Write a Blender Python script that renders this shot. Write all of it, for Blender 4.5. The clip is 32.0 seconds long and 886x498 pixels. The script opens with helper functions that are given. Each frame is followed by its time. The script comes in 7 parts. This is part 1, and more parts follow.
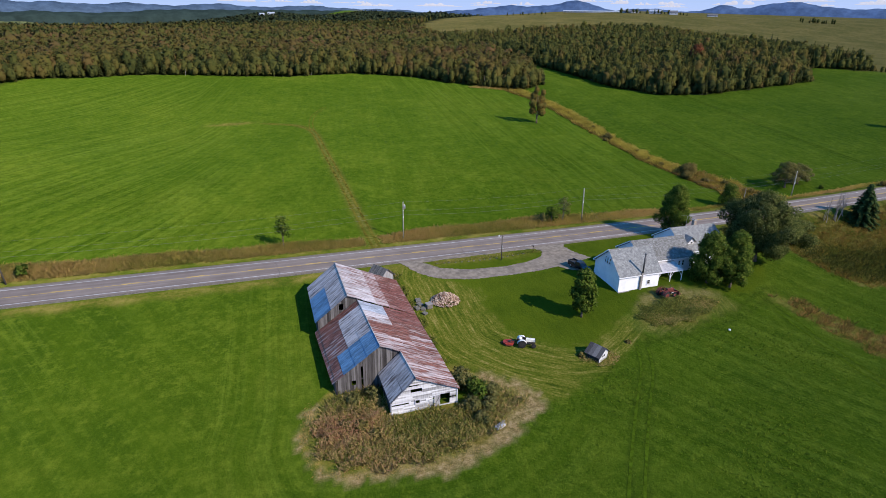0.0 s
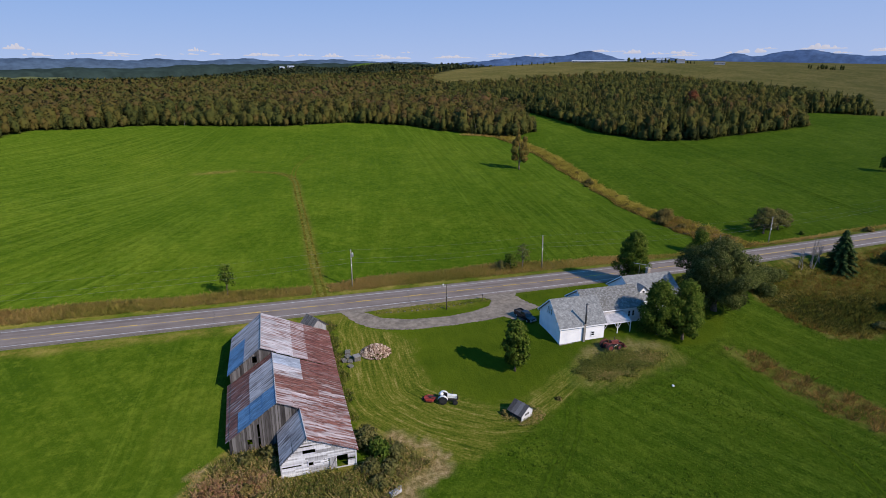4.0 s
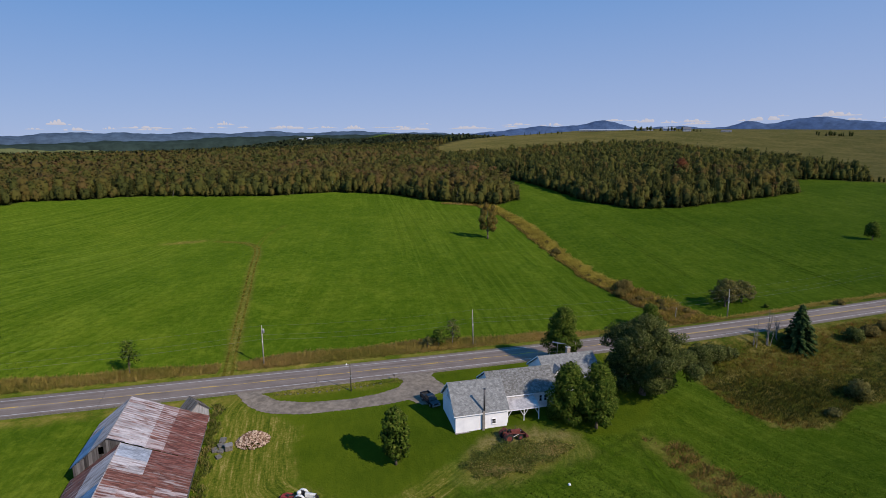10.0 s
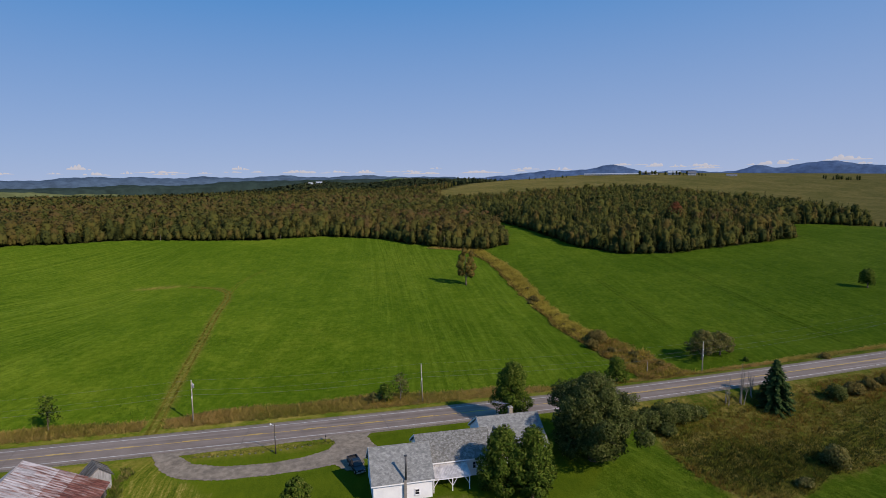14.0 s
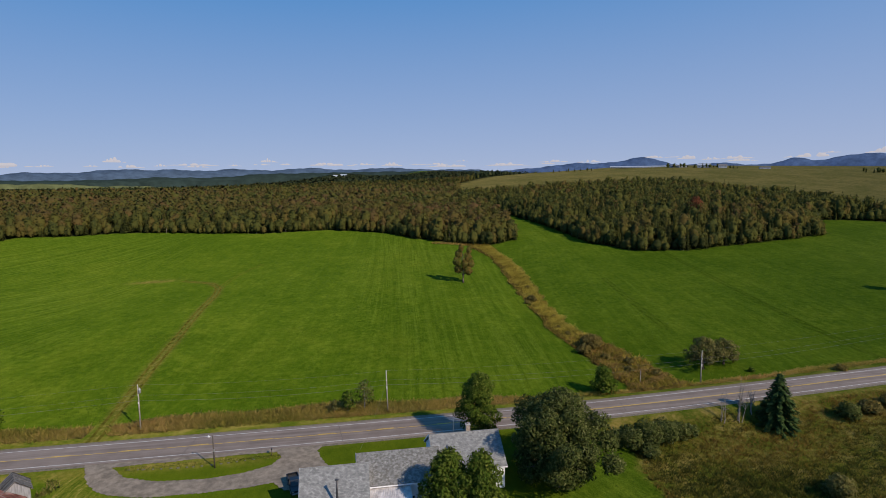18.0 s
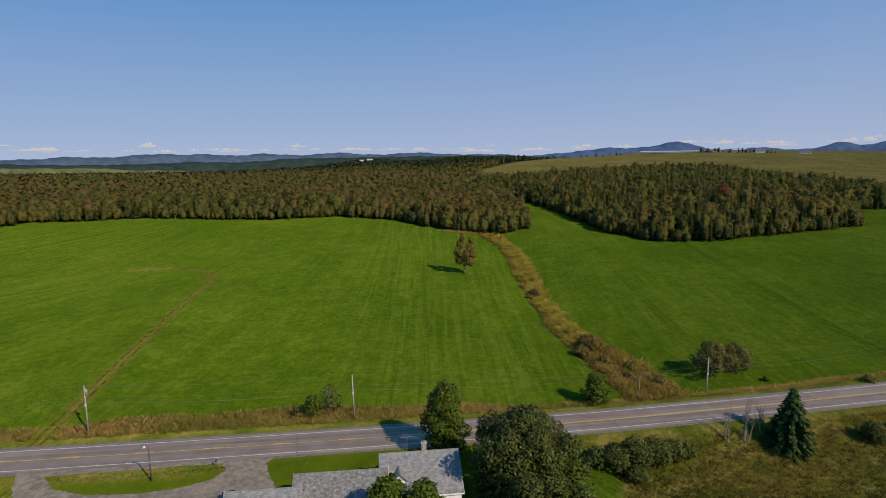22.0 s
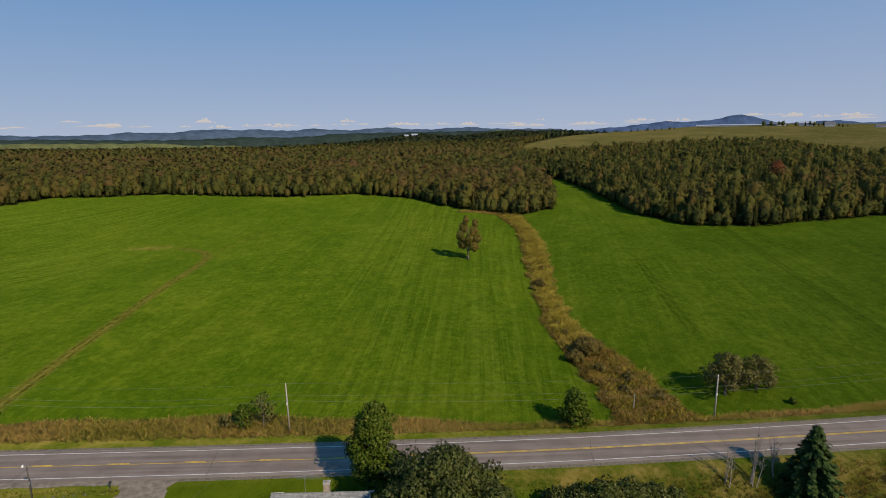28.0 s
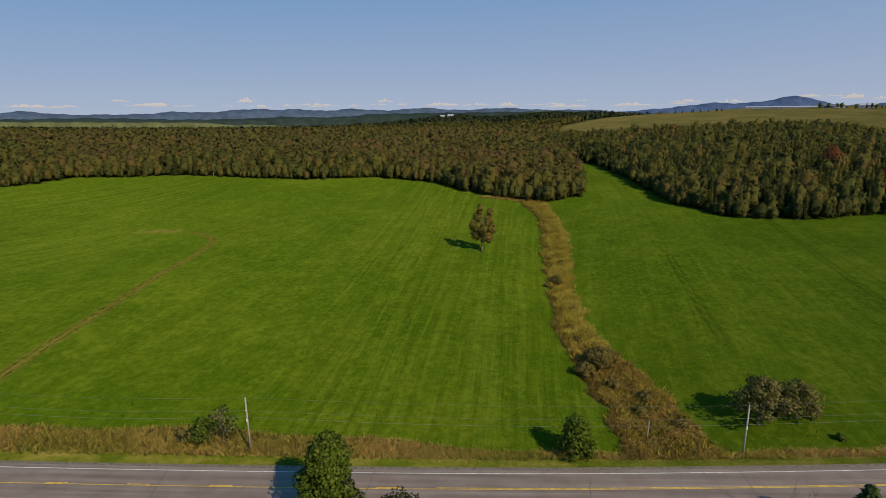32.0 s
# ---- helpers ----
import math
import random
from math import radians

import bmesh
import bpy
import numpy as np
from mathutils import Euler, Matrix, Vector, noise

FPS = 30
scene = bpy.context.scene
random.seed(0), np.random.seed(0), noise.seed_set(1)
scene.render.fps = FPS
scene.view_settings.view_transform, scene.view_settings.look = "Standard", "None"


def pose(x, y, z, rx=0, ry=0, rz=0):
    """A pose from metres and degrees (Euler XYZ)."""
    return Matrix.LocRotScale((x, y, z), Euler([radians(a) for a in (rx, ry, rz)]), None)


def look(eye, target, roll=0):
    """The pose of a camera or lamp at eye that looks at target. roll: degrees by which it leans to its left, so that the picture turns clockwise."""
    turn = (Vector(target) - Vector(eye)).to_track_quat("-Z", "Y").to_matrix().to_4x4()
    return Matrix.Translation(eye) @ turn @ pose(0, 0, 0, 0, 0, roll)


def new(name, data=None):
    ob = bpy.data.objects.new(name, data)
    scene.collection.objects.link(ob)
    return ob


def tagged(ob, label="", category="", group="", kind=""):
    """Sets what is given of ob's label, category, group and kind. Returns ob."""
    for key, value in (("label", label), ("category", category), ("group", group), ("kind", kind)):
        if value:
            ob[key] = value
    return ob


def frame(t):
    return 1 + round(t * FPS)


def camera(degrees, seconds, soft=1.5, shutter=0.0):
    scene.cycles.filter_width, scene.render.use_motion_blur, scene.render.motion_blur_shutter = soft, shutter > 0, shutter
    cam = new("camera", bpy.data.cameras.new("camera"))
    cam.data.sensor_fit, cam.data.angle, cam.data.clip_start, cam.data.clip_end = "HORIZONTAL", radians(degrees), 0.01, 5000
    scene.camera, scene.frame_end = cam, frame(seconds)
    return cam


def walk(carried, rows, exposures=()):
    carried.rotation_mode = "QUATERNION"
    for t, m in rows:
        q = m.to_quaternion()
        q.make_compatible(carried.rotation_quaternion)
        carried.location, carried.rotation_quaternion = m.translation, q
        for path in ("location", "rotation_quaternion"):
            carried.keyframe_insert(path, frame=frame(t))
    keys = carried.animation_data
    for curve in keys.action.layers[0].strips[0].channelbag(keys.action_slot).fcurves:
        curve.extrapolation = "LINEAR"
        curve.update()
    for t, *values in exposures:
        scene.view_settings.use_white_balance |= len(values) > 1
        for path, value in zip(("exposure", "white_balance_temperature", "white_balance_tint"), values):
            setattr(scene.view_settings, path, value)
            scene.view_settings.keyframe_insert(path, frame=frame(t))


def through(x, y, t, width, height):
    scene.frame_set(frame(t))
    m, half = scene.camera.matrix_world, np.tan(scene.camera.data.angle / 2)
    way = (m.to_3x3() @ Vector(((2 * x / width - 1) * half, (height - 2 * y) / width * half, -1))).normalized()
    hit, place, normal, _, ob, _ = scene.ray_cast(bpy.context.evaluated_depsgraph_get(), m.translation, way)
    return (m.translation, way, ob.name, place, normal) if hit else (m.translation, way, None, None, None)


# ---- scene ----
# ---------------------------------------------------------------- camera and path
cam = camera(78.05, 32.0, soft=0.9)
# seconds, place in metres, then turn to the left from north, tilt up and lean in degrees
PATH = [
    (0, -32.03, -125.14, 49.13, -18.81, -21.95, 1.00),
    (0.5, -29.86, -125.55, 49.07, -18.54, -21.35, 0.93),
    (1, -27.69, -125.93, 49.03, -18.29, -20.76, 0.80),
    (1.5, -25.54, -126.26, 49.00, -17.90, -20.14, 0.68),
    (2, -23.39, -126.54, 48.98, -17.63, -19.55, 0.60),
    (2.5, -21.25, -126.78, 48.96, -17.34, -18.97, 0.45),
    (3, -19.12, -126.96, 48.94, -17.14, -18.41, 0.43),
    (3.5, -16.99, -127.08, 48.95, -16.90, -17.88, 0.38),
    (4, -14.86, -127.17, 48.97, -16.70, -17.26, 0.28),
    (4.5, -12.74, -127.25, 49.00, -16.49, -16.69, 0.23),
    (5, -10.63, -127.31, 49.04, -16.28, -16.11, 0.18),
    (5.5, -8.51, -127.34, 49.09, -16.13, -15.51, 0.14),
    (6, -6.40, -127.41, 49.15, -15.90, -14.96, 0.06),
    (6.5, -4.30, -127.48, 49.23, -15.67, -14.32, -0.03),
    (7, -2.21, -127.57, 49.30, -15.44, -13.78, 0.02),
    (7.5, -0.11, -127.67, 49.38, -15.30, -13.18, -0.08),
    (8, 2.00, -127.76, 49.46, -15.19, -12.62, -0.15),
    (8.5, 4.12, -127.86, 49.53, -15.04, -12.09, -0.14),
    (9, 6.23, -127.94, 49.59, -14.79, -11.54, -0.20),
    (9.5, 8.34, -128.00, 49.64, -14.63, -10.97, -0.22),
    (10, 10.44, -128.03, 49.68, -14.49, -10.42, -0.25),
    (10.5, 12.53, -128.00, 49.73, -14.31, -9.88, -0.26),
    (11, 14.62, -127.90, 49.79, -14.12, -9.36, -0.23),
    (11.5, 16.71, -127.73, 49.85, -13.95, -8.81, -0.30),
    (12, 18.80, -127.47, 49.91, -13.74, -8.23, -0.28),
    (12.5, 20.90, -127.11, 49.97, -13.63, -7.66, -0.25),
    (13, 22.99, -126.67, 50.01, -13.49, -7.10, -0.30),
    (13.5, 25.05, -126.12, 50.03, -13.39, -6.49, -0.36),
    (14, 27.09, -125.49, 50.04, -13.29, -5.92, -0.29),
    (14.5, 29.08, -124.76, 50.06, -13.04, -5.42, -0.16),
    (15, 31.07, -124.07, 50.09, -12.79, -5.22, -0.24),
    (15.5, 33.03, -123.27, 50.11, -12.46, -5.44, -0.24),
    (16, 34.97, -122.41, 50.14, -12.15, -5.82, -0.21),
    (16.5, 36.85, -121.49, 50.16, -11.91, -6.20, -0.24),
    (17, 38.75, -120.56, 50.21, -11.24, -6.27, -0.17),
    (17.5, 40.61, -119.55, 50.26, -10.77, -6.49, -0.17),
    (18, 42.43, -118.46, 50.29, -10.41, -6.67, -0.16),
    (18.5, 44.21, -117.33, 50.32, -10.05, -6.87, -0.07),
    (19, 45.95, -116.16, 50.35, -9.85, -7.14, -0.05),
    (19.5, 47.65, -114.96, 50.41, -9.38, -7.27, -0.01),
    (20, 49.32, -113.76, 50.48, -8.96, -7.48, -0.01),
    (20.5, 50.97, -112.56, 50.55, -8.66, -7.66, -0.04),
    (21, 52.63, -111.35, 50.62, -8.26, -7.84, -0.00),
    (21.5, 54.30, -110.13, 50.69, -7.85, -8.05, -0.02),
    (22, 56.01, -108.89, 50.75, -7.34, -8.22, -0.04),
    (22.5, 57.75, -107.64, 50.80, -6.89, -8.41, 0.02),
    (23, 59.50, -106.38, 50.85, -6.50, -8.59, 0.05),
    (23.5, 61.26, -105.12, 50.90, -6.05, -8.83, 0.05),
    (24, 63.00, -103.87, 50.94, -5.71, -9.00, 0.10),
    (24.5, 64.71, -102.58, 50.97, -5.35, -9.24, 0.07),
    (25, 66.40, -101.25, 50.98, -4.93, -9.42, 0.07),
    (25.5, 68.05, -99.87, 50.99, -4.46, -9.68, 0.07),
    (26, 69.72, -98.47, 51.01, -3.94, -9.90, 0.04),
    (26.5, 71.34, -97.05, 51.01, -3.54, -10.11, 0.02),
    (27, 72.91, -95.58, 51.02, -3.15, -10.32, -0.03),
    (27.5, 74.42, -94.06, 51.03, -2.62, -10.58, -0.03),
    (28, 75.92, -92.54, 51.04, -2.15, -10.77, -0.06),
    (28.5, 77.34, -90.97, 51.05, -1.87, -10.94, -0.03),
    (29, 78.67, -89.35, 51.09, -1.70, -11.14, -0.10),
    (29.5, 79.91, -87.68, 51.14, -1.13, -11.37, -0.05),
    (30, 81.06, -85.95, 51.20, -0.32, -11.66, 0.13),
    (30.5, 82.12, -84.17, 51.28, 0.39, -11.92, 0.24),
    (31, 83.10, -82.33, 51.37, 0.92, -12.20, 0.33),
    (31.5, 84.03, -80.46, 51.45, 1.39, -12.57, 0.40),
    (32, 84.93, -78.57, 51.53, 1.73, -12.71, 0.32),
]


def heading(x, y, z, yaw, pitch, lean):
    a, b = radians(yaw), radians(pitch)
    ahead = Vector((-math.sin(a) * math.cos(b), math.cos(a) * math.cos(b), math.sin(b)))
    return look((x, y, z), Vector((x, y, z)) + 10 * ahead, lean)


walk(cam, [(t, heading(*row)) for t, *row in PATH], exposures=[(0, 0.16, 6600, 17), (2, 0.02, 6650, 17), (6, -0.18, 6800, 17), (14, -0.29, 7150, 17), (22, -0.27, 7600, 15), (32, -0.32, 8250, 13)])

# ---------------------------------------------------------------- light
SUN_WAY = Vector((0.477, -0.636, 0.606)).normalized()
sun = new("sun", bpy.data.lights.new("sun", "SUN"))
sun.data.energy, sun.data.angle, sun.data.color = 5.0, radians(0.55), (1.0, 0.915, 0.77)
sun.matrix_world = look((0, 0, 300), Vector((0, 0, 300)) - SUN_WAY)
world = bpy.data.worlds.new("sky")
scene.world = world
world.use_nodes = True
wn = world.node_tree.nodes
sky = wn.new("ShaderNodeTexSky")
sky.sky_type, sky.sun_disc = "NISHITA", False
sky.sun_elevation = math.asin(SUN_WAY.z)
sky.sun_rotation = math.atan2(SUN_WAY.x, SUN_WAY.y)
sky.altitude, sky.air_density, sky.dust_density, sky.ozone_density = 800, 1.0, 0.1, 2.0
wn["Background"].inputs["Strength"].default_value = 0.0755
# early autumn haze: paler towards the horizon and towards the sun's side
wl = world.node_tree.links
split = wn.new("ShaderNodeSeparateXYZ")
wl.new(wn.new("ShaderNodeTexCoord").outputs["Generated"], split.inputs[0])
side = wn.new("ShaderNodeMath")
side.operation, side.inputs[1].default_value = "MULTIPLY", -0.055
wl.new(split.outputs["X"], side.inputs[0])
rise = wn.new("ShaderNodeMath")
rise.operation = "ADD"
wl.new(split.outputs["Z"], rise.inputs[0])
wl.new(side.outputs[0], rise.inputs[1])
veil = wn.new("ShaderNodeValToRGB")
veil.color_ramp.elements[0].position, veil.color_ramp.elements[0].color = 0.0, (5.3, 7.5, 12.2, 1)
veil.color_ramp.elements[1].position, veil.color_ramp.elements[1].color = 0.36, (0.6, 4.2, 10.8, 1)
wl.new(rise.outputs[0], veil.inputs[0])
haze = wn.new("ShaderNodeMix")
haze.data_type = "RGBA"
haze.inputs[0].default_value = 0.88
wl.new(veil.outputs[0], haze.inputs[7])
wl.new(sky.outputs[0], haze.inputs[6])
world.node_tree.links.new(haze.outputs[2], wn["Background"].inputs["Color"])


# ---------------------------------------------------------------- materials
def mat_base(name, rough=0.8, metal=0.0, spec=0.3):
    m = bpy.data.materials.new(name)
    m.use_nodes = True
    p = m.node_tree.nodes["Principled BSDF"]
    p.inputs["Roughness"].default_value, p.inputs["Metallic"].default_value = rough, metal
    p.inputs["Specular IOR Level"].default_value = spec
    return m, m.node_tree, p


def put(nt, kind, **sockets):
    n = nt.nodes.new(kind)
    for key, value in sockets.items():
        s = n.inputs[int(key[1:])] if key[0] == "i" and key[1:].isdigit() else n.inputs[key.replace("_", " ")]
        if isinstance(value, bpy.types.NodeSocket):
            nt.links.new(value, s)
        else:
            s.default_value = value
    return n


def noise_of(nt, scale, detail=4.0, vector=None, rough=0.55):
    n = put(nt, "ShaderNodeTexNoise", Scale=scale, Detail=detail, Roughness=rough)
    if vector is not None:
        nt.links.new(vector, n.inputs["Vector"])
    return n.outputs["Fac"]


def ramp_of(nt, fac, stops):
    n = nt.nodes.new("ShaderNodeValToRGB")
    el = n.color_ramp.elements
    while len(el) < len(stops):
        el.new(0.5)
    for e, (at, col) in zip(el, stops):
        e.position, e.color = at, (*col, 1) if len(col) == 3 else col
    nt.links.new(fac, n.inputs[0])
    return n.outputs[0]


def mix(nt, fac, a, b, kind="MIX"):
    n = nt.nodes.new("ShaderNodeMix")
    n.data_type, n.blend_type = "RGBA", kind
    for s, v in ((n.inputs[0], fac), (n.inputs[6], a), (n.inputs[7], b)):
        if isinstance(v, bpy.types.NodeSocket):
            nt.links.new(v, s)
        else:
            s.default_value = v if not isinstance(v, tuple) else (*v, 1)
    return n.outputs[2]


def calc(nt, op, a, b=0.0, clamp=False):
    n = nt.nodes.new("ShaderNodeMath")
    n.operation, n.use_clamp = op, clamp
    for s, v in zip(n.inputs, (a, b)):
        if isinstance(v, bpy.types.NodeSocket):
            nt.links.new(v, s)
        else:
            s.default_value = v
    return n.outputs[0]


def here(nt, sx=1.0, sy=1.0, sz=1.0, turn=0.0):
    """Places in metres of the object, stretched."""
    c = nt.nodes.new("ShaderNodeTexCoord")
    m = nt.nodes.new("ShaderNodeMapping")
    m.inputs["Scale"].default_value = (sx, sy, sz)
    m.inputs["Rotation"].default_value = (0, 0, radians(turn))
    nt.links.new(c.outputs["Object"], m.inputs["Vector"])
    return m.outputs[0]


def relief(nt, p, height, strength=0.4, dist=0.05):
    b = put(nt, "ShaderNodeBump", Strength=strength, Distance=dist, Height=height)
    nt.links.new(b.outputs[0], p.inputs["Normal"])


def attr(nt, name):
    n = nt.nodes.new("ShaderNodeAttribute")
    n.attribute_name = name
    return n.outputs["Fac"]


def chance(nt):
    return nt.nodes.new("ShaderNodeObjectInfo").outputs["Random"]


def island(nt):
    return nt.nodes.new("ShaderNodeNewGeometry").outputs["Random Per Island"]


def plain(name, colour, rough=0.7, metal=0.0, spread=0.25, scale=3.0, spec=0.3, bump=0.2, per="none"):
    """A surface of one colour with two scales of unevenness."""
    m, nt, p = mat_base(name, rough, metal, spec)
    v = here(nt)
    f = calc(nt, "ADD", calc(nt, "MULTIPLY", noise_of(nt, scale, 5, v), 0.7), calc(nt, "MULTIPLY", noise_of(nt, scale * 7, 3, v), 0.3))
    if per != "none":
        f = calc(nt, "ADD", calc(nt, "MULTIPLY", f, 0.6), calc(nt, "MULTIPLY", chance(nt) if per == "object" else island(nt), 0.4))
    lo = tuple(c * (1 - spread) for c in colour)
    hi = tuple(min(1, c * (1 + spread)) for c in colour)
    nt.links.new(ramp_of(nt, f, [(0.38, lo), (0.62, hi)] if per == "none" else [(0.3, lo), (0.7, hi)]), p.inputs["Base Color"])
    if bump:
        relief(nt, p, f, bump, 0.03)
    return m


def foliage(name, stops, through=0.25, dark=0.55, scale=0.6, leaf=0.38):
    """Leaves: colour by clump and by tree, some light through them, shaded by the mass they belong to."""
    m, nt, p = mat_base(name, 0.8, 0.0, 0.04)
    f = calc(nt, "ADD", calc(nt, "MULTIPLY", attr(nt, "tint"), 1 - leaf), calc(nt, "MULTIPLY", island(nt), leaf))
    col = ramp_of(nt, f, stops)
    v = here(nt)
    col = mix(nt, calc(nt, "MULTIPLY", noise_of(nt, scale, 3, v), 0.5), col, mix(nt, 1.0, col, (dark, dark, dark), "MULTIPLY"))
    nt.links.new(col, p.inputs["Base Color"])
    lie = nt.nodes.new("ShaderNodeAttribute")
    lie.attribute_name = "lie"
    nt.links.new(lie.outputs["Vector"], p.inputs["Normal"])
    tr = put(nt, "ShaderNodeBsdfTranslucent", Color=col)
    ms = put(nt, "ShaderNodeMixShader", i0=through, i1=p.outputs[0], i2=tr.outputs[0])
    nt.links.new(ms.outputs[0], nt.nodes["Material Output"].inputs["Surface"])
    return m


def unit(v):
    return v / (np.linalg.norm(v, axis=-1, keepdims=True) + 1e-9)


# ---------------------------------------------------------------- mesh helpers
def quick_mesh(name, verts, faces, material, attrs=None, smooth=False):
    """A mesh from arrays; faces: an (n, 3) or (n, 4) array."""
    verts, faces = np.asarray(verts, np.float32), np.asarray(faces, np.int32)
    me = bpy.data.meshes.new(name)
    k = faces.shape[1]
    me.vertices.add(len(verts))
    me.vertices.foreach_set("co", verts.ravel())
    me.loops.add(faces.size)
    me.loops.foreach_set("vertex_index", faces.ravel())
    me.polygons.add(len(faces))
    me.polygons.foreach_set("loop_start", np.arange(0, faces.size, k, dtype=np.int32))
    me.polygons.foreach_set("loop_total", np.full(len(faces), k, np.int32))
    me.polygons.foreach_set("use_smooth", np.full(len(faces), smooth))
    me.update(calc_edges=True)
    for key, values in (attrs or {}).items():
        values = np.asarray(values, np.float32)
        a = me.attributes.new(key, "FLOAT" if values.ndim == 1 else "FLOAT_VECTOR", "POINT")
        a.data.foreach_set("value" if values.ndim == 1 else "vector", values.ravel())
    if material:
        me.materials.append(material)
    return me


class Geo:
    """Collects shapes, then makes one mesh of them."""

    def __init__(self):
        self.v, self.f = [], []

    def add(self, pts, faces):
        n = len(self.v)
        self.v += [tuple(p) for p in pts]
        self.f += [tuple(n + i for i in f) for f in faces]
        return self

    def box(self, c, s, turn=0.0, tilt=0.0, cut=0.0):
        """A box at its centre c of size s, its upright edges cut off by cut metres."""
        hx, hy, hz = s[0] / 2, s[1] / 2, s[2] / 2
        if cut > 0:
            ring = [(-hx + cut, -hy), (hx - cut, -hy), (hx, -hy + cut), (hx, hy - cut), (hx - cut, hy), (-hx + cut, hy), (-hx, hy - cut), (-hx, -hy + cut)]
        else:
            ring = [(-hx, -hy), (hx, -hy), (hx, hy), (-hx, hy)]
        m = Matrix.Translation(c) @ Matrix.Rotation(radians(turn), 4, "Z") @ Matrix.Rotation(radians(tilt), 4, "X")
        k = len(ring)
        pts = [m @ Vector((x, y, -hz)) for x, y in ring] + [m @ Vector((x, y, hz)) for x, y in ring]
        return self.add(pts, [tuple(range(k))[::-1], tuple(range(k, 2 * k))] + [(i, (i + 1) % k, k + (i + 1) % k, k + i) for i in range(k)])

    def rod(self, a, b, r0, r1=None, n=8):
        a, b = Vector(a), Vector(b)
        r1 = r0 if r1 is None else r1
        q = (b - a).to_track_quat("Z", "Y")
        ring = [Vector((math.cos(2 * math.pi * i / n), math.sin(2 * math.pi * i / n), 0)) for i in range(n)]
        pts = [a + q @ (p * r0) for p in ring] + [b + q @ (p * r1) for p in ring]
        return self.add(pts, [tuple(range(n))[::-1], tuple(range(n, 2 * n))] + [(i, (i + 1) % n, n + (i + 1) % n, n + i) for i in range(n)])

    def tube(self, points, radii, n=6):
        """One unbroken tube along the points."""
        pts = [Vector(p) for p in points]
        out = []
        for k, p in enumerate(pts):
            way = (pts[min(k + 1, len(pts) - 1)] - pts[max(k - 1, 0)]).normalized()
            q = way.to_track_quat("Z", "Y")
            r = radii if isinstance(radii, float) else radii[k]
            out += [p + q @ Vector((r * math.cos(2 * math.pi * i / n), r * math.sin(2 * math.pi * i / n), 0)) for i in range(n)]
        faces = [tuple(range(n))[::-1], tuple(range((len(pts) - 1) * n, len(pts) * n))]
        for k in range(len(pts) - 1):
            faces += [(k * n + i, k * n + (i + 1) % n, (k + 1) * n + (i + 1) % n, (k + 1) * n + i) for i in range(n)]
        return self.add(out, faces)

    def slab(self, corners, thick):
        """A plate: its upper corners in turn, and its thickness straight across."""
        c = [Vector(p) for p in corners]
        nrm = (c[1] - c[0]).cross(c[-1] - c[0]).normalized() * thick
        k = len(c)
        return self.add([p - nrm for p in c] + c, [tuple(range(k))[::-1], tuple(range(k, 2 * k))] + [(i, (i + 1) % k, k + (i + 1) % k, k + i) for i in range(k)])

    def lathe(self, c, axis, profile, n=16):
        """Rings of (distance along the axis, radius)."""
        c, axis = Vector(c), Vector(axis).normalized()
        q = axis.to_track_quat("Z", "Y")
        pts = []
        for d, r in profile:
            pts += [c + q @ Vector((r * math.cos(2 * math.pi * i / n), r * math.sin(2 * math.pi * i / n), d)) for i in range(n)]
        faces = [tuple(range(n))[::-1], tuple(range((len(profile) - 1) * n, len(profile) * n))]
        for k in range(len(profile) - 1):
            faces += [(k * n + i, k * n + (i + 1) % n, (k + 1) * n + (i + 1) % n, (k + 1) * n + i) for i in range(n)]
        return self.add(pts, faces)

    def mesh(self, name, material, smooth=False):
        me = bpy.data.meshes.new(name)
        me.from_pydata(self.v, [], self.f)
        me.materials.append(material)
        if smooth:
            me.polygons.foreach_set("use_smooth", np.ones(len(me.polygons), bool))
        me.update()
        return me


def thing(name, at, label, category, group="", kind="", turn=0.0):
    ob = new(name)
    ob.empty_display_size = 0.5
    ob.matrix_world = pose(*at, 0, 0, turn)
    return tagged(ob, label, category, group, kind)


def part(name, shape, material, parent, label="", smooth=False, at=None):
    """One mesh object under a thing or a part; its places are those of the parent, unless at moves it."""
    me = shape.mesh(name, material, smooth) if isinstance(shape, Geo) else shape
    ob = new(name, me)
    ob.parent = parent
    if at is not None:
        ob.matrix_basis = at
    return tagged(ob, label) if label else ob


# ---------------------------------------------------------------- lie of the land
def ramp(v, s=4.0):
    return 0.5 * (v + np.sqrt(v * v + s * s))


def bump(x, y, cx, cy, sx, sy):
    return np.exp(-0.5 * (((x - cx) / sx) ** 2 + ((y - cy) / sy) ** 2))


def sstep(v):
    v = np.clip(v, 0, 1)
    return v * v * (3 - 2 * v)


def road_y(x):
    return -9.35 + 1.39e-4 * np.maximum(x, 0) ** 2


def road_z(x):
    return -0.3 + 0.02 * ramp(x - 100, 20)


def ditch_x(y):
    return np.interp(y, (0, 14, 26, 40, 52, 75, 110, 140, 168, 200), (121.0, 120.6, 117.6, 114.8, 113.8, 115, 119.5, 123.5, 124.5, 121))


# hayfields let into the far woods: place, half widths and rise
FAR_FIELDS = [(30, 1930, 45, 60, 10)]


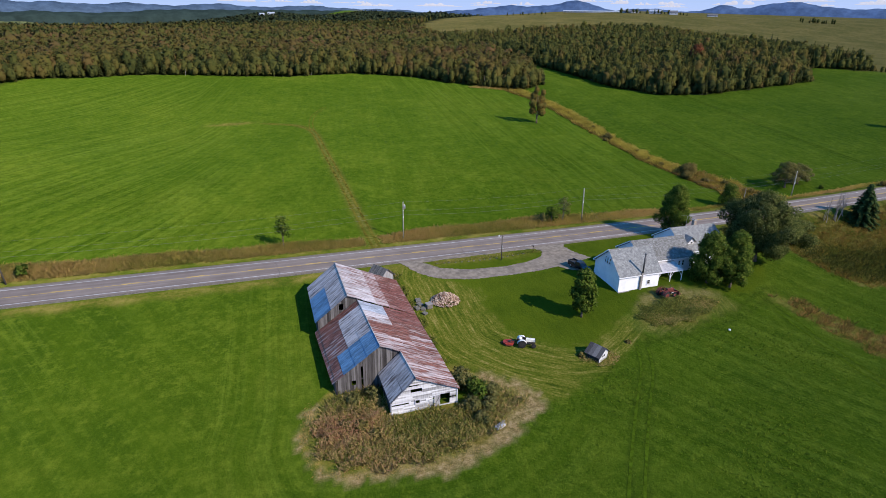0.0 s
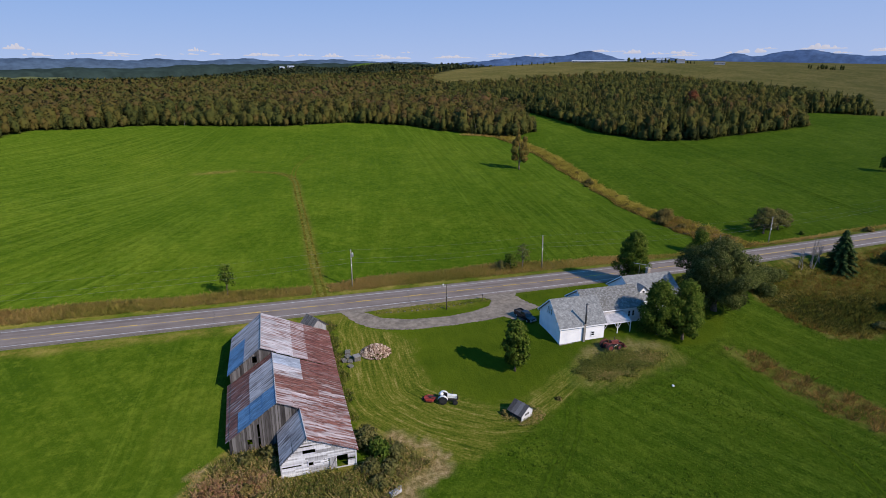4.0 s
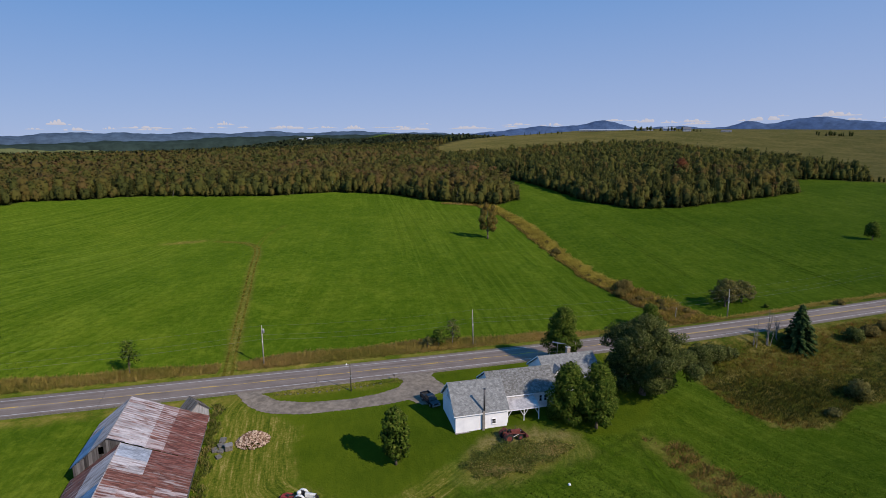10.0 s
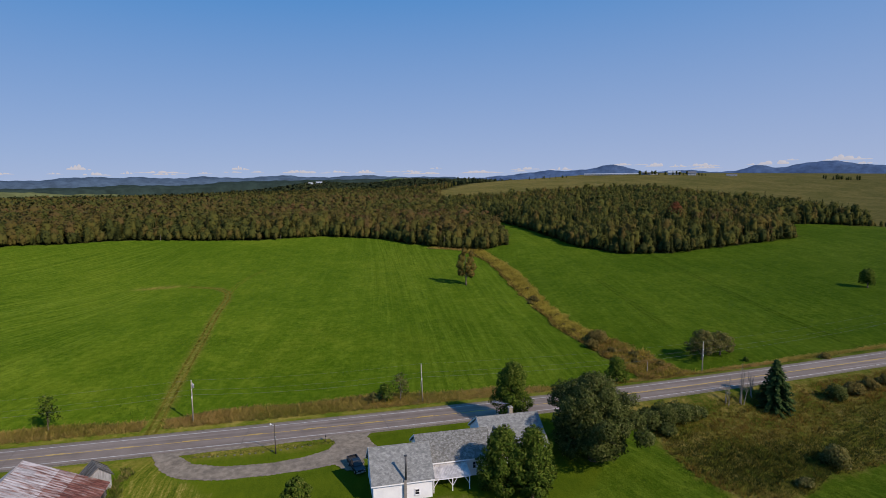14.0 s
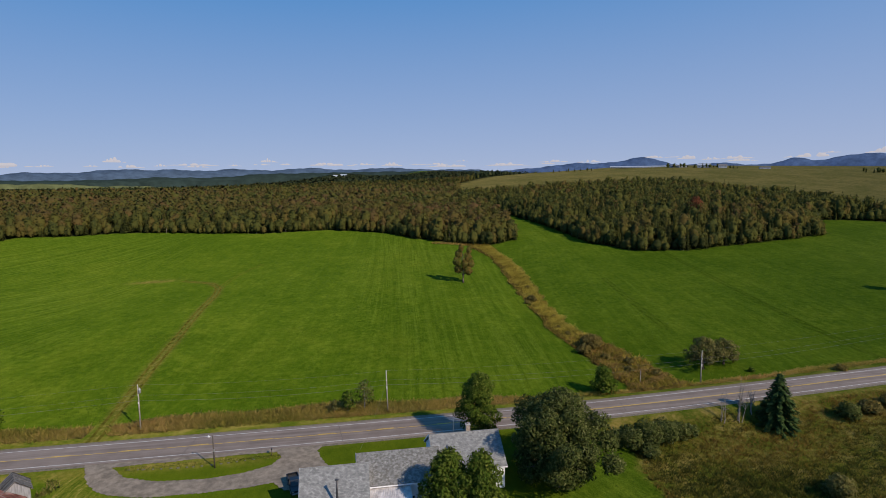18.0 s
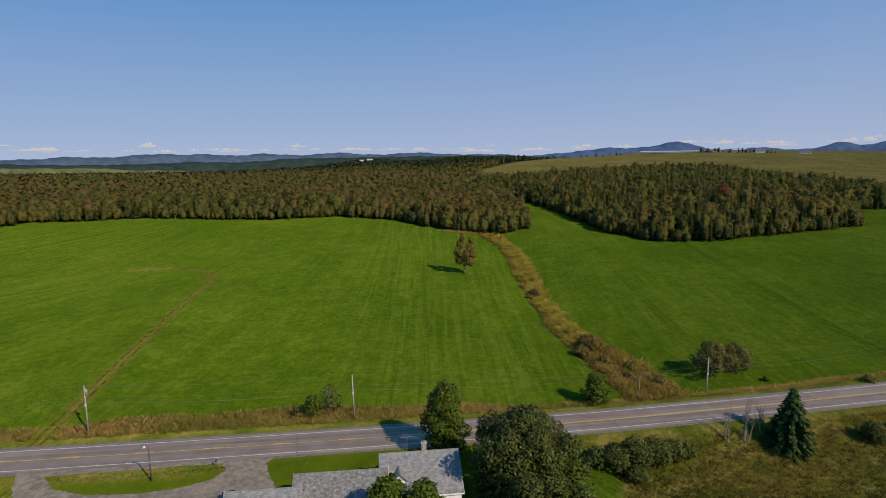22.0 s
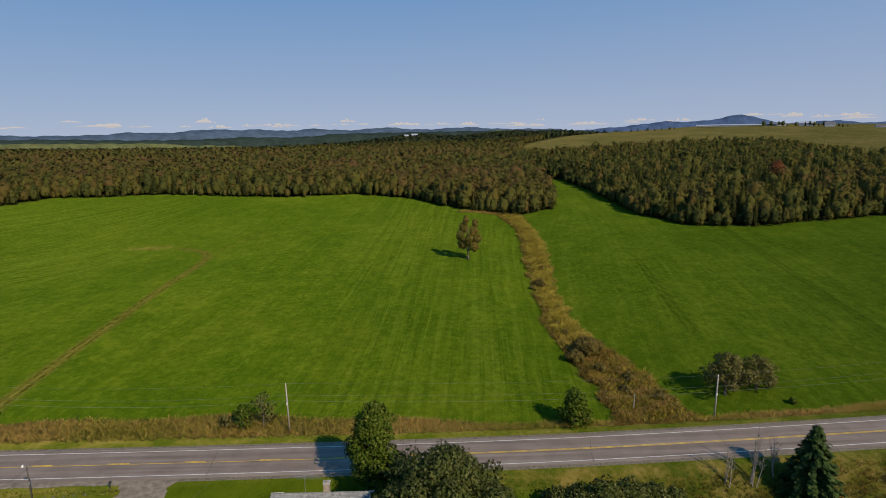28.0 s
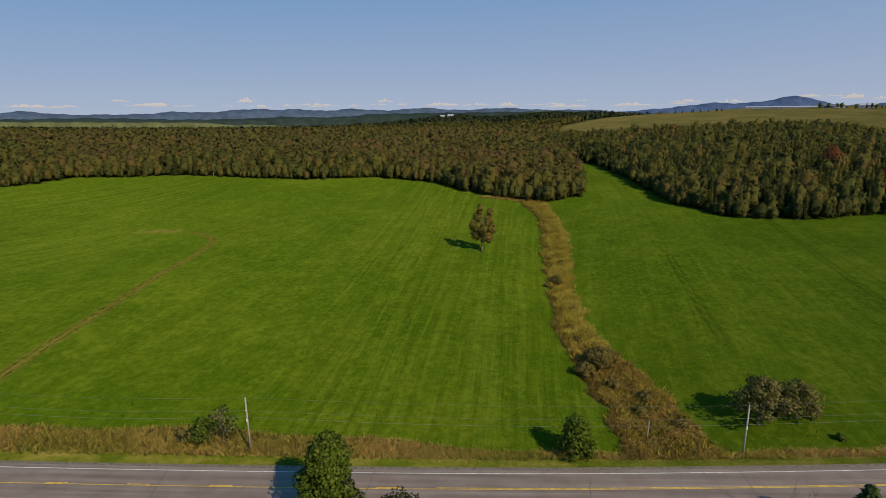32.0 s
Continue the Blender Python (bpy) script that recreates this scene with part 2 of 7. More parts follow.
def land(x, y):
    z = -0.35 - 0.058 * ramp(-14 - y)
    z = z + 0.08 * ramp(y, 6) - (0.051 - 0.014 * np.tanh(x / 450)) * ramp(y - 270, 30) - 0.03 * ramp(y - 2100, 100)
    z = z - 4.5 * bump(x, y, -66, 160, 56, 50) * 1.25
    z = z + 0.05 * ramp(x - 170, 40) * sstep((700 - x) / 400)
    z = z - 5.5 * bump(x, y, 118, -58, 38, 32) + 2.4 * bump(x, y, 70, -34, 18, 9) + 1.0 * bump(x, y, 42, -36, 14, 9)
    z = z - 1.6 * np.exp(-0.5 * ((x - ditch_x(y)) / 9) ** 2) * sstep((y + 2) / 14) * sstep((250 - y) / 60)
    east = sstep((x - 0.15 * y - 60) / 640)
    z = z + east * (27 * sstep((y - 300) / 600) + 13 * sstep((y - 600) / 550)) - 0.024 * ramp(y - 820, 120) * sstep((150 - x) / 500) - 0.022 * ramp(y - 1000, 100) * sstep((700 - x) / 400) * sstep((x - 0) / 250) - 0.065 * ramp(y - 1240, 60) * sstep((x - 0.2 * y + 60) / 450)
    z = z + 0.015 * ramp(y - 1500, 150) * sstep((x + 700) / 900) * sstep((1500 - x) / 900)
    for a, b, c, d, up in FAR_FIELDS:
        z = z + up * bump(x, y, a, b, c * 0.6, d * 0.6)
    return z


def G(x, y):
    """Height of the ground."""
    x, y = np.asarray(x, float), np.asarray(y, float)
    w = sstep((11.0 - np.abs(y - road_y(x))) / 5.5)
    return land(x, y) * (1 - w) + (road_z(x) - 0.06) * w


def g(x, y):
    return float(G(x, y))


def inside(x, y, corners, soft=0.6):
    """1 within the outline, 0 outside, with a border soft metres wide."""
    x, y = np.asarray(x, float), np.asarray(y, float)
    within, near = np.zeros(x.shape, bool), np.full(x.shape, 1e9)
    for (ax, ay), (bx, by) in zip(corners, corners[1:] + corners[:1]):
        cross = ((ay > y) != (by > y)) & (x < (bx - ax) * (y - ay) / (by - ay + 1e-12) + ax)
        within ^= cross
        t = np.clip(((x - ax) * (bx - ax) + (y - ay) * (by - ay)) / ((bx - ax) ** 2 + (by - ay) ** 2 + 1e-12), 0, 1)
        near = np.minimum(near, np.hypot(x - ax - t * (bx - ax), y - ay - t * (by - ay)))
    return np.clip(np.where(within, near, -near) / soft + 0.5, 0, 1)


def along(x, y, line):
    """Distance to a broken line."""
    near = np.full(np.shape(x), 1e9)
    for (ax, ay), (bx, by) in zip(line, line[1:]):
        t = np.clip(((x - ax) * (bx - ax) + (y - ay) * (by - ay)) / ((bx - ax) ** 2 + (by - ay) ** 2 + 1e-12), 0, 1)
        near = np.minimum(near, np.hypot(x - ax - t * (bx - ax), y - ay - t * (by - ay)))
    return near


# outlines on the plan
LAWN = [(3, -25.4), (7.5, -30.5), (7, -38), (7, -45), (10.5, -50), (16, -53.8), (20.9, -54.5), (26, -51.6), (33, -46.6), (40, -43.6), (49, -41.4), (58, -45), (66, -45.5), (74, -42), (79, -36), (80, -20), (80, -14), (44, -14.3), (36, -15.6), (39, -25), (31, -25.4), (23, -26.6), (12, -26.4)]
ISLAND = [(0.5, -15.6), (3.9, -19.3), (9, -21), (13.2, -21.7), (19, -21.8), (23.3, -21.3), (28.4, -19.4), (30, -17.2), (29.0, -15.4), (27, -15)]
WEEDS = [(-25, -54.2), (-29, -57), (-30.5, -64), (-29.5, -69), (-24, -71.2), (-16.8, -72.2), (-9.7, -72), (-2.6, -69), (2.8, -64.4), (2, -61.5), (-2, -58), (-6, -52), (-6, -62), (-18, -62), (-18, -55)]
YARD = [(-7, -15), (-2, -17), (0, -22), (3, -25.4), (7.5, -30.5), (7, -38), (7, -45), (10.5, -50), (16, -53.8), (20.9, -54.5), (26, -51.6), (33, -46.6), (31, -54), (20, -60), (11, -65), (2, -65), (-3, -59), (-7.2, -52)]
MOUND_WEEDS = [(36, -46), (40.6, -45.6), (48.4, -45.2), (55, -46.5), (53.6, -49.3), (44.7, -52.2), (37.5, -52.6), (34.2, -50)]
MOUND_DRY = [(33, -46.5), (41, -42.3), (49.7, -41.4), (57.5, -44.9), (58.8, -49), (51.7, -51.5), (36, -54.6), (31.7, -52.4)]
WET = [(94, -17.5), (99, -21), (97, -30), (97.5, -39), (103, -46), (110, -47), (117, -46), (126, -43), (139, -42.5), (165, -40), (230, -38), (230, -8.2), (190, -11.4), (160, -13.2), (120, -15.2)]
STRIP = [(70, -47), (76, -48), (79, -56), (82, -63), (86, -68), (84, -76), (76, -75), (72, -67), (70.5, -57)]
TRACK = [(-7.6, -4), (-7.9, 10), (-8.2, 26), (-8.3, 56), (-9, 90), (-8.6, 112), (-10, 125), (-16, 136), (-30, 146)]


def ditch_zone(x, y):
    wide = np.interp(y, (0, 14, 26, 40, 55, 75, 100, 130, 165, 195), (8.0, 7.4, 7.2, 5.2, 4.0, 3.4, 4.4, 5.0, 4.0, 6.0))
    edge = wide - np.abs(x - ditch_x(y)) + 0.7 * np.sin(y * 0.7) * np.cos(x * 0.5) + 0.5 * np.sin(y * 0.23 + x)
    return np.clip(edge / 1.0 + 0.5, 0, 1) * sstep((y + 0.8) / 2) * sstep((204 - y) / 6)


def verge_zone(x, y):
    top = 4.0 + 1.6 * np.sin(x / 23.0) + 0.6 * np.sin(x / 5.1) + 2.2 * sstep((-15 - x) / 20)
    z = np.clip((y - road_y(x) - 7.0) / 0.8, 0, 1) * np.clip((top - y) / 0.8, 0, 1)
    z = z * sstep((240 - x) / 60) * (1 - sstep((2.6 - np.abs(x + 7.9)) / 1.0))
    return z * np.where(x > 138, np.clip((road_y(x) + 11.5 - y) / 1.5, 0, 1), 1)


WOOD_L = [(-420, 190), (-167, 222), (-153, 254), (-124, 258), (-100, 267), (-72, 267), (-38, 259), (-7, 255), (12, 258), (33, 263), (58, 250), (73, 243), (85, 222), (102, 207), (130, 196), (146, 206), (150, 222), (157, 262), (160, 300), (165, 420), (200, 620), (268, 950), (480, 1350), (700, 1750), (900, 2100), (1000, 2650), (-2500, 2650), (-2300, 190)]
WOOD_R = [(186, 330), (186, 268), (188, 185), (200, 158), (224, 150), (262, 153.5), (300, 157), (327, 163), (338, 190), (370, 208), (390, 206), (413, 190), (428, 196), (440, 250), (448, 330), (470, 430), (480, 540), (165, 560), (163, 420), (162, 345)]
CLEARING = [(-175, 225), (-260, 215), (-300, 260), (-230, 300), (-180, 270)]

# ---------------------------------------------------------------- ground
def ground_material():
    m, nt, p = mat_base("grassland", 0.95, 0, 0.015)
    p.inputs["Diffuse Roughness"].default_value = 1.0
    v = here(nt)
    big, mid, fine, grain = noise_of(nt, 0.02, 3, v), noise_of(nt, 0.16, 4, v), noise_of(nt, 1.3, 4, v), noise_of(nt, 6.0, 3, v)
    blade = noise_of(nt, 1.1, 6, here(nt, 1.0, 0.35, 1.0, 12), 0.75)
    f = calc(nt, "ADD", calc(nt, "MULTIPLY", big, 0.42), calc(nt, "ADD", calc(nt, "MULTIPLY", mid, 0.28), calc(nt, "MULTIPLY", blade, 0.30)))
    f = calc(nt, "ADD", f, calc(nt, "MULTIPLY", calc(nt, "SUBTRACT", grain, 0.5), 0.22))
    hay = ramp_of(nt, f, [(0.41, (0.036, 0.076, 0.004)), (0.5, (0.055, 0.101, 0.006)), (0.59, (0.086, 0.128, 0.010))])
    # Darker greens: a lusher sward, with cloud shade put into the colour.
    hay = mix(nt, calc(nt, "MULTIPLY", attr(nt, "shaded_clover"), 0.8), hay, ramp_of(nt, f, [(0.42, (0.027, 0.057, 0.004)), (0.5, (0.043, 0.077, 0.005)), (0.59, (0.070, 0.101, 0.009))]))
    # passes of the mower: long broken streaks
    uv = nt.nodes.new("ShaderNodeCombineXYZ")
    nt.links.new(attr(nt, "rows"), uv.inputs[0])
    nt.links.new(calc(nt, "MULTIPLY", attr(nt, "runs"), 0.028), uv.inputs[1])
    pass_fine, pass_wide = noise_of(nt, 1.25, 3, uv.outputs[0], 0.6), noise_of(nt, 0.2, 2, uv.outputs[0])
    here_rows = calc(nt, "MULTIPLY", calc(nt, "MULTIPLY", attr(nt, "stripes"), ramp_of(nt, noise_of(nt, 0.03, 3, v), [(0.36, (0.25, 0.25, 0.25)), (0.6, (1, 1, 1))])), calc(nt, "SUBTRACT", 1.0, calc(nt, "MULTIPLY", attr(nt, "regrown"), 0.2)))
    hay = mix(nt, calc(nt, "MULTIPLY", ramp_of(nt, pass_fine, [(0.52, (0, 0, 0)), (0.66, (1, 1, 1))]), calc(nt, "MULTIPLY", here_rows, 0.9)), hay, (0.098, 0.148, 0.014))
    hay = mix(nt, calc(nt, "MULTIPLY", ramp_of(nt, pass_fine, [(0.34, (1, 1, 1)), (0.47, (0, 0, 0))]), calc(nt, "MULTIPLY", here_rows, 0.85)), hay, (0.026, 0.054, 0.003))
    pass_mid = noise_of(nt, 0.42, 2, uv.outputs[0], 0.5)
    hay = mix(nt, calc(nt, "MULTIPLY", ramp_of(nt, pass_mid, [(0.52, (0, 0, 0)), (0.60, (1, 1, 1))]), calc(nt, "MULTIPLY", attr(nt, "stripes"), 0.5)), hay, (0.092, 0.142, 0.014))
    hay = mix(nt, calc(nt, "MULTIPLY", ramp_of(nt, pass_mid, [(0.38, (1, 1, 1)), (0.46, (0, 0, 0))]), calc(nt, "MULTIPLY", attr(nt, "stripes"), 0.5)), hay, (0.030, 0.064, 0.004))
    mottle = noise_of(nt, 0.55, 6, v, 0.72)
    hay = mix(nt, ramp_of(nt, mottle, [(0.40, (0.45, 0.45, 0.45)), (0.52, (0, 0, 0))]), hay, (0.028, 0.060, 0.003))
    hay = mix(nt, ramp_of(nt, mottle, [(0.52, (0, 0, 0)), (0.64, (0.5, 0.5, 0.5))]), hay, (0.098, 0.138, 0.012))
    clump = ramp_of(nt, noise_of(nt, 2.1, 4, v, 0.65), [(0.36, (1, 1, 1)), (0.5, (0, 0, 0))])
    # Gaps between clumps darkened: shade in the relief's hollows put into the colour.
    hay = mix(nt, calc(nt, "MULTIPLY", clump, calc(nt, "ADD", 0.22, calc(nt, "MULTIPLY", attr(nt, "regrown"), 0.12))), hay, (0.016, 0.036, 0.002))
    fleck = ramp_of(nt, noise_of(nt, 2.7, 5, v, 0.7), [(0.54, (0, 0, 0)), (0.66, (1, 1, 1))])
    hay = mix(nt, calc(nt, "MULTIPLY", fleck, calc(nt, "ADD", 0.2, calc(nt, "MULTIPLY", attr(nt, "regrown"), 0.3))), hay, (0.110, 0.160, 0.014))
    hay = mix(nt, ramp_of(nt, pass_wide, [(0.38, (0.3, 0.3, 0.3)), (0.56, (0, 0, 0))]), hay, (0.044, 0.082, 0.004))
    lawn = ramp_of(nt, f, [(0.42, (0.036, 0.064, 0.004)), (0.58, (0.062, 0.092, 0.006))])
    rough = ramp_of(nt, calc(nt, "ADD", calc(nt, "MULTIPLY", mid, 0.6), calc(nt, "MULTIPLY", fine, 0.4)), [(0.40, (0.070, 0.090, 0.012)), (0.5, (0.150, 0.130, 0.026)), (0.62, (0.260, 0.190, 0.060))])
    dry = ramp_of(nt, calc(nt, "ADD", calc(nt, "MULTIPLY", fine, 0.5), calc(nt, "MULTIPLY", grain, 0.5)), [(0.40, (0.115, 0.086, 0.034)), (0.5, (0.220, 0.158, 0.074)), (0.62, (0.345, 0.260, 0.150))])
    sw = nt.nodes.new("ShaderNodeCombineXYZ")
    spread = put(nt, "ShaderNodeSeparateXYZ", Vector=v)
    nt.links.new(calc(nt, "MULTIPLY", attr(nt, "swath"), 0.42), sw.inputs[0])
    nt.links.new(calc(nt, "MULTIPLY", spread.outputs["X"], 0.16), sw.inputs[1])
    nt.links.new(calc(nt, "MULTIPLY", spread.outputs["Y"], 0.16), sw.inputs[2])
    lie = noise_of(nt, 1.0, 4, sw.outputs[0], 0.68)
    chaff = calc(nt, "ADD", calc(nt, "MULTIPLY", lie, 0.6), calc(nt, "MULTIPLY", noise_of(nt, 2.2, 5, v, 0.72), 0.4))
    # The darkest stop puts shade between the swath ridges into the colour.
    cut = ramp_of(nt, chaff, [(0.38, (0.034, 0.056, 0.006)), (0.47, (0.072, 0.095, 0.010)), (0.55, (0.122, 0.124, 0.020)), (0.64, (0.240, 0.202, 0.066))])
    dirt = ramp_of(nt, fine, [(0.42, (0.086, 0.080, 0.014)), (0.6, (0.180, 0.140, 0.040))])
    far = ramp_of(nt, calc(nt, "ADD", calc(nt, "MULTIPLY", big, 0.5), calc(nt, "MULTIPLY", mid, 0.5)), [(0.42, (0.080, 0.078, 0.020)), (0.6, (0.140, 0.114, 0.036))])
    # Shade under the woods is put into this near-black floor colour.
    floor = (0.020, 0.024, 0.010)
    hay = mix(nt, calc(nt, "MULTIPLY", attr(nt, "rut"), calc(nt, "ADD", fine, 0.1)), hay, (0.024, 0.046, 0.004))
    col = mix(nt, attr(nt, "far"), hay, far)
    col = mix(nt, attr(nt, "lawn"), col, lawn)
    col = mix(nt, attr(nt, "cut"), col, cut)
    col = mix(nt, attr(nt, "dry"), col, dry)
    col = mix(nt, attr(nt, "rough"), col, rough)
    col = mix(nt, attr(nt, "dirt"), col, dirt)
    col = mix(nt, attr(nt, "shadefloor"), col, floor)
    nt.links.new(col, p.inputs["Base Color"])
    h = calc(nt, "ADD", calc(nt, "MULTIPLY", noise_of(nt, 2.1, 4, v, 0.65), 0.75), calc(nt, "MULTIPLY", grain, 0.25))
    relief(nt, p, h, 0.8, 0.4)
    return m


def steps(fine, far, lo, hi, k=1.09):
    """Places along one axis: even between lo and hi, ever wider out to far."""
    mid = np.arange(lo, hi + 0.01, fine)
    out, s, w = [], 0.0, fine
    while s < far:
        w *= k
        s += w
        out.append(s)
    out = np.array(out)
    return np.concatenate([lo - out[::-1], mid, hi + out])


gx, gy = steps(1.1, 4600, -95, 235), steps(1.1, 4700, -92, 275)
XX, YY = np.meshgrid(gx, gy)
fx, fy = XX.ravel(), YY.ravel()
ZZ = G(fx, fy)
ZZ = ZZ + 0.10 * np.sin(fx / 6.3 + 1.1 * np.sin(fy / 9.1)) * np.sin(fy / 7.7) * sstep((np.abs(fy - road_y(fx)) - 9) / 6)
zone = {}
wx_ = fx + 0.45 * np.sin(fy * 1.9 + 1.3 * np.sin(fx * 1.1)) + 0.5 * np.sin(fy * 0.53 + fx * 0.31) + 0.25 * np.sin(fy * 4.1 + fx * 2.7)
wy_ = fy + 0.45 * np.sin(fx * 1.7 + 1.2 * np.sin(fy * 1.3)) + 0.5 * np.sin(fx * 0.47 - fy * 0.37) + 0.25 * np.sin(fx * 3.7 - fy * 3.1)
zone["lawn"] = np.maximum(inside(fx, fy, LAWN), inside(fx, fy, ISLAND, 0.8))
mound_dry, mound_weeds = inside(wx_, wy_, MOUND_DRY, 2.2), inside(wx_, wy_, MOUND_WEEDS, 1.2)
weeds = inside(wx_, wy_, WEEDS, 1.0)
zone["cut"] = np.maximum(inside(wx_, wy_, YARD, 1.6), 0.65 * mound_dry)
rim = np.clip(1 - np.abs(along(wx_, wy_, [(-29, -57), (-30.5, -64), (-29.5, -69.5), (-24, -71.5), (-16.8, -72.4), (-9.7, -72), (-2.6, -69), (3.2, -64.6), (2.4, -61.5), (-2, -57.5)])) / np.where(fx > -14, 2.3, np.where(fx > -24, 1.5, 0.9)), 0, 1)
zone["dry"] = np.clip(np.maximum(mound_dry * (0.08 + 0.4 * sstep((fy + 47.5) / 4) * sstep((fx - 33) / 6)), sstep(rim * 2.4) * (0.7 + 0.3 * np.sin(fx * 0.9 + fy * 0.5) ** 2)), 0, 1)
wet = inside(wx_, wy_, WET, 1.5)
strip = inside(wx_, wy_, STRIP, 2.5) * 0.5
verge, ditch = verge_zone(fx, fy), ditch_zone(fx, fy)
south_edge = np.clip(1 - np.abs(fy - road_y(fx) + 7.0 + 0.5 * np.sin(fx * 0.6)) / 2.8, 0, 1) * np.where(fx > 85, 1.0, 0.6) * (1 - inside(fx, fy, LAWN, 2))
north_edge = np.clip(1 - np.abs(fy - road_y(fx) - 6.0) / 1.9, 0, 1) * 0.6
rocks = bump(fx, fy, -43, 149, 6, 2.2)
zone["rough"] = np.clip(np.maximum.reduce([weeds * (1 - rim * 0.8), 0.4 * mound_weeds, 0.75 * wet, strip, verge, ditch, south_edge, north_edge, rocks * 0.7]), 0, 1)
td = along(fx, fy, TRACK)
zone["dirt"] = np.maximum(1.3 * bump(fx, fy, -7.6, -69.8, 1.3, 0.5) + 0.6 * bump(fx, fy, -43, 149, 4.5, 1.2), np.clip(1.3 - td / 1.9, 0, 1) * (0.62 + 0.12 * np.sin(fy * 0.31) * np.sin(fy * 0.83)) * sstep((150 - fy) / 12) * np.where(fy < 60, 1.0, 0.8))
zone["far"] = inside(fx, fy, [(412, 190), (470, 152), (900, 0), (2500, 600), (2500, 2500), (450, 800)], 8) + (1 - inside(fx, fy, [(412, 190), (470, 152), (900, 0), (2500, 600), (2500, 2500), (450, 800)], 8)) * sstep((fx - 0.15 * fy - 60) / 60) * sstep((fy - 330) / 60) + np.clip(sum(sstep((1.1 - np.hypot((fx - a) / c, (fy - b) / d)) / 0.2) for a, b, c, d, _ in FAR_FIELDS), 0, 1)
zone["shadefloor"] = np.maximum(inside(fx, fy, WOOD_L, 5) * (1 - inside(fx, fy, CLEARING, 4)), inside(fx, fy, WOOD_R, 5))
# the mower's rows: fanning north of the road, level to the south
fan = np.interp(fx, (-120, -60, -20, 10, 40, 70, 110, 150, 210), (0.75, 0.70, 0.40, 0.20, 0.18, 0.10, 0.10, 0.21, 0.14))
turn_w = np.where(fy > -4, fx - fan * fy, 0.75 * fx + 0.45 * fy)
ruts = [[(5, -90), (9.7, -81.8), (19.5, -70), (26.3, -62.4), (31, -53.4)], [(58, -95), (64, -78), (67.2, -49.8)], [(32, -55), (45, -54), (58, -51), (72, -45)], [(213, 150), (192.6, 34.4), (190, 4)], [(156.6, 105), (146, 41)]]
zone["rut"] = np.clip(sum(np.clip(1.2 - np.abs(along(fx, fy, line) - 0.95) / 0.55, 0, 1) for line in ruts), 0, 1)
zone["stripes"] = np.where(fy > -4, np.clip(0.2 + sstep((fx - 38) / 30) * np.where(fx > ditch_x(fy), 0.2, 0.65) + 0.7 * sstep((-30 - fx) / 30), 0, 1), 0.35 + 0.35 * sstep((fx - 5) / 20))
zone["rows"] = turn_w
round_ = along(fx, fy, [(-27, -20), (-29, -57), (-30.5, -64), (-29.5, -69.5), (-24, -71.5), (-16.8, -72.4), (-9.7, -72), (-2.6, -69), (3.2, -64.6)])
near_ = (fy < -16) & (round_ < 12 + 2 * np.sin(fx * 0.4)) & ((fx < -24) | (fy < -60))
zone["rows"] = np.where(near_, 1.4 * round_, zone["rows"])
zone["stripes"] = np.where(near_, 0.45, zone["stripes"])
zone["runs"] = np.where(fy > -4, fy, 0.75 * fy - 0.45 * fx)
# East and south fields: part lusher crop, part cloud shade painted in.
zone["shaded_clover"] = 0.25 * sstep((fx - ditch_x(fy)) / 8.0) * (fy > -4) + (fy < -4)
zone["regrown"] = sstep((-14 - fy) / 3) * sstep((fx + 30) / 40)
zone["swath"] = 4.6 * along(fx, fy, [(7.5, -24), (7.5, -30.5), (7, -38), (7, -45), (10.5, -50), (16, -53.8), (21, -54.5), (26, -51.6), (33, -46.6), (40, -43.6)])
ny, nx = XX.shape
ii = np.arange(ny * nx).reshape(ny, nx)
quads = np.stack([ii[:-1, :-1], ii[:-1, 1:], ii[1:, 1:], ii[1:, :-1]], -1).reshape(-1, 4)
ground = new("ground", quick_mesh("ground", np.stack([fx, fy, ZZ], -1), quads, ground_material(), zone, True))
tagged(ground, "rolling green hayfields, mown lawn and rough meadow", "ground", kind="structure")

# ---------------------------------------------------------------- road
def asphalt():
    m, nt, p = mat_base("asphalt", 0.85, 0, 0.3)
    v = here(nt)
    s = here(nt, 0.03, 1.0, 1.0)
    f = calc(nt, "ADD", calc(nt, "MULTIPLY", noise_of(nt, 0.9, 4, s), 0.55), calc(nt, "ADD", calc(nt, "MULTIPLY", noise_of(nt, 0.25, 4, v), 0.25), calc(nt, "MULTIPLY", noise_of(nt, 14, 3, v), 0.2)))
    col = ramp_of(nt, f, [(0.38, (0.138, 0.106, 0.087)), (0.5, (0.192, 0.150, 0.125)), (0.62, (0.248, 0.200, 0.169))])
    nt.links.new(col, p.inputs["Base Color"])
    relief(nt, p, noise_of(nt, 30, 3, v), 0.3, 0.01)
    return m


def ribbon(y0, y1, x0, x1, lift, drop=0.0, dx=2.0):
    """A strip of the road's surface between two distances from its middle line."""
    n = max(2, int(math.ceil((x1 - x0) / dx)) + 1)
    x = np.linspace(x0, x1, n)
    yc, z = road_y(x), road_z(x) + lift
    rows = [np.stack([x, yc + y, z], -1) for y in (y0, y1)]
    faces = [(i, i + 1, n + i + 1, n + i) for i in range(n - 1)]
    pts = np.concatenate(rows)
    if drop:
        k = 2 * n
        pts = np.concatenate([pts, pts - [0, 0, drop]])
        faces += [(k + i, k + i + 1, i + 1, i) for i in range(n - 1)] + [(n + i, n + i + 1, k + n + i + 1, k + n + i) for i in range(n - 1)]
    return quick_mesh("strip", pts, faces, None)


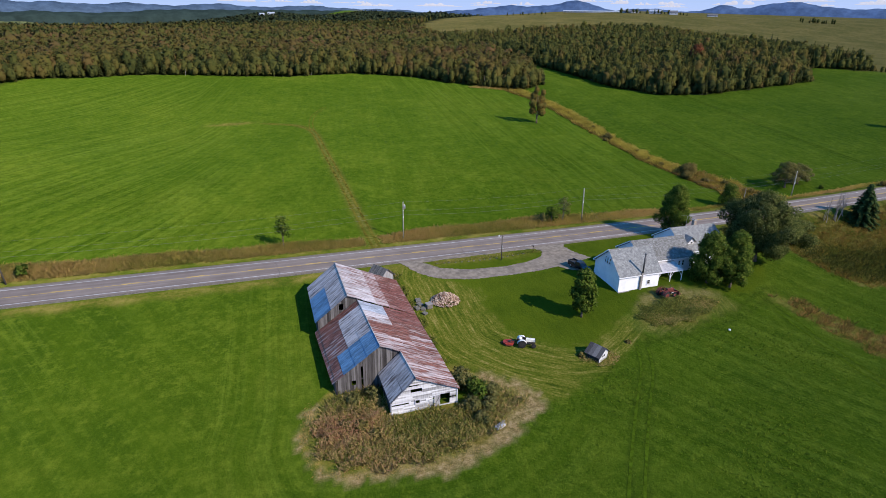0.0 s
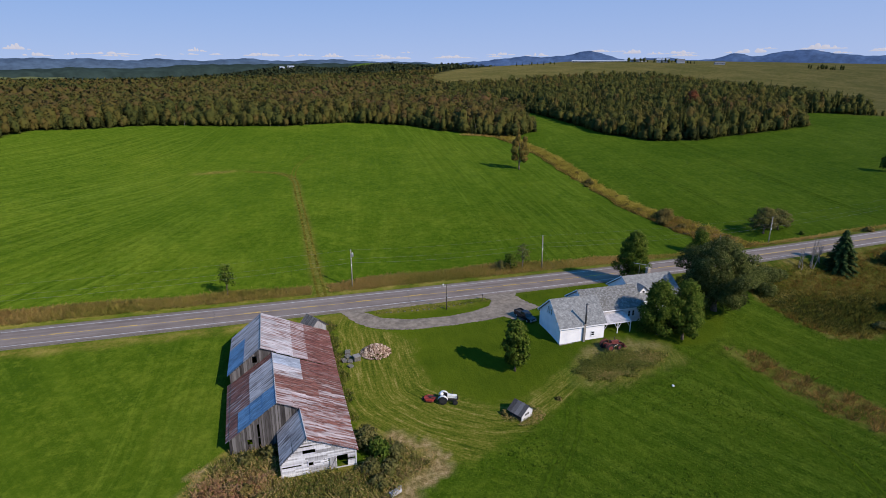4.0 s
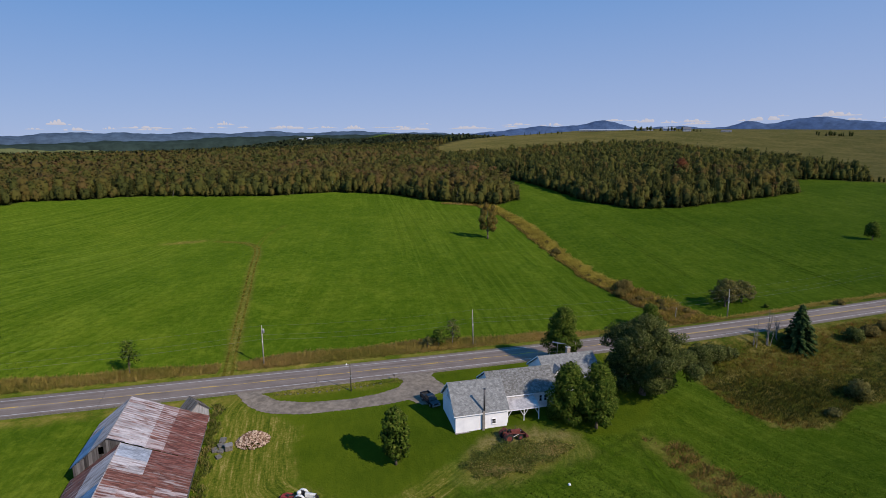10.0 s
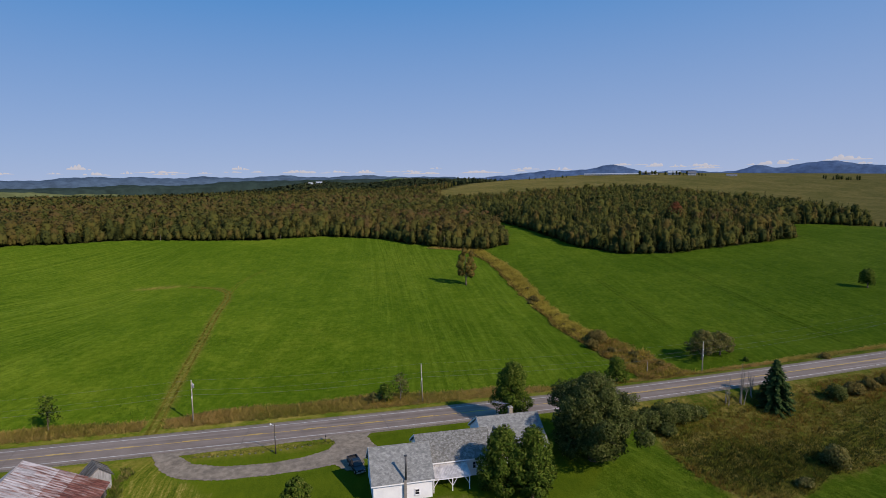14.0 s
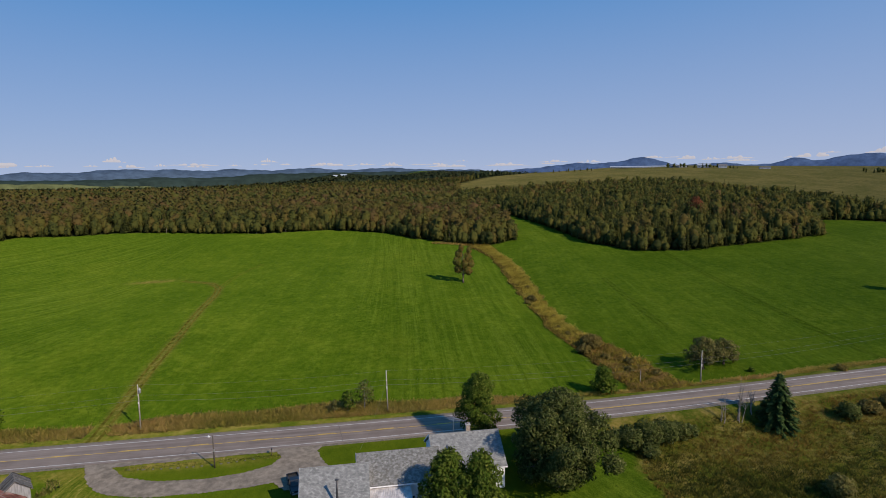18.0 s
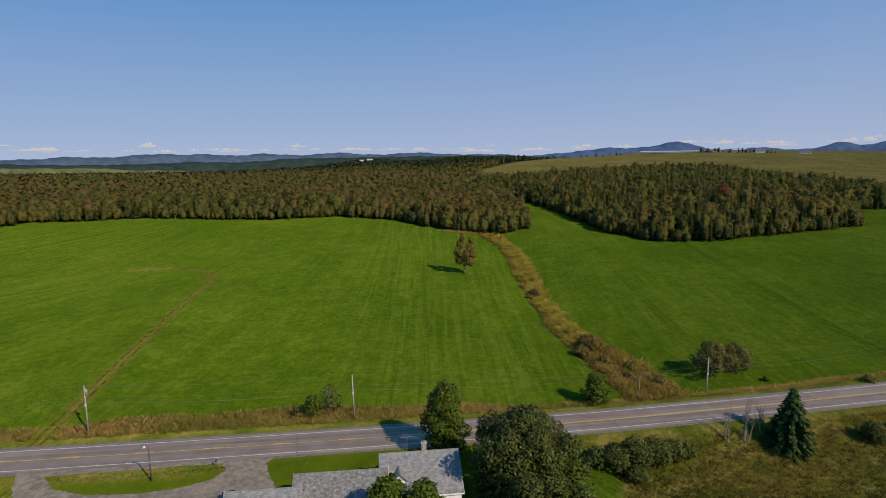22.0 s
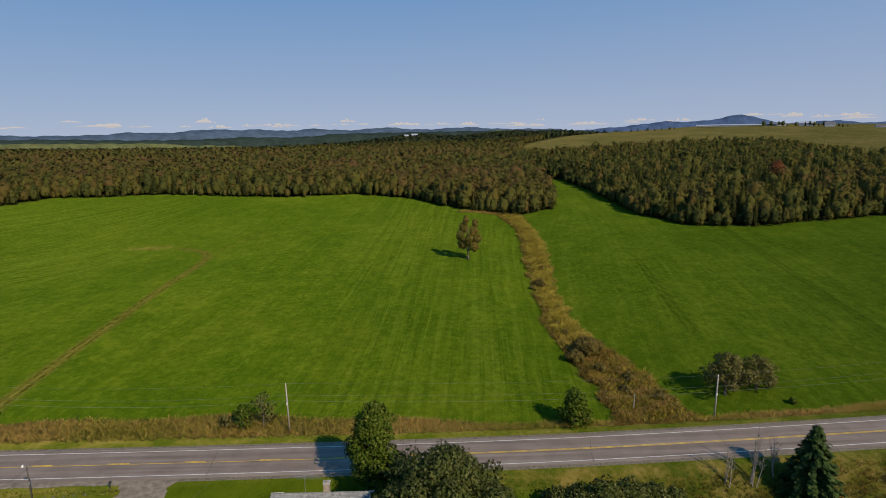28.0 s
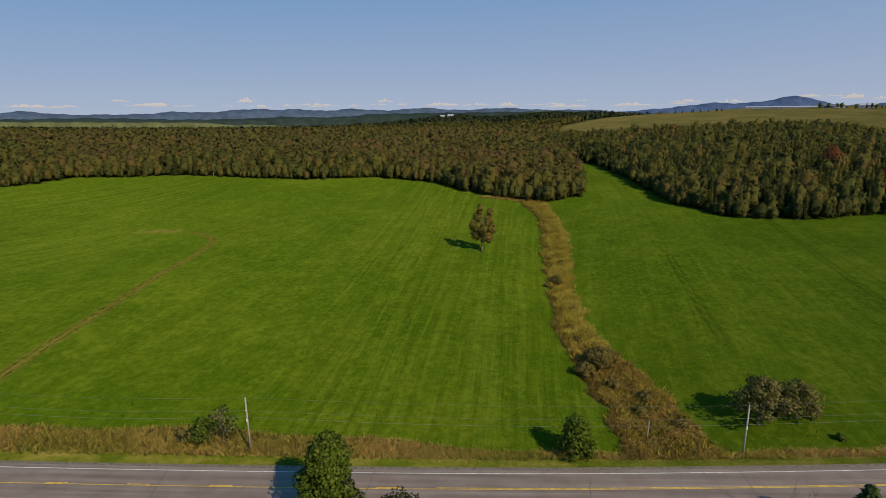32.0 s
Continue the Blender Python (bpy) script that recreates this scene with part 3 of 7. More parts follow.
A = asphalt()
SHOULDER = plain("gravel shoulder", (0.15, 0.13, 0.095), 0.95, 0, 0.35, 2.5)
WHITE_LINE = plain("white road paint", (0.62, 0.61, 0.58), 0.7, 0, 0.25, 1.2)
YELLOW_LINE = plain("yellow road paint", (0.66, 0.42, 0.05), 0.7, 0, 0.3, 1.2)


def dress(me, mat):
    me.materials.clear()
    me.materials.append(mat)
    return me


road = new("road", dress(ribbon(-4.45, 4.45, -700, 500, 0.03, 0.15), A))
tagged(road, "two-lane country road of worn grey asphalt", "road", kind="structure")
part("gravel_shoulder", dress(ribbon(-5.2, 5.2, -700, 500, -0.012, 0.15), SHOULDER), SHOULDER, road, "thin gravel shoulder")
for side in (-3.55, 3.55):
    part("edge_line", dress(ribbon(side - 0.065, side + 0.065, -700, 500, 0.036), WHITE_LINE), WHITE_LINE, road, "white painted edge line")
part("centre_line", dress(ribbon(-0.19, -0.07, -700, 82, 0.036), YELLOW_LINE), YELLOW_LINE, road, "solid yellow centre line")
for y in (-0.19, 0.07):
    part("centre_line", dress(ribbon(y, y + 0.12, 82, 500, 0.036), YELLOW_LINE), YELLOW_LINE, road, "solid yellow centre line")
for k in range(-14, 7):
    part("line_dash", dress(ribbon(0.05, 0.19, 20.9 - 12.25 + 12.25 * k - 9.0, 20.9 - 12.25 + 12.25 * k - 5.6, 0.036), YELLOW_LINE), YELLOW_LINE, road)
TAR = plain("crack tar", (0.105, 0.088, 0.078), 0.7, 0, 0.3)
for x0, lean in ((104.5, 0.9), (41.0, -0.5), (128.0, 0.4), (12.0, 0.5), (-31.0, -0.4), (72.0, 0.3), (152.0, -0.6)):
    r, pts = random.Random(int(x0)), []
    ys = np.linspace(-4.2, 4.2, 15)
    xs = [x0 + lean * y * 0.25 + r.uniform(-0.12, 0.12) for y in ys]
    pts = [(x - 0.05, float(road_y(x0)) + y, float(road_z(x0)) + 0.0375) for x, y in zip(xs, ys)] + [(x + 0.05, float(road_y(x0)) + y, float(road_z(x0)) + 0.0375) for x, y in zip(xs, ys)]
    part("tar_seam", quick_mesh("tar_seam", pts, [(i, 15 + i, 16 + i, i + 1) for i in range(14)], TAR), TAR, road)


# ---------------------------------------------------------------- driveway
def sheet(name, x0, x1, y0, y1, keep, step, lift, mat):
    """A patch of surface that follows the ground where keep(x, y) is above a half."""
    xs, ys = np.arange(x0, x1, step), np.arange(y0, y1, step)
    ax, ay = np.meshgrid(xs, ys)
    w = keep(ax, ay)
    idx = np.arange(ax.size).reshape(ax.shape)
    f = np.stack([idx[:-1, :-1], idx[:-1, 1:], idx[1:, 1:], idx[1:, :-1]], -1).reshape(-1, 4)
    f = f[(w.ravel()[f] > 0.5).all(1)]
    used = np.unique(f)
    back = np.zeros(ax.size, int)
    back[used] = np.arange(len(used))
    px, py = ax.ravel()[used], ay.ravel()[used]
    return quick_mesh(name, np.stack([px, py, G(px, py) + lift], -1), back[f], mat, None, True)


DRIVE = [(-5.4, -13.0), (-4.2, -15.5), (-3.2, -18.2), (-1.6, -20.8), (0.4, -22.8), (2.8, -24.2), (7, -25.6), (12.3, -26.2), (23.1, -26.4), (29.5, -25.8), (31.5, -28.5), (35.0, -29.5), (35.2, -25), (39.7, -23.5), (37.6, -19.0), (36.8, -16.0), (38.2, -13.0)]
GRAVEL = plain("driveway gravel", (0.202, 0.165, 0.126), 0.95, 0, 0.32, 0.9, bump=0.3)


def drive_zone(x, y):
    x, y = x + 0.07 * np.sin(y * 2.7) + 0.05 * np.sin(y * 6.1 + x), y + 0.10 * np.sin(x * 0.8) + 0.06 * np.sin(x * 5.7 - y)
    return inside(x, y, DRIVE, 0.4) * (1 - inside(x, y, ISLAND, 0.4))


driveway = new("driveway", sheet("driveway", -6, 42, -31, -12.5, drive_zone, 0.15, 0.06, GRAVEL))
tagged(driveway, "looped grey gravel driveway with worn tyre lines", "driveway", kind="structure")


# pressed lines where tractors have driven over the hayfields
PRESSED = plain("pressed grass", (0.042, 0.074, 0.005), 1.0, 0, 0.35, 1.3, 0.0, 0.3)


def wheel_track(line, offset, wide=0.5, mat=PRESSED, label="dark pressed wheel line through the hayfield grass"):
    pts = [Vector(p) for p in line]
    fine = [a.lerp(b, k / 12) for a, b in zip(pts, pts[1:]) for k in range(12)] + [pts[-1]]
    for _ in range(30):
        fine = [fine[0]] + [(a + 2 * b + c) / 4 for a, b, c in zip(fine, fine[1:], fine[2:])] + [fine[-1]]
    rows = []
    for k, p in enumerate(fine):
        way = (fine[min(k + 1, len(fine) - 1)] - fine[max(k - 1, 0)]).normalized()
        nrm = Vector((-way.y, way.x))
        w = wide * (0.85 + 0.12 * math.sin(k * 0.9 + offset))
        rows.append((p + nrm * (offset - w / 2), p + nrm * (offset + w / 2)))
    verts = [(q.x, q.y, g(q.x, q.y) + 0.035 + 0.10 * math.sin(q.x / 6.3 + 1.1 * math.sin(q.y / 9.1)) * math.sin(q.y / 7.7)) for a, b in rows for q in (a, b)]
    faces = [(2 * i, 2 * i + 2, 2 * i + 3, 2 * i + 1) for i in range(len(rows) - 1)]
    ob = new("wheel_track", quick_mesh("wheel_track", verts, faces, mat))
    tagged(ob, label, "track", "wheel lines in the hayfields", "structure")


for line in ([(5, -88), (9.7, -81.8), (19.5, -70), (26.3, -62.4), (29, -57)], [(58, -92), (64, -78), (67.2, -52)], [(213, 150), (200, 75), (192.6, 34.4), (190, 10)], [(156.6, 105), (150, 70), (146, 41)]):
    for off in (-0.95, 0.95):
        wheel_track(line, off, 0.5 if line[0][1] < 0 else 0.3)
RUT = plain("trodden rut", (0.104, 0.093, 0.014), 1.0, 0, 0.45, 0.6, 0.0, 0.4)
for off in (-0.85, 0.85):
    wheel_track(TRACK, off, 0.75, RUT, "bare brown rut of the farm track over the field")
    wheel_track([(-9.4, 121), (-8.6, 137), (-5.5, 154), (2.0, 169)], off, 0.4, RUT, "faint brown rut branching off the farm track")

# ---------------------------------------------------------------- trees
LEAF_GREEN = foliage("green leaves", [(0.12, (0.030, 0.067, 0.010)), (0.45, (0.071, 0.122, 0.016)), (0.72, (0.132, 0.178, 0.028)), (0.95, (0.218, 0.241, 0.052))], 0.28, 0.55, 0.6, 0.5)
LEAF_DARK = foliage("dark willow leaves", [(0.12, (0.032, 0.052, 0.014)), (0.45, (0.078, 0.102, 0.026)), (0.72, (0.145, 0.165, 0.052)), (0.95, (0.240, 0.245, 0.100))], 0.32, 0.6, 0.6, 0.5)
LEAF_AUTUMN = foliage("turning leaves", [(0.15, (0.088, 0.105, 0.025)), (0.5, (0.175, 0.149, 0.039)), (0.85, (0.333, 0.184, 0.053))])
LEAF_GREY = foliage("grey-green apple leaves", [(0.15, (0.085, 0.094, 0.026)), (0.5, (0.155, 0.152, 0.048)), (0.85, (0.250, 0.215, 0.085))], 0.35, 0.6, 0.6, 0.45)
LEAF_BROWN = foliage("brown shrub leaves", [(0.15, (0.085, 0.089, 0.024)), (0.5, (0.173, 0.139, 0.041)), (0.85, (0.264, 0.200, 0.068))])
LEAF_FAR = foliage("far evergreen woods", [(0.1, (0.022, 0.036, 0.018)), (0.45, (0.040, 0.056, 0.026)), (0.8, (0.070, 0.072, 0.030))], 0.1, 0.7, 0.02, 0.1)
PALE_BARK = plain("pale birch bark", (0.24, 0.22, 0.18), 0.9, 0, 0.35, 2.0, bump=0.2)
LEAF_WOODS = foliage("mixed woodland leaves", [(0.04, (0.040, 0.048, 0.018)), (0.22, (0.077, 0.091, 0.025)), (0.38, (0.127, 0.127, 0.032)), (0.52, (0.137, 0.113, 0.032)), (0.74, (0.154, 0.103, 0.041)), (0.96, (0.180, 0.091, 0.041))], 0.4, 0.8, 0.25, 0.16)
NEEDLES = foliage("spruce needles", [(0.15, (0.020, 0.044, 0.014)), (0.5, (0.042, 0.080, 0.024)), (0.85, (0.088, 0.128, 0.042))], 0.1)
BARK = plain("grey-brown bark", (0.12, 0.095, 0.07), 0.95, 0, 0.35, 4.0, bump=0.6)
DEAD_BARK = plain("bleached dead wood", (0.23, 0.205, 0.18), 0.95, 0, 0.3, 4.0)


def leaf_cloud(r, lobes, count, size, loose=0.75, shell=0.35):
    """Leaf clumps over a set of (x, y, z, rx, ry, rz) masses: corners of folded quads, and a tint for each."""
    lobes = np.array(lobes, float)
    weight = (lobes[:, 3] * lobes[:, 5]) ** 0.9
    which = r.choice(len(lobes), count, p=weight / weight.sum())
    d = r.normal(size=(count, 3))
    d /= np.linalg.norm(d, axis=1, keepdims=True)
    rad = shell + (1 - shell) * r.random(count) ** 0.45 + np.where(r.random(count) < 0.12, 0.16, 0.0) * r.random(count)
    rad *= 1 + 0.16 * np.sin(5.0 * d[:, 0] + which) * np.sin(4.0 * d[:, 2] + 2.0 * which)
    c = lobes[which, :3] + d * rad[:, None] * lobes[which, 3:6]
    nrm = d + r.normal(size=(count, 3)) * loose + np.array([0, 0, 0.35])
    nrm /= np.linalg.norm(nrm, axis=1, keepdims=True)
    ref = r.normal(size=(count, 3))
    a = np.cross(nrm, ref)
    a /= np.linalg.norm(a, axis=1, keepdims=True) + 1e-9
    b = np.cross(nrm, a)
    s = size * (0.55 + 0.9 * r.random((count, 1)))
    fold = nrm * s * 0.35
    pts = np.stack([c - a * s, c - b * s * 0.62 - fold, c + a * s, c + b * s * 0.62 - fold], 1).reshape(-1, 3)
    # Random tint, higher for masses nearer the top of the crown.
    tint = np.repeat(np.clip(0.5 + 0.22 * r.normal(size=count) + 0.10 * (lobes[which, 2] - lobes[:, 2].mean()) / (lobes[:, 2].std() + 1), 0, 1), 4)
    middle = np.average(lobes[:, :3], axis=0, weights=weight)
    lie = unit(0.5 * d + 0.35 * unit(c - middle) + 0.25 * nrm + np.array([0, 0, 0.42]))
    return pts, np.arange(4 * count).reshape(-1, 4), tint, np.repeat(lie, 4, axis=0)


def wood(base, height, radius, lobes, limbs, r, bend=0.03):
    """A tapered trunk with limbs that reach into the leaf masses."""
    s = Geo()
    p, n = Vector(base), 6
    way = Vector((r.uniform(-bend, bend), r.uniform(-bend, bend), 1)).normalized()
    rad = radius
    for i in range(n):
        q = p + way * (height / n) + Vector((r.uniform(-bend, bend), r.uniform(-bend, bend), 0)) * height * 0.25
        nxt = radius * (1 - 0.86 * (i + 1) / n)
        s.rod(p, q, rad * (1.35 if i == 0 else 1), nxt, 8)
        p, rad = q, nxt
    for k in range(limbs):
        x, y, z, rx, ry, rz = lobes[k % len(lobes)]
        tip = Vector((x + r.uniform(-0.4, 0.4) * rx, y + r.uniform(-0.4, 0.4) * ry, z + r.uniform(-0.2, 0.6) * rz))
        foot = Vector((base[0], base[1], base[2] + max(0.18 * height, min(tip.z - base[2], height) * r.uniform(0.35, 0.65))))
        mid = foot.lerp(tip, 0.5) + Vector((0, 0, 0.06 * height))
        s.rod(foot, mid, radius * 0.42, radius * 0.25, 6)
        s.rod(mid, tip, radius * 0.25, radius * 0.06, 6)
        for _ in range(2):
            s.rod(mid.lerp(tip, 0.4), tip + Vector((r.uniform(-1, 1) * rx, r.uniform(-1, 1) * ry, r.uniform(-0.3, 0.8) * rz)) * 0.7, radius * 0.14, radius * 0.04, 5)
    return s


def tree(name, x, y, label, category, lobes, count, size, leaf, trunk_h, trunk_r, seed, limbs=7, bark=None, group="", sink=0.15):
    """A tree whose masses are given over its own foot."""
    r = np.random.default_rng(seed)
    ob = thing(name, (x, y, g(x, y) - sink), label, category, group)
    part("trunk", wood((0, 0, 0), trunk_h, trunk_r, lobes, limbs, r), bark or BARK, ob, smooth=True)
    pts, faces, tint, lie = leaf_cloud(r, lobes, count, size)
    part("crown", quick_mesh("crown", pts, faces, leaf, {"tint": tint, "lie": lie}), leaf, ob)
    return ob


def round_lobes(seed, n, spread, low, high, size, squash=0.85, taper=0.5):
    """Leaf masses heaped round an axis, smaller towards the top."""
    r, out = random.Random(seed), []
    for i in range(n):
        h = (i + 0.5) / n
        a = i * 2.4 + r.uniform(-0.4, 0.4)
        wide = spread * math.sin(math.pi * min(1, 0.18 + 0.82 * h)) ** 0.6 * (1 - taper * h * 0.6)
        d = wide * r.uniform(0.45, 0.95)
        s = size * r.uniform(0.75, 1.15)
        out.append((d * math.cos(a), d * math.sin(a), low + (high - low) * h, s, s, s * squash))
    out.append((0, 0, low + (high - low) * 0.5, spread * 0.5, spread * 0.5, (high - low) * 0.42))
    return out


tree("yard_tree", 23.5, -45.6, "slender young tree with a dense dark green crown on the lawn", "tree", round_lobes(3, 22, 1.75, 1.9, 9.7, 1.3, 0.85, 0.2), 6200, 0.23, LEAF_GREEN, 8.5, 0.19, 11)
tree("twin_maple", 57.4, -41.2, "full green maple beside the white farmhouse", "tree", round_lobes(5, 38, 4.5, 1.6, 11.2, 1.6), 13000, 0.21, LEAF_GREEN, 7.5, 0.24, 12, group="maples by the farmhouse")
tree("twin_maple", 61.9, -43.3, "green maple with a bare lower trunk beside the house", "tree", round_lobes(6, 36, 3.8, 1.8, 12.2, 1.5), 11500, 0.21, LEAF_GREEN, 8.5, 0.26, 13, group="maples by the farmhouse")
tree("great_willow", 78.0, -34.0, "huge spreading grey-green tree beside the farmhouse", "tree", round_lobes(9, 64, 10.9, 3.2, 15.9, 2.3, 0.8, 0.15), 38000, 0.205, LEAF_DARK, 11.5, 0.62, 14, 12)
tree("roadside_maple", 68.2, -16.8, "green roadside maple with yellowing outer leaves", "tree", round_lobes(12, 36, 4.4, 2.2, 13.2, 1.6), 11000, 0.22, LEAF_GREEN, 10.5, 0.34, 15)
tree("lone_ash", 93.0, 108.6, "lone thin-crowned tree turning brown in the hayfield", "tree", [(-2.2, 0.5, 6.2, 1.8, 1.8, 1.9), (-3.0, -0.6, 9.4, 1.8, 1.7, 2.1), (-1.8, 0.8, 12.4, 1.7, 1.6, 2.2), (-1.0, 0, 15.4, 1.2, 1.2, 1.9), (2.0, -0.4, 5.4, 1.9, 1.8, 1.8), (3.1, 0.4, 8.4, 1.9, 1.8, 2.0), (1.9, 0.2, 11.6, 1.7, 1.6, 2.1), (2.5, 0, 14.2, 1.1, 1.1, 1.6), (0.2, -1.2, 8.4, 1.4, 1.4, 2.2)], 2500, 0.36, LEAF_AUTUMN, 13.0, 0.34, 16, 11)
tree("field_tree", 256.0, 56.8, "small dark round-headed tree alone in the field", "tree", round_lobes(17, 10, 2.4, 2.6, 7.6, 1.9), 1600, 0.40, LEAF_GREEN, 6.5, 0.24, 17)
tree("apple_tree", 138.2, 10.8, "old spreading apple tree with thin grey-green leaves", "tree", round_lobes(19, 26, 5.8, 2.4, 8.6, 1.5, 0.7, 0.2), 3000, 0.24, LEAF_GREY, 5.2, 0.30, 18, 11, group="apple trees")
tree("apple_tree", 145.6, 12.2, "low apple tree leaning beside its neighbour", "tree", round_lobes(21, 20, 4.5, 1.8, 6.6, 1.4, 0.7, 0.2), 2100, 0.24, LEAF_GREY, 4.4, 0.26, 19, 9, group="apple trees")
tree("roadside_sapling", -29.0, 2.4, "slender small-leaved sapling in the tall verge grass", "tree", round_lobes(23, 11, 2.1, 3.2, 7.6, 1.25), 620, 0.22, LEAF_GREEN, 6.2, 0.11, 20)
tree("verge_willow", 104.0, 0.8, "bushy green willow at the edge of the road ditch", "tree", round_lobes(25, 16, 2.7, 1.2, 6.6, 1.5), 2600, 0.24, LEAF_GREEN, 5.0, 0.16, 21)
tree("verge_sapling", 46.4, 1.6, "thin half-bare sapling beside the utility pole", "tree", round_lobes(27, 9, 2.0, 2.4, 6.6, 1.1), 460, 0.20, LEAF_GREY, 5.6, 0.10, 22, 8, DEAD_BARK, "saplings by the pole")
tree("verge_sapling", 42.6, 1.2, "low green sapling in the tall grass", "tree", round_lobes(28, 9, 2.3, 1.3, 4.4, 1.2), 620, 0.21, LEAF_GREEN, 3.4, 0.08, 23, 6, DEAD_BARK, "saplings by the pole")
tree("verge_sapling", 39.6, 1.0, "low green sapling in the tall grass", "tree", round_lobes(29, 5, 0.9, 1.0, 2.8, 0.8), 180, 0.20, LEAF_GREY, 2.8, 0.07, 24, 6, DEAD_BARK, "saplings by the pole")
tree("corner_sapling", -81.6, 0.2, "small dark bush beside a leaning pole", "bush", round_lobes(30, 5, 1.0, 0.8, 2.6, 0.9), 420, 0.24, LEAF_GREEN, 2.6, 0.07, 25)


def shrub(x, y, wide, high, leaf, seed, label, group="", name="shrub"):
    n = 7
    lobes = round_lobes(seed, n, wide * 0.62, high * 0.28, high * 0.74, max(wide, high) * 0.36, 0.8, 0.3)
    return tree(name, x, y, label, "shrub", lobes, int(260 + 95 * wide * high), 0.23, leaf, high * 0.6, 0.07, seed, 6, None, group, 0.25)


for k, (x, y, w, h) in enumerate(((95.5, -20.5, 2.8, 4.0), (98.5, -21.5, 3.8, 5.4), (102.5, -21.5, 4.2, 6.2), (106.6, -20.6, 3.8, 5.8), (110.4, -19.8, 3.0, 4.6), (101.0, -25.2, 2.6, 3.4), (114.0, -19.0, 2.2, 3.0))):
    shrub(x, y, w, h, LEAF_DARK, 40 + k, "dark green thicket shrub below the road bank", "thicket by the road")
for k, (x, y, w, h) in enumerate(((152.5, -20.0, 4.0, 4.2), (158.5, -19.0, 3.6, 3.8), (165.0, -18.0, 3.4, 3.4), (171.5, -17.4, 3.2, 3.2))):
    shrub(x, y, w, h, LEAF_BROWN if k else LEAF_DARK, 50 + k, "rounded dark shrub in the wet meadow", "meadow shrubs")
for k, (x, y, w, h) in enumerate(((114.6, 82.0, 2.6, 3.2), (111.6, 79.0, 1.6, 1.8), (115.2, 31.5, 4.4, 5.6), (111.6, 27.6, 3.4, 3.4), (118.4, 34.0, 2.6, 3.4), (121.5, 20.0, 2.2, 2.2), (115.6, 62.0, 1.2, 1.4), (112.8, 51.0, 1.1, 1.3), (119.4, 101.0, 1.5, 1.6), (123.0, 130.0, 1.4, 1.5), (119.0, 15.0, 2.0, 1.8), (125.5, 12.0, 1.9, 1.6), (116.4, 24.0, 1.9, 2.2), (113.2, 44.0, 1.3, 1.6))):
    shrub(x, y, w, h, LEAF_BROWN, 60 + k, "brownish shrub growing in the overgrown ditch", "ditch shrubs")
for k, (x, y, w, h) in enumerate(((128.5, -41.0, 2.6, 5.2), (118.0, -44.2, 2.6, 2.2), (131.0, -39.0, 1.8, 4.0))):
    shrub(x, y, w, h, LEAF_GREY, 70 + k, "thin grey-green willow shrub in the wet meadow", "meadow willows")
for k, (x, y, w, h) in enumerate(((-5.8, -58.4, 1.8, 3.0), (-4.4, -61.0, 2.1, 2.6), (-6.0, -63.6, 1.7, 2.0), (-2.0, -61.6, 1.7, 2.0), (-3.6, -64.0, 1.7, 1.7), (-5.4, -66.2, 1.5, 1.3), (-19.6, -56.8, 1.2, 1.6), (-22.5, -57.4, 1.4, 1.5))):
    shrub(x, y, w * 1.25, h * 1.2, LEAF_GREY if k != 1 else LEAF_GREEN, 80 + k, "tangled green bush against the old barn", "bushes round the barn")
for k, (x, y, w, h) in enumerate(((-22.6, -63.4, 1.9, 1.7), (-20.8, -65.0, 1.5, 1.2), (-24.6, -62.2, 1.4, 1.3), (-24.2, -66.0, 1.2, 0.9), (-12.6, -69.6, 0.7, 1.1))):
    shrub(x, y, w, h, LEAF_BROWN, 110 + k, "reddish-brown withered bush in the barn weeds", "withered bushes by the barn")
for k, (x, y, w, h) in enumerate(((16.9, -56.6, 0.8, 1.0), (27.4, -55.2, 0.8, 0.7))):
    shrub(x, y, w, h, LEAF_BROWN, 90 + k, "low weedy bush beside the little shed", "bushes round the shed")
for k, (x, y, w, h) in enumerate(((149.5, 6.2, 1.0, 1.6), (172.0, 0.8, 2.6, 1.6))):
    shrub(x, y, w, h, LEAF_GREEN if k == 0 else LEAF_BROWN, 100 + k, "small bush on the roadside verge", "verge bushes")


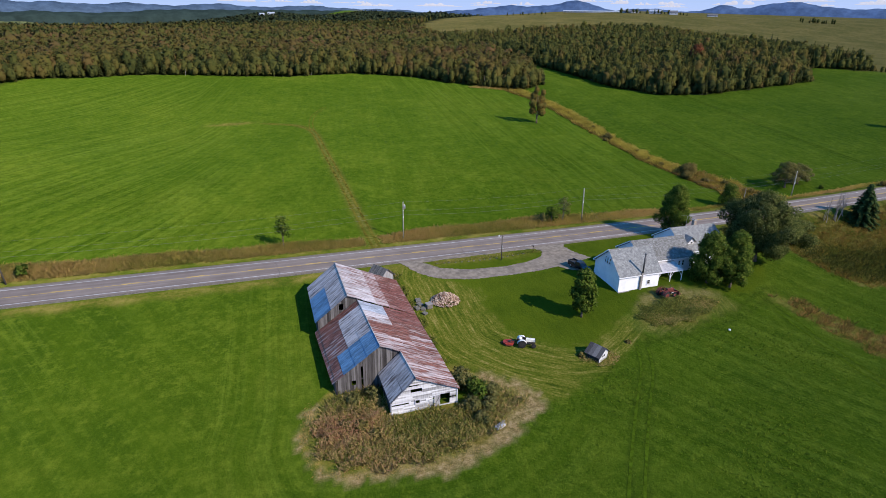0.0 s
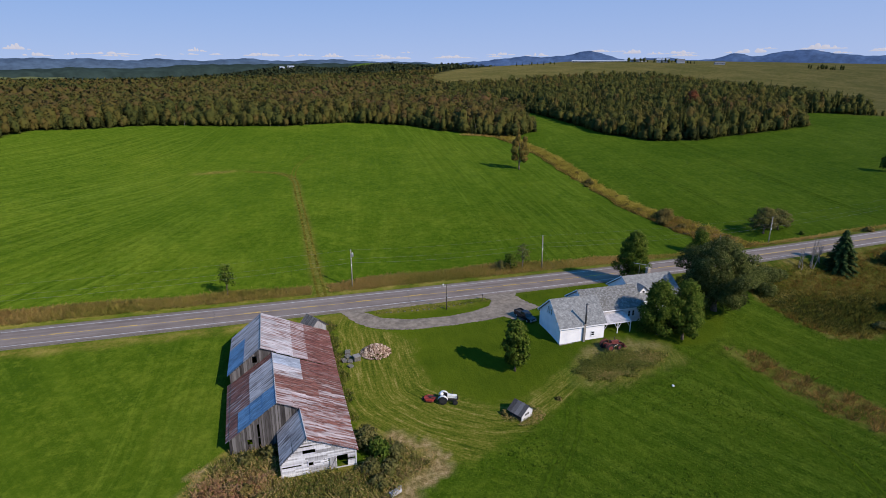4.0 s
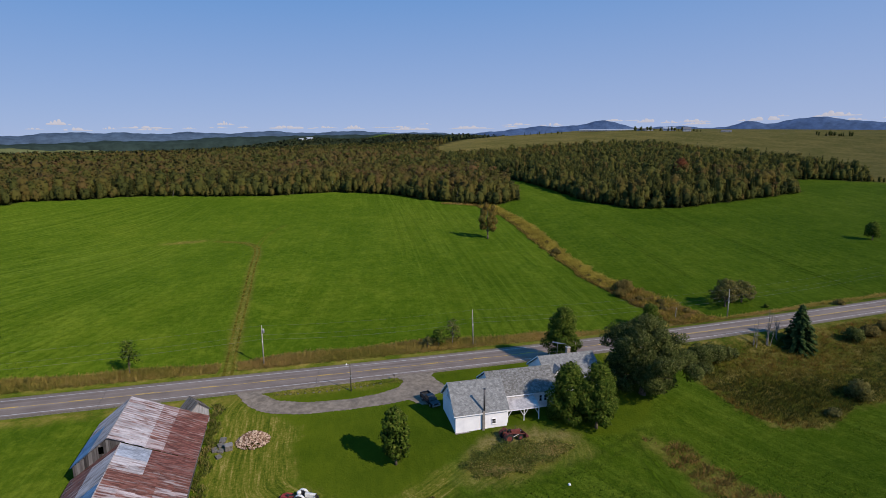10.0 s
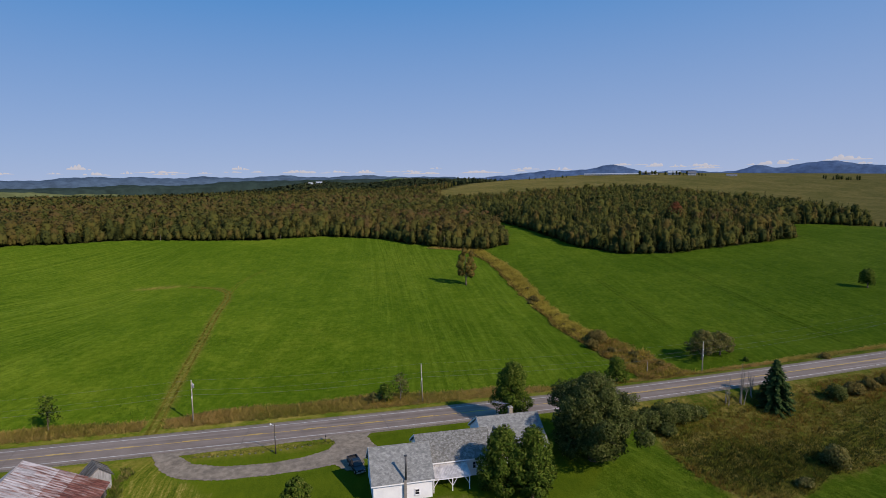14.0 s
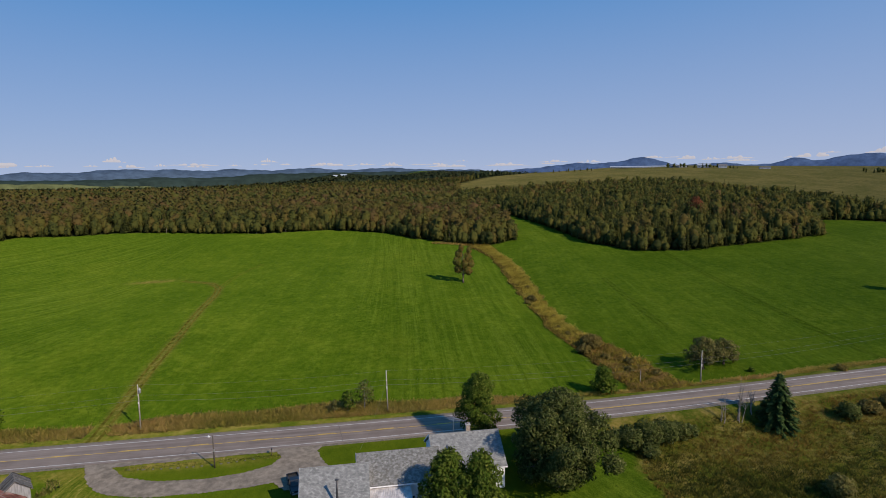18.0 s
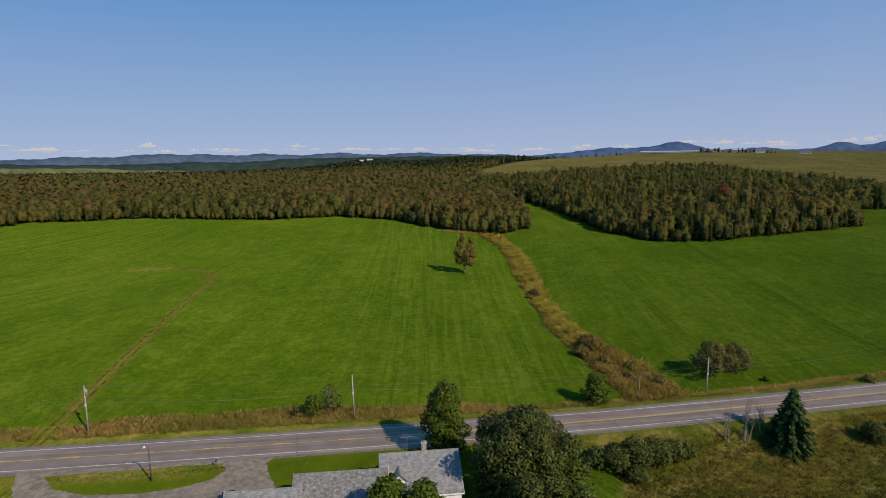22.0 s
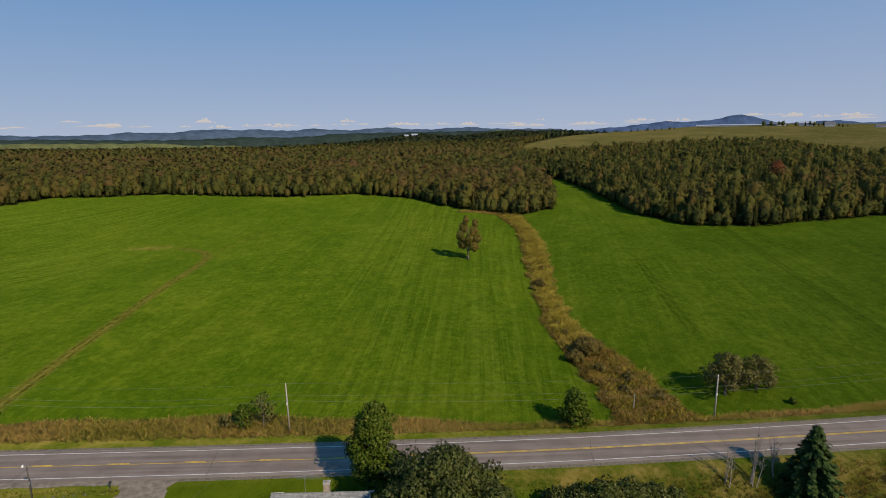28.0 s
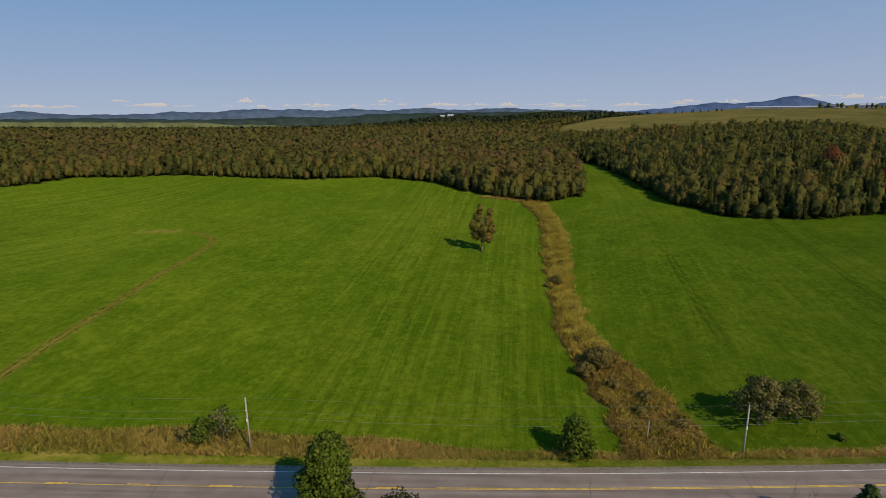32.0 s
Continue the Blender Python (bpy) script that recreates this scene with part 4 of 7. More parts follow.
def spruce(x, y, high, wide, seed):
    r = np.random.default_rng(seed)
    ob = thing("spruce", (x, y, g(x, y) - 0.15), "dense dark blue-green spruce beside the road", "tree")
    part("trunk", Geo().rod((0, 0, 0), (0.1, 0, high * 0.97), 0.26, 0.03, 8), BARK, ob, smooth=True)
    pts, faces, tints, lies, n = [], [], [], [], 0
    for k in range(17):
        limbs = Geo()
        h = 0.07 + 0.9 * k / 16
        reach = wide * (1 - h) ** 0.75 + 0.25
        for j in range(9 if k < 12 else 6):
            a = j * 2 * math.pi / (9 if k < 12 else 6) + k * 0.7 + r.uniform(-0.2, 0.2)
            rr = reach * r.uniform(0.75, 1.12)
            tip = (rr * math.cos(a), rr * math.sin(a), high * h - 0.22 * rr)
            limbs.rod((0, 0, high * h), tip, 0.05, 0.015, 5)
            m = int(14 + 22 * rr)
            t = 0.18 + 0.82 * r.random((m, 1))
            c = np.array([0, 0, high * h]) * (1 - t) + np.array(tip) * t + r.normal(size=(m, 3)) * 0.15
            side = np.array([-math.sin(a), math.cos(a), 0])
            out = np.array([math.cos(a), math.sin(a), -0.35])
            s = 0.26 * (0.6 + 0.8 * r.random((m, 1)))
            q = np.stack([c - side * s * 0.8, c + out * s, c + side * s * 0.8, c - out * s + np.array([0, 0, 0.08])], 1)
            q += r.normal(size=q.shape) * 0.05
            pts.append(q.reshape(-1, 3))
            faces.append(np.arange(4 * m).reshape(-1, 4) + n)
            tints.append(np.repeat(np.clip(0.5 + 0.2 * r.normal(size=m), 0, 1), 4))
            lies.append(np.repeat(unit(np.array([math.cos(a), math.sin(a), 0.55]) + r.normal(size=(m, 3)) * 0.25), 4, axis=0))
            n += 4 * m
        part("branch_whorl", limbs, BARK, ob)
    part("crown", quick_mesh("crown", np.concatenate(pts), np.concatenate(faces), NEEDLES, {"tint": np.concatenate(tints), "lie": np.concatenate(lies)}), NEEDLES, ob)
    return ob


spruce(135.3, -18.8, 12.0, 5.0, 31)


def dead_tree(x, y, high, seed, stems):
    r = random.Random(seed)
    ob = thing("dead_tree", (x, y, g(x, y) - 0.1), "bare dead tree with thin upright grey branches", "tree", "dead trees by the road")
    for _ in range(stems):
        s = Geo()
        p = Vector((r.uniform(-0.5, 0.5), r.uniform(-0.5, 0.5), 0))
        way = Vector((r.uniform(-0.16, 0.16), r.uniform(-0.16, 0.16), 1))
        n, rad, tall = 7, 0.11, high * r.uniform(0.75, 1.0)
        for i in range(n):
            q = p + way * tall / n + Vector((r.uniform(-0.1, 0.1), r.uniform(-0.1, 0.1), 0))
            s.rod(p, q, rad, rad * 0.8, 6)
            if i > 1:
                for _ in range(4):
                    tip = q + Vector((r.uniform(-1, 1), r.uniform(-1, 1), r.uniform(0.5, 1.4))) * (0.9 * (1.25 - i / n))
                    s.rod(q, tip, rad * 0.4, 0.012, 5)
                    s.rod(q.lerp(tip, 0.5), tip + Vector((r.uniform(-0.5, 0.5), r.uniform(-0.5, 0.5), 0.3)), rad * 0.2, 0.01, 4)
            p, rad = q, rad * 0.8
        part("stem", s, DEAD_BARK, ob)


dead_tree(123.3, -16.4, 7.6, 33, 3)
dead_tree(127.8, -16.4, 9.2, 34, 7)
dead_tree(131.6, -15.2, 6.6, 35, 4)


# ---------------------------------------------------------------- woods
def lump(rx, ry, rz, z, fine):
    """A rounded leafy core: corners of its quads and the way out at each."""
    n = 2 if fine else 1
    grid, out = np.linspace(-1, 1, n + 1), []
    for axis in range(3):
        for sgn in (-1, 1):
            for i in range(n):
                for j in range(n):
                    for u, v in ((i, j), (i + 1, j), (i + 1, j + 1), (i, j + 1)):
                        q = np.roll([sgn, grid[u], grid[v]], axis)
                        out.append(q)
    d = unit(np.array(out))
    return d * [rx, ry, rz] + [0, 0, z], unit(d + [0, 0, 0.4])


def template(seed, kind, clumps):
    """A tree of unit height: a leafy core with leaf quads on its masses."""
    r = np.random.default_rng(seed)
    if kind == "fir":
        h = r.random(clumps) ** 1.3
        a = r.random(clumps) * 6.283
        d = (1 - h) * 0.18 * r.uniform(0.6, 1.0, clumps) + 0.012
        c = np.stack([d * np.cos(a), d * np.sin(a), 0.08 + 0.92 * h], -1)
        out = np.stack([np.cos(a), np.sin(a), np.full(clumps, -0.5)], -1)
        side = np.stack([-np.sin(a), np.cos(a), 0 * a], -1)
        s = (0.03 + 0.05 * (1 - h))[:, None] * (70.0 / clumps) ** 0.35
        pts = np.stack([c - side * s, c + out * s, c + side * s, c - out * s], 1).reshape(-1, 3)
        tint = np.repeat(0.05 * r.random(clumps) - 0.3, 4)
        lie = np.repeat(unit(np.stack([np.cos(a), np.sin(a), np.full(clumps, 0.5)], -1)), 4, axis=0)
        core, cl = lump(0.09, 0.09, 0.36, 0.42, clumps > 30)
        core[:, :2] *= np.clip(1.5 * (1 - core[:, 2:]), 0.1, 1.0)
        ct = np.full(len(core), -0.3)
    else:
        slim = {"tall": 0.72, "broad": 1.12}.get(kind, 0.92)
        n = 11 if clumps > 100 else 6
        lobes = []
        for k in range(n):
            h = (k + 0.5) / n
            wide = 0.165 * slim * math.sin(math.pi * (0.22 + 0.68 * h)) ** 0.7
            s = (0.098 + 0.03 * (n < 8)) * slim * r.uniform(0.8, 1.25)
            lobes.append((wide * math.cos(k * 2.4), wide * math.sin(k * 2.4), 0.17 + 0.73 * h + r.uniform(-0.03, 0.03), s, s, s * 0.95))
        pts, _, tint, lie = leaf_cloud(r, lobes, clumps, 0.039 * (200.0 / clumps) ** 0.42, 0.4, 0.8)
        tint = (tint - 0.5) * 0.12
        core, cl = lump(0.18 * slim, 0.18 * slim, 0.40, 0.50, clumps > 30)
        ct = np.full(len(core), -0.02)
    return np.concatenate([pts, core]), np.concatenate([tint, ct]), np.concatenate([lie, cl])


def plant(name, label, xs, ys, heights, tints, clumps, seed, firs, leaf=None, spread=1.0):
    """Many trees in one mesh."""
    r = np.random.default_rng(seed)
    kinds = [template(seed + k, "fir" if k >= 6 else ("broad", "tall", "round")[k % 3], clumps) for k in range(9)]
    which = np.where(r.random(len(xs)) < firs, r.integers(6, 9, len(xs)), r.integers(0, 6, len(xs)))
    allv, allt, alln = [], [], []
    for k, (tv, tt, tn) in enumerate(kinds):
        sel = np.where(which == k)[0]
        if not len(sel):
            continue
        a = r.random(len(sel)) * 6.283
        wide = heights[sel] * np.where(k < 6, r.uniform(1.05, 1.5, len(sel)), r.uniform(0.9, 1.2, len(sel)))
        wide = wide * spread
        ca, sa = np.cos(a)[:, None], np.sin(a)[:, None]
        x = (tv[None, :, 0] * ca - tv[None, :, 1] * sa) * wide[:, None] + xs[sel][:, None]
        y = (tv[None, :, 0] * sa + tv[None, :, 1] * ca) * wide[:, None] + ys[sel][:, None]
        z = tv[None, :, 2] * heights[sel][:, None] + G(xs[sel], ys[sel])[:, None] - 0.4
        allv.append(np.stack([x, y, z], -1).reshape(-1, 3))
        allt.append((tt[None, :] + tints[sel][:, None]).ravel())
        alln.append(np.stack([tn[None, :, 0] * ca - tn[None, :, 1] * sa, tn[None, :, 0] * sa + tn[None, :, 1] * ca, np.repeat(tn[None, :, 2], len(sel), 0)], -1).reshape(-1, 3))
    v, t = np.concatenate(allv), np.clip(np.concatenate(allt), 0, 1)
    ob = new(name, quick_mesh(name, v, np.arange(len(v)).reshape(-1, 4), leaf or LEAF_WOODS, {"tint": t, "lie": np.concatenate(alln)}))
    return tagged(ob, label, "woods", kind="stuff")


def stems(name, label, xs, ys, heights, seed):
    """Thin pale trunks showing along the edge of the woods."""
    r = np.random.default_rng(seed)
    n, base = len(xs), G(xs, ys) - 0.3
    rad, lx, ly = r.uniform(0.07, 0.14, n), r.normal(size=n) * 0.5, r.normal(size=n) * 0.5
    quads = []
    for k in range(4):
        a0, a1 = k * math.pi / 2, (k + 1) * math.pi / 2
        quads.append(np.stack([np.stack([xs + rad * math.cos(a0), ys + rad * math.sin(a0), base], -1), np.stack([xs + rad * math.cos(a1), ys + rad * math.sin(a1), base], -1), np.stack([xs + lx + 0.5 * rad * math.cos(a1), ys + ly + 0.5 * rad * math.sin(a1), base + heights], -1), np.stack([xs + lx + 0.5 * rad * math.cos(a0), ys + ly + 0.5 * rad * math.sin(a0), base + heights], -1)], 1))
    v = np.concatenate(quads).reshape(-1, 3)
    ob = new(name, quick_mesh(name, v, np.arange(len(v)).reshape(-1, 4), PALE_BARK))
    return tagged(ob, label, "trunks", kind="stuff")


def rnd(n, seed):
    return np.random.default_rng(seed).random(n)


def scatter(x0, x1, y0, y1, gap, seed, keep):
    r = np.random.default_rng(seed)
    ax, ay = np.meshgrid(np.arange(x0, x1, gap), np.arange(y0, y1, gap))
    ax, ay = ax.ravel() + r.uniform(-0.45, 0.45, ax.size) * gap, ay.ravel() + r.uniform(-0.45, 0.45, ax.size) * gap
    k = keep(ax, ay) > 0.5
    return ax[k], ay[k]


def wood_tints(x, y, seed, base):
    """Each tree its own kind and state: evergreen dark, olive, or already turning."""
    r = np.random.default_rng(seed)
    patch = 0.5 * np.sin(x / 37.0 + 1.3 * np.sin(y / 51.0)) + 0.5 * np.sin(y / 43.0 + x / 90.0)
    kind = r.choice([-0.16, -0.04, 0.07, 0.24], len(x), p=[0.2, 0.36, 0.3, 0.14])
    return np.clip(base + 0.13 * patch + kind + 0.05 * r.normal(size=len(x)), 0.02, 0.86)


def in_left(x, y):
    return inside(x, y, WOOD_L, 1) * (1 - inside(x, y, CLEARING, 1))


def rise(seed, n, lo, hi):
    """Heights of a mixed stand: many middling trees, some tall ones."""
    r = np.random.default_rng(seed)
    return lo + (hi - lo) * r.random(n) ** 0.8 + np.where(r.random(n) < 0.1, 2.5, 0.0)


x, y = scatter(-360, 240, 185, 375, 5.1, 1, in_left)
edge = along(x, y, WOOD_L[1:17])
high = rise(2, len(x), 8.5, 16.0) * np.where(edge < 5, 0.8, 1.0)
tint = wood_tints(x, y, 3, 0.48) - 0.10 * (edge < 9)
near = edge < 40
plant("woodland", "dense mixed woodland edge turning olive and rust", x[near], y[near], high[near], tint[near], 280, 200, 0.12)
plant("inner_woodland", "mixed woodland canopy behind the edge trees", x[~near], y[~near], high[~near], tint[~near], 90, 210, 0.12)
front = (edge < 4) & (rnd(len(x), 51) < 0.22)
stems("pale_trunks", "thin pale birch and aspen trunks at the wood's edge", x[front], y[front] - 2.6, high[front] * 0.62, 52)
x, y = scatter(160, 490, 140, 565, 4.9, 4, lambda a, b: inside(a, b, WOOD_R, 1))
edge = along(x, y, WOOD_R)
high = rise(5, len(x), 9.0, 16.5) * np.where(edge < 5, 0.82, 1.0)
tint = wood_tints(x, y, 6, 0.34) + np.where((edge < 7) & (y < 190), 0.06, 0.0)
near = (y < 290) & (edge < 50)
plant("conifer_woodland", "dark stand of firs and broadleaf trees on the slope", x[near], y[near], high[near], tint[near], 240, 220, 0.42, None, 0.8)
plant("upper_woodland", "dark woods running up to the ridge field", x[~near], y[~near], high[~near], tint[~near], 70, 230, 0.5, None, 0.8)
front = (edge < 4) & (y < 240) & (rnd(len(x), 53) < 0.22)
stems("pale_trunks", "thin pale aspen trunks before the dark firs", x[front], y[front] - 2.4, high[front] * 0.62, 54)
x, y = scatter(-800, 330, 372, 760, 7.0, 7, in_left)
plant("far_woodland", "unbroken far woodland canopy in early autumn", x, y, rise(8, len(x), 9, 17), wood_tints(x, y, 9, 0.50), 34, 240, 0.16)


def open_country(x, y):
    """0 on the hayfields let into the far woods, 1 elsewhere."""
    return 1.0 - np.clip(sum(np.hypot((x - a) / c, (y - b) / d) < 1 for a, b, c, d, _ in FAR_FIELDS), 0, 1)


x, y = scatter(-1000, 420, 755, 1100, 9.5, 13, lambda a, b: in_left(a, b) * open_country(a, b))
plant("valley_woodland", "far autumn woods falling towards the valley", x, y, rise(14, len(x), 10, 17), wood_tints(x, y, 15, 0.40), 14, 250, 0.25)
x, y = scatter(-2400, 1000, 1100, 2620, 15.0, 10, lambda a, b: inside(a, b, WOOD_L, 1) * open_country(a, b))
plant("distant_woodland", "distant dark green woodland running to the hills", x, y, rise(11, len(x), 12, 20), np.clip(wood_tints(x, y, 12, 0.42), 0, 1), 7, 260, 0.3, LEAF_FAR)
# low growth along the foot of the woods
for nm, line, gap, sd, tone in (("woodland_fringe", WOOD_L[0:20], 1.7, 400, 0.27), ("conifer_fringe", WOOD_R[0:14], 1.8, 410, 0.27), ("hedgerow", [(405, 192), (428, 180), (470, 153), (560, 110), (640, 78)], 2.0, 420, 0.3)):
    r = np.random.default_rng(sd)
    seg = [(np.array(a), np.array(b)) for a, b in zip(line, line[1:])]
    spots = np.concatenate([a + (b - a) * np.linspace(0, 1, max(2, int(np.hypot(*(b - a)) / gap)), endpoint=False)[:, None] for a, b in seg])
    spots = spots + r.normal(size=spots.shape) * 1.3
    keep = spots[:, 0] > -330
    x, y = spots[keep, 0], spots[keep, 1]
    plant(nm, "low pale bushes and saplings along the foot of the woods", x, y, r.uniform(3.0, 8.0, len(x)) * 0.8 if nm == "hedgerow" else r.uniform(4.5, 10.5, len(x)), np.clip(tone + 0.14 * r.normal(size=len(x)), 0.02, 0.8), 150, sd + 1, 0.1)
tree("red_maple", 284.0, 224.0, "bright red maple standing out of the dark woods", "tree", round_lobes(91, 14, 5.6, 8.0, 18.0, 2.8), 1500, 0.42, foliage("red maple leaves", [(0.2, (0.15, 0.050, 0.026)), (0.8, (0.26, 0.100, 0.050))]), 14, 0.3, 92)


# ---------------------------------------------------------------- distance
def hills(name, label, distance, base, humps, colour, seed):
    """A far range: its height in degrees is a base line with (bearing, width, height) humps on it."""
    az = np.arange(-75, 90, 0.25)
    el = np.interp(az, *base)
    for a, w, h in humps:
        el = el + h * np.exp(-0.5 * ((az - a) / w) ** 2)
    el = el + 0.03 * np.sin(az * 2.3 + seed) + 0.02 * np.sin(az * 6.1 + 2 * seed)
    rows = []
    for k, (back, up) in enumerate(((0, -3.0), (60, 0.45), (140, 0.8), (200, 1.0), (330, 0.2))):
        d = distance + back
        ang = np.radians(az)
        z = 50 + d * np.tan(np.radians(el * up if up > 0 else 0 * el - 1.2)) + (0 if k in (0, 3) else 2 * np.sin(az * 3.1 + k))
        rows.append(np.stack([40 + d * np.sin(ang), -100 + d * np.cos(ang), z], -1))
    n = len(az)
    faces = [(k * n + i, k * n + i + 1, (k + 1) * n + i + 1, (k + 1) * n + i) for k in range(4) for i in range(n - 1)]
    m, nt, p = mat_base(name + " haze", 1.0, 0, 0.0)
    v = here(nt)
    # Distance haze is put into the hills' blue colour and a faint glow.
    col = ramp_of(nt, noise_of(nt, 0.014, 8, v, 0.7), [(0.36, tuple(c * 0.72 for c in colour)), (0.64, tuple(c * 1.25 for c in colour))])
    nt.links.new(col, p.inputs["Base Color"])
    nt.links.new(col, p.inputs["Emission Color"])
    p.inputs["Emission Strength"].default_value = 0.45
    ob = new(name, quick_mesh(name, np.concatenate(rows), faces, m, None, True))
    return tagged(ob, label, "mountains", kind="structure")


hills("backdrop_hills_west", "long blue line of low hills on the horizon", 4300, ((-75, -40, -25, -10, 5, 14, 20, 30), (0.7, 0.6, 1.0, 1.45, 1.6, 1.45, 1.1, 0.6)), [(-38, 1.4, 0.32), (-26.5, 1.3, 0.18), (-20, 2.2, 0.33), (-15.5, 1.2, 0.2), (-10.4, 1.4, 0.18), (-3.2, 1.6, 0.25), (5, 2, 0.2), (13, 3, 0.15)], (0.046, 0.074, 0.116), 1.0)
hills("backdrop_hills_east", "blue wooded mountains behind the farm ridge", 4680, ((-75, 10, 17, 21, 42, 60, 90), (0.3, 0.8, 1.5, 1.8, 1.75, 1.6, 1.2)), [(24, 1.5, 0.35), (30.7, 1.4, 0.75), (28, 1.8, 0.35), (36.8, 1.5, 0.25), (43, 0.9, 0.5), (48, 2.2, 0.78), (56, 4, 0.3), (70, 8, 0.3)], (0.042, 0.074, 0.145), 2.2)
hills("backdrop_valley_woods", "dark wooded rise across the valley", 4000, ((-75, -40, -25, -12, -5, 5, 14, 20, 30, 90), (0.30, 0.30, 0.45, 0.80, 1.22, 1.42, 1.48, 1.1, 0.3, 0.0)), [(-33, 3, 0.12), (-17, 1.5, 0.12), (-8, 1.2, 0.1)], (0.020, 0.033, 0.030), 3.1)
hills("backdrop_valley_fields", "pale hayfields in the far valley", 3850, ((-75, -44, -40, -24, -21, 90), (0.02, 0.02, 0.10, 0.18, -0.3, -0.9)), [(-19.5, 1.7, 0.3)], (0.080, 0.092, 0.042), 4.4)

# Clouds have a near-black base; their sunlit white is put in as glow.
CLOUD, _nt, _p = mat_base("cloud glow white", 1.0, 0, 0)
_p.inputs["Base Color"].default_value = (0.05, 0.05, 0.05, 1)
_p.inputs["Emission Color"].default_value = (0.66, 0.71, 0.84, 1)
_p.inputs["Emission Strength"].default_value = 0.84


def cloud(bearing, height, wide, tall, seed):
    """A low heap of cloud far behind the hills."""
    r, s = random.Random(seed), Geo()
    d = 4930
    for _ in range(14):
        a = radians(bearing + r.uniform(-1, 1) * wide)
        w = d * math.tan(radians(wide)) * r.uniform(0.10, 0.24)
        h = d * math.tan(radians(tall)) * r.uniform(0.45, 1.2) * math.exp(-2 * (math.degrees(a) - bearing) ** 2 / wide ** 2)
        c = (40 + d * math.sin(a), -100 + d * math.cos(a), 50 + d * math.tan(radians(height)) + h * 0.5)
        s.lathe((c[0], c[1], c[2] - h / 2), (0, 0, 1), [(0, w * 0.5), (h * 0.12, w * 0.85), (h * 0.45, w * 0.9), (h * 0.8, w * 0.6), (h * 0.95, w * 0.35), (h, w * 0.1)], 14)
    ob = new("cloud", s.mesh("cloud", CLOUD, True))
    return tagged(ob, "small white fair-weather cloud low on the horizon", "cloud", "clouds on the horizon", "structure")


for k, (b, h, w, t) in enumerate(((-37, 1.3, 2.0, 0.25), (-28, 1.6, 2.4, 0.30), (-20.4, 2.1, 0.9, 0.42), (-14, 1.9, 2.0, 0.25), (-7.1, 2.3, 0.8, 0.42), (-1, 2.0, 2.2, 0.25), (5.2, 2.0, 1.0, 0.38), (11, 1.9, 2.4, 0.28), (17, 2.0, 2.0, 0.30), (22, 2.3, 1.4, 0.25), (34.5, 2.4, 1.0, 0.36), (38.5, 2.35, 1.3, 0.32), (44.5, 2.35, 1.6, 0.35), (49.5, 2.55, 1.6, 0.45), (55, 2.3, 2.2, 0.45))):
    cloud(b, h, w, t, 300 + k)
r_ = random.Random(31)
for k in range(34):
    cloud(-40 + 2.95 * k + r_.uniform(-1, 1), np.interp(-40 + 2.95 * k, (-40, -10, 20, 60), (1.30, 1.80, 2.0, 2.25)) + r_.choice((0.0, 0.1, 0.2, 0.5)), r_.uniform(0.4, 1.3), r_.uniform(0.10, 0.26), 400 + k)

# ---------------------------------------------------------------- farmhouse
def clapboard():
    m, nt, p = mat_base("white clapboard", 0.55, 0, 0.35)
    v = here(nt)
    w = put(nt, "ShaderNodeTexWave", Scale=2.1, Distortion=0.1)
    w.wave_type, w.bands_direction, w.wave_profile = "BANDS", "Z", "SAW"
    nt.links.new(v, w.inputs["Vector"])
    col = ramp_of(nt, noise_of(nt, 0.8, 5, v), [(0.3, (0.74, 0.755, 0.80)), (0.7, (0.86, 0.87, 0.90))])
    nt.links.new(col, p.inputs["Base Color"])
    relief(nt, p, w.outputs["Fac"], 0.35, 0.02)
    return m


def shingles(name, lo, hi, moss=0.0):
    m, nt, p = mat_base(name, 0.9, 0, 0.25)
    v = here(nt)
    b = put(nt, "ShaderNodeTexBrick", Scale=1.0, Color1=(*lo, 1), Color2=(*hi, 1), Mortar=tuple([c * 0.55 for c in lo] + [1]))
    b.inputs["Brick Width"].default_value, b.inputs["Row Height"].default_value, b.inputs["Mortar Size"].default_value = 0.34, 0.15, 0.007
    nt.links.new(v, b.inputs["Vector"])
    vor = put(nt, "ShaderNodeTexVoronoi", Scale=1.7)
    nt.links.new(v, vor.inputs["Vector"])
    blotch = ramp_of(nt, noise_of(nt, 1.6, 5, v), [(0.38, (0.80, 0.80, 0.80)), (0.62, (1.15, 1.15, 1.14))])
    col = mix(nt, 1.0, b.outputs["Color"], blotch, "MULTIPLY")
    if moss:
        col = mix(nt, calc(nt, "MULTIPLY", ramp_of(nt, noise_of(nt, 2.2, 4, v), [(0.5, (0, 0, 0)), (0.58, (1, 1, 1))]), moss), col, (0.10, 0.095, 0.085))
    nt.links.new(col, p.inputs["Base Color"])
    relief(nt, p, b.outputs["Fac"], 0.5, 0.02)
    return m


CLAP = clapboard()
ROOF_A = shingles("light grey shingles", (0.175, 0.182, 0.185), (0.265, 0.272, 0.275))
ROOF_B = shingles("weathered grey shingles", (0.150, 0.152, 0.150), (0.255, 0.258, 0.256), 0.7)
TRIM = plain("white trim paint", (0.80, 0.81, 0.84), 0.5, 0, 0.1, 2.0, bump=0.1)
GLASS, _nt, _gp = mat_base("window glass", 0.06, 0.0, 0.6)
_gp.inputs["Base Color"].default_value = (0.015, 0.018, 0.022, 1)
GREY_WOOD = plain("weathered grey planks", (0.21, 0.195, 0.18), 0.9, 0, 0.4, 2.2, bump=0.4, per="island")
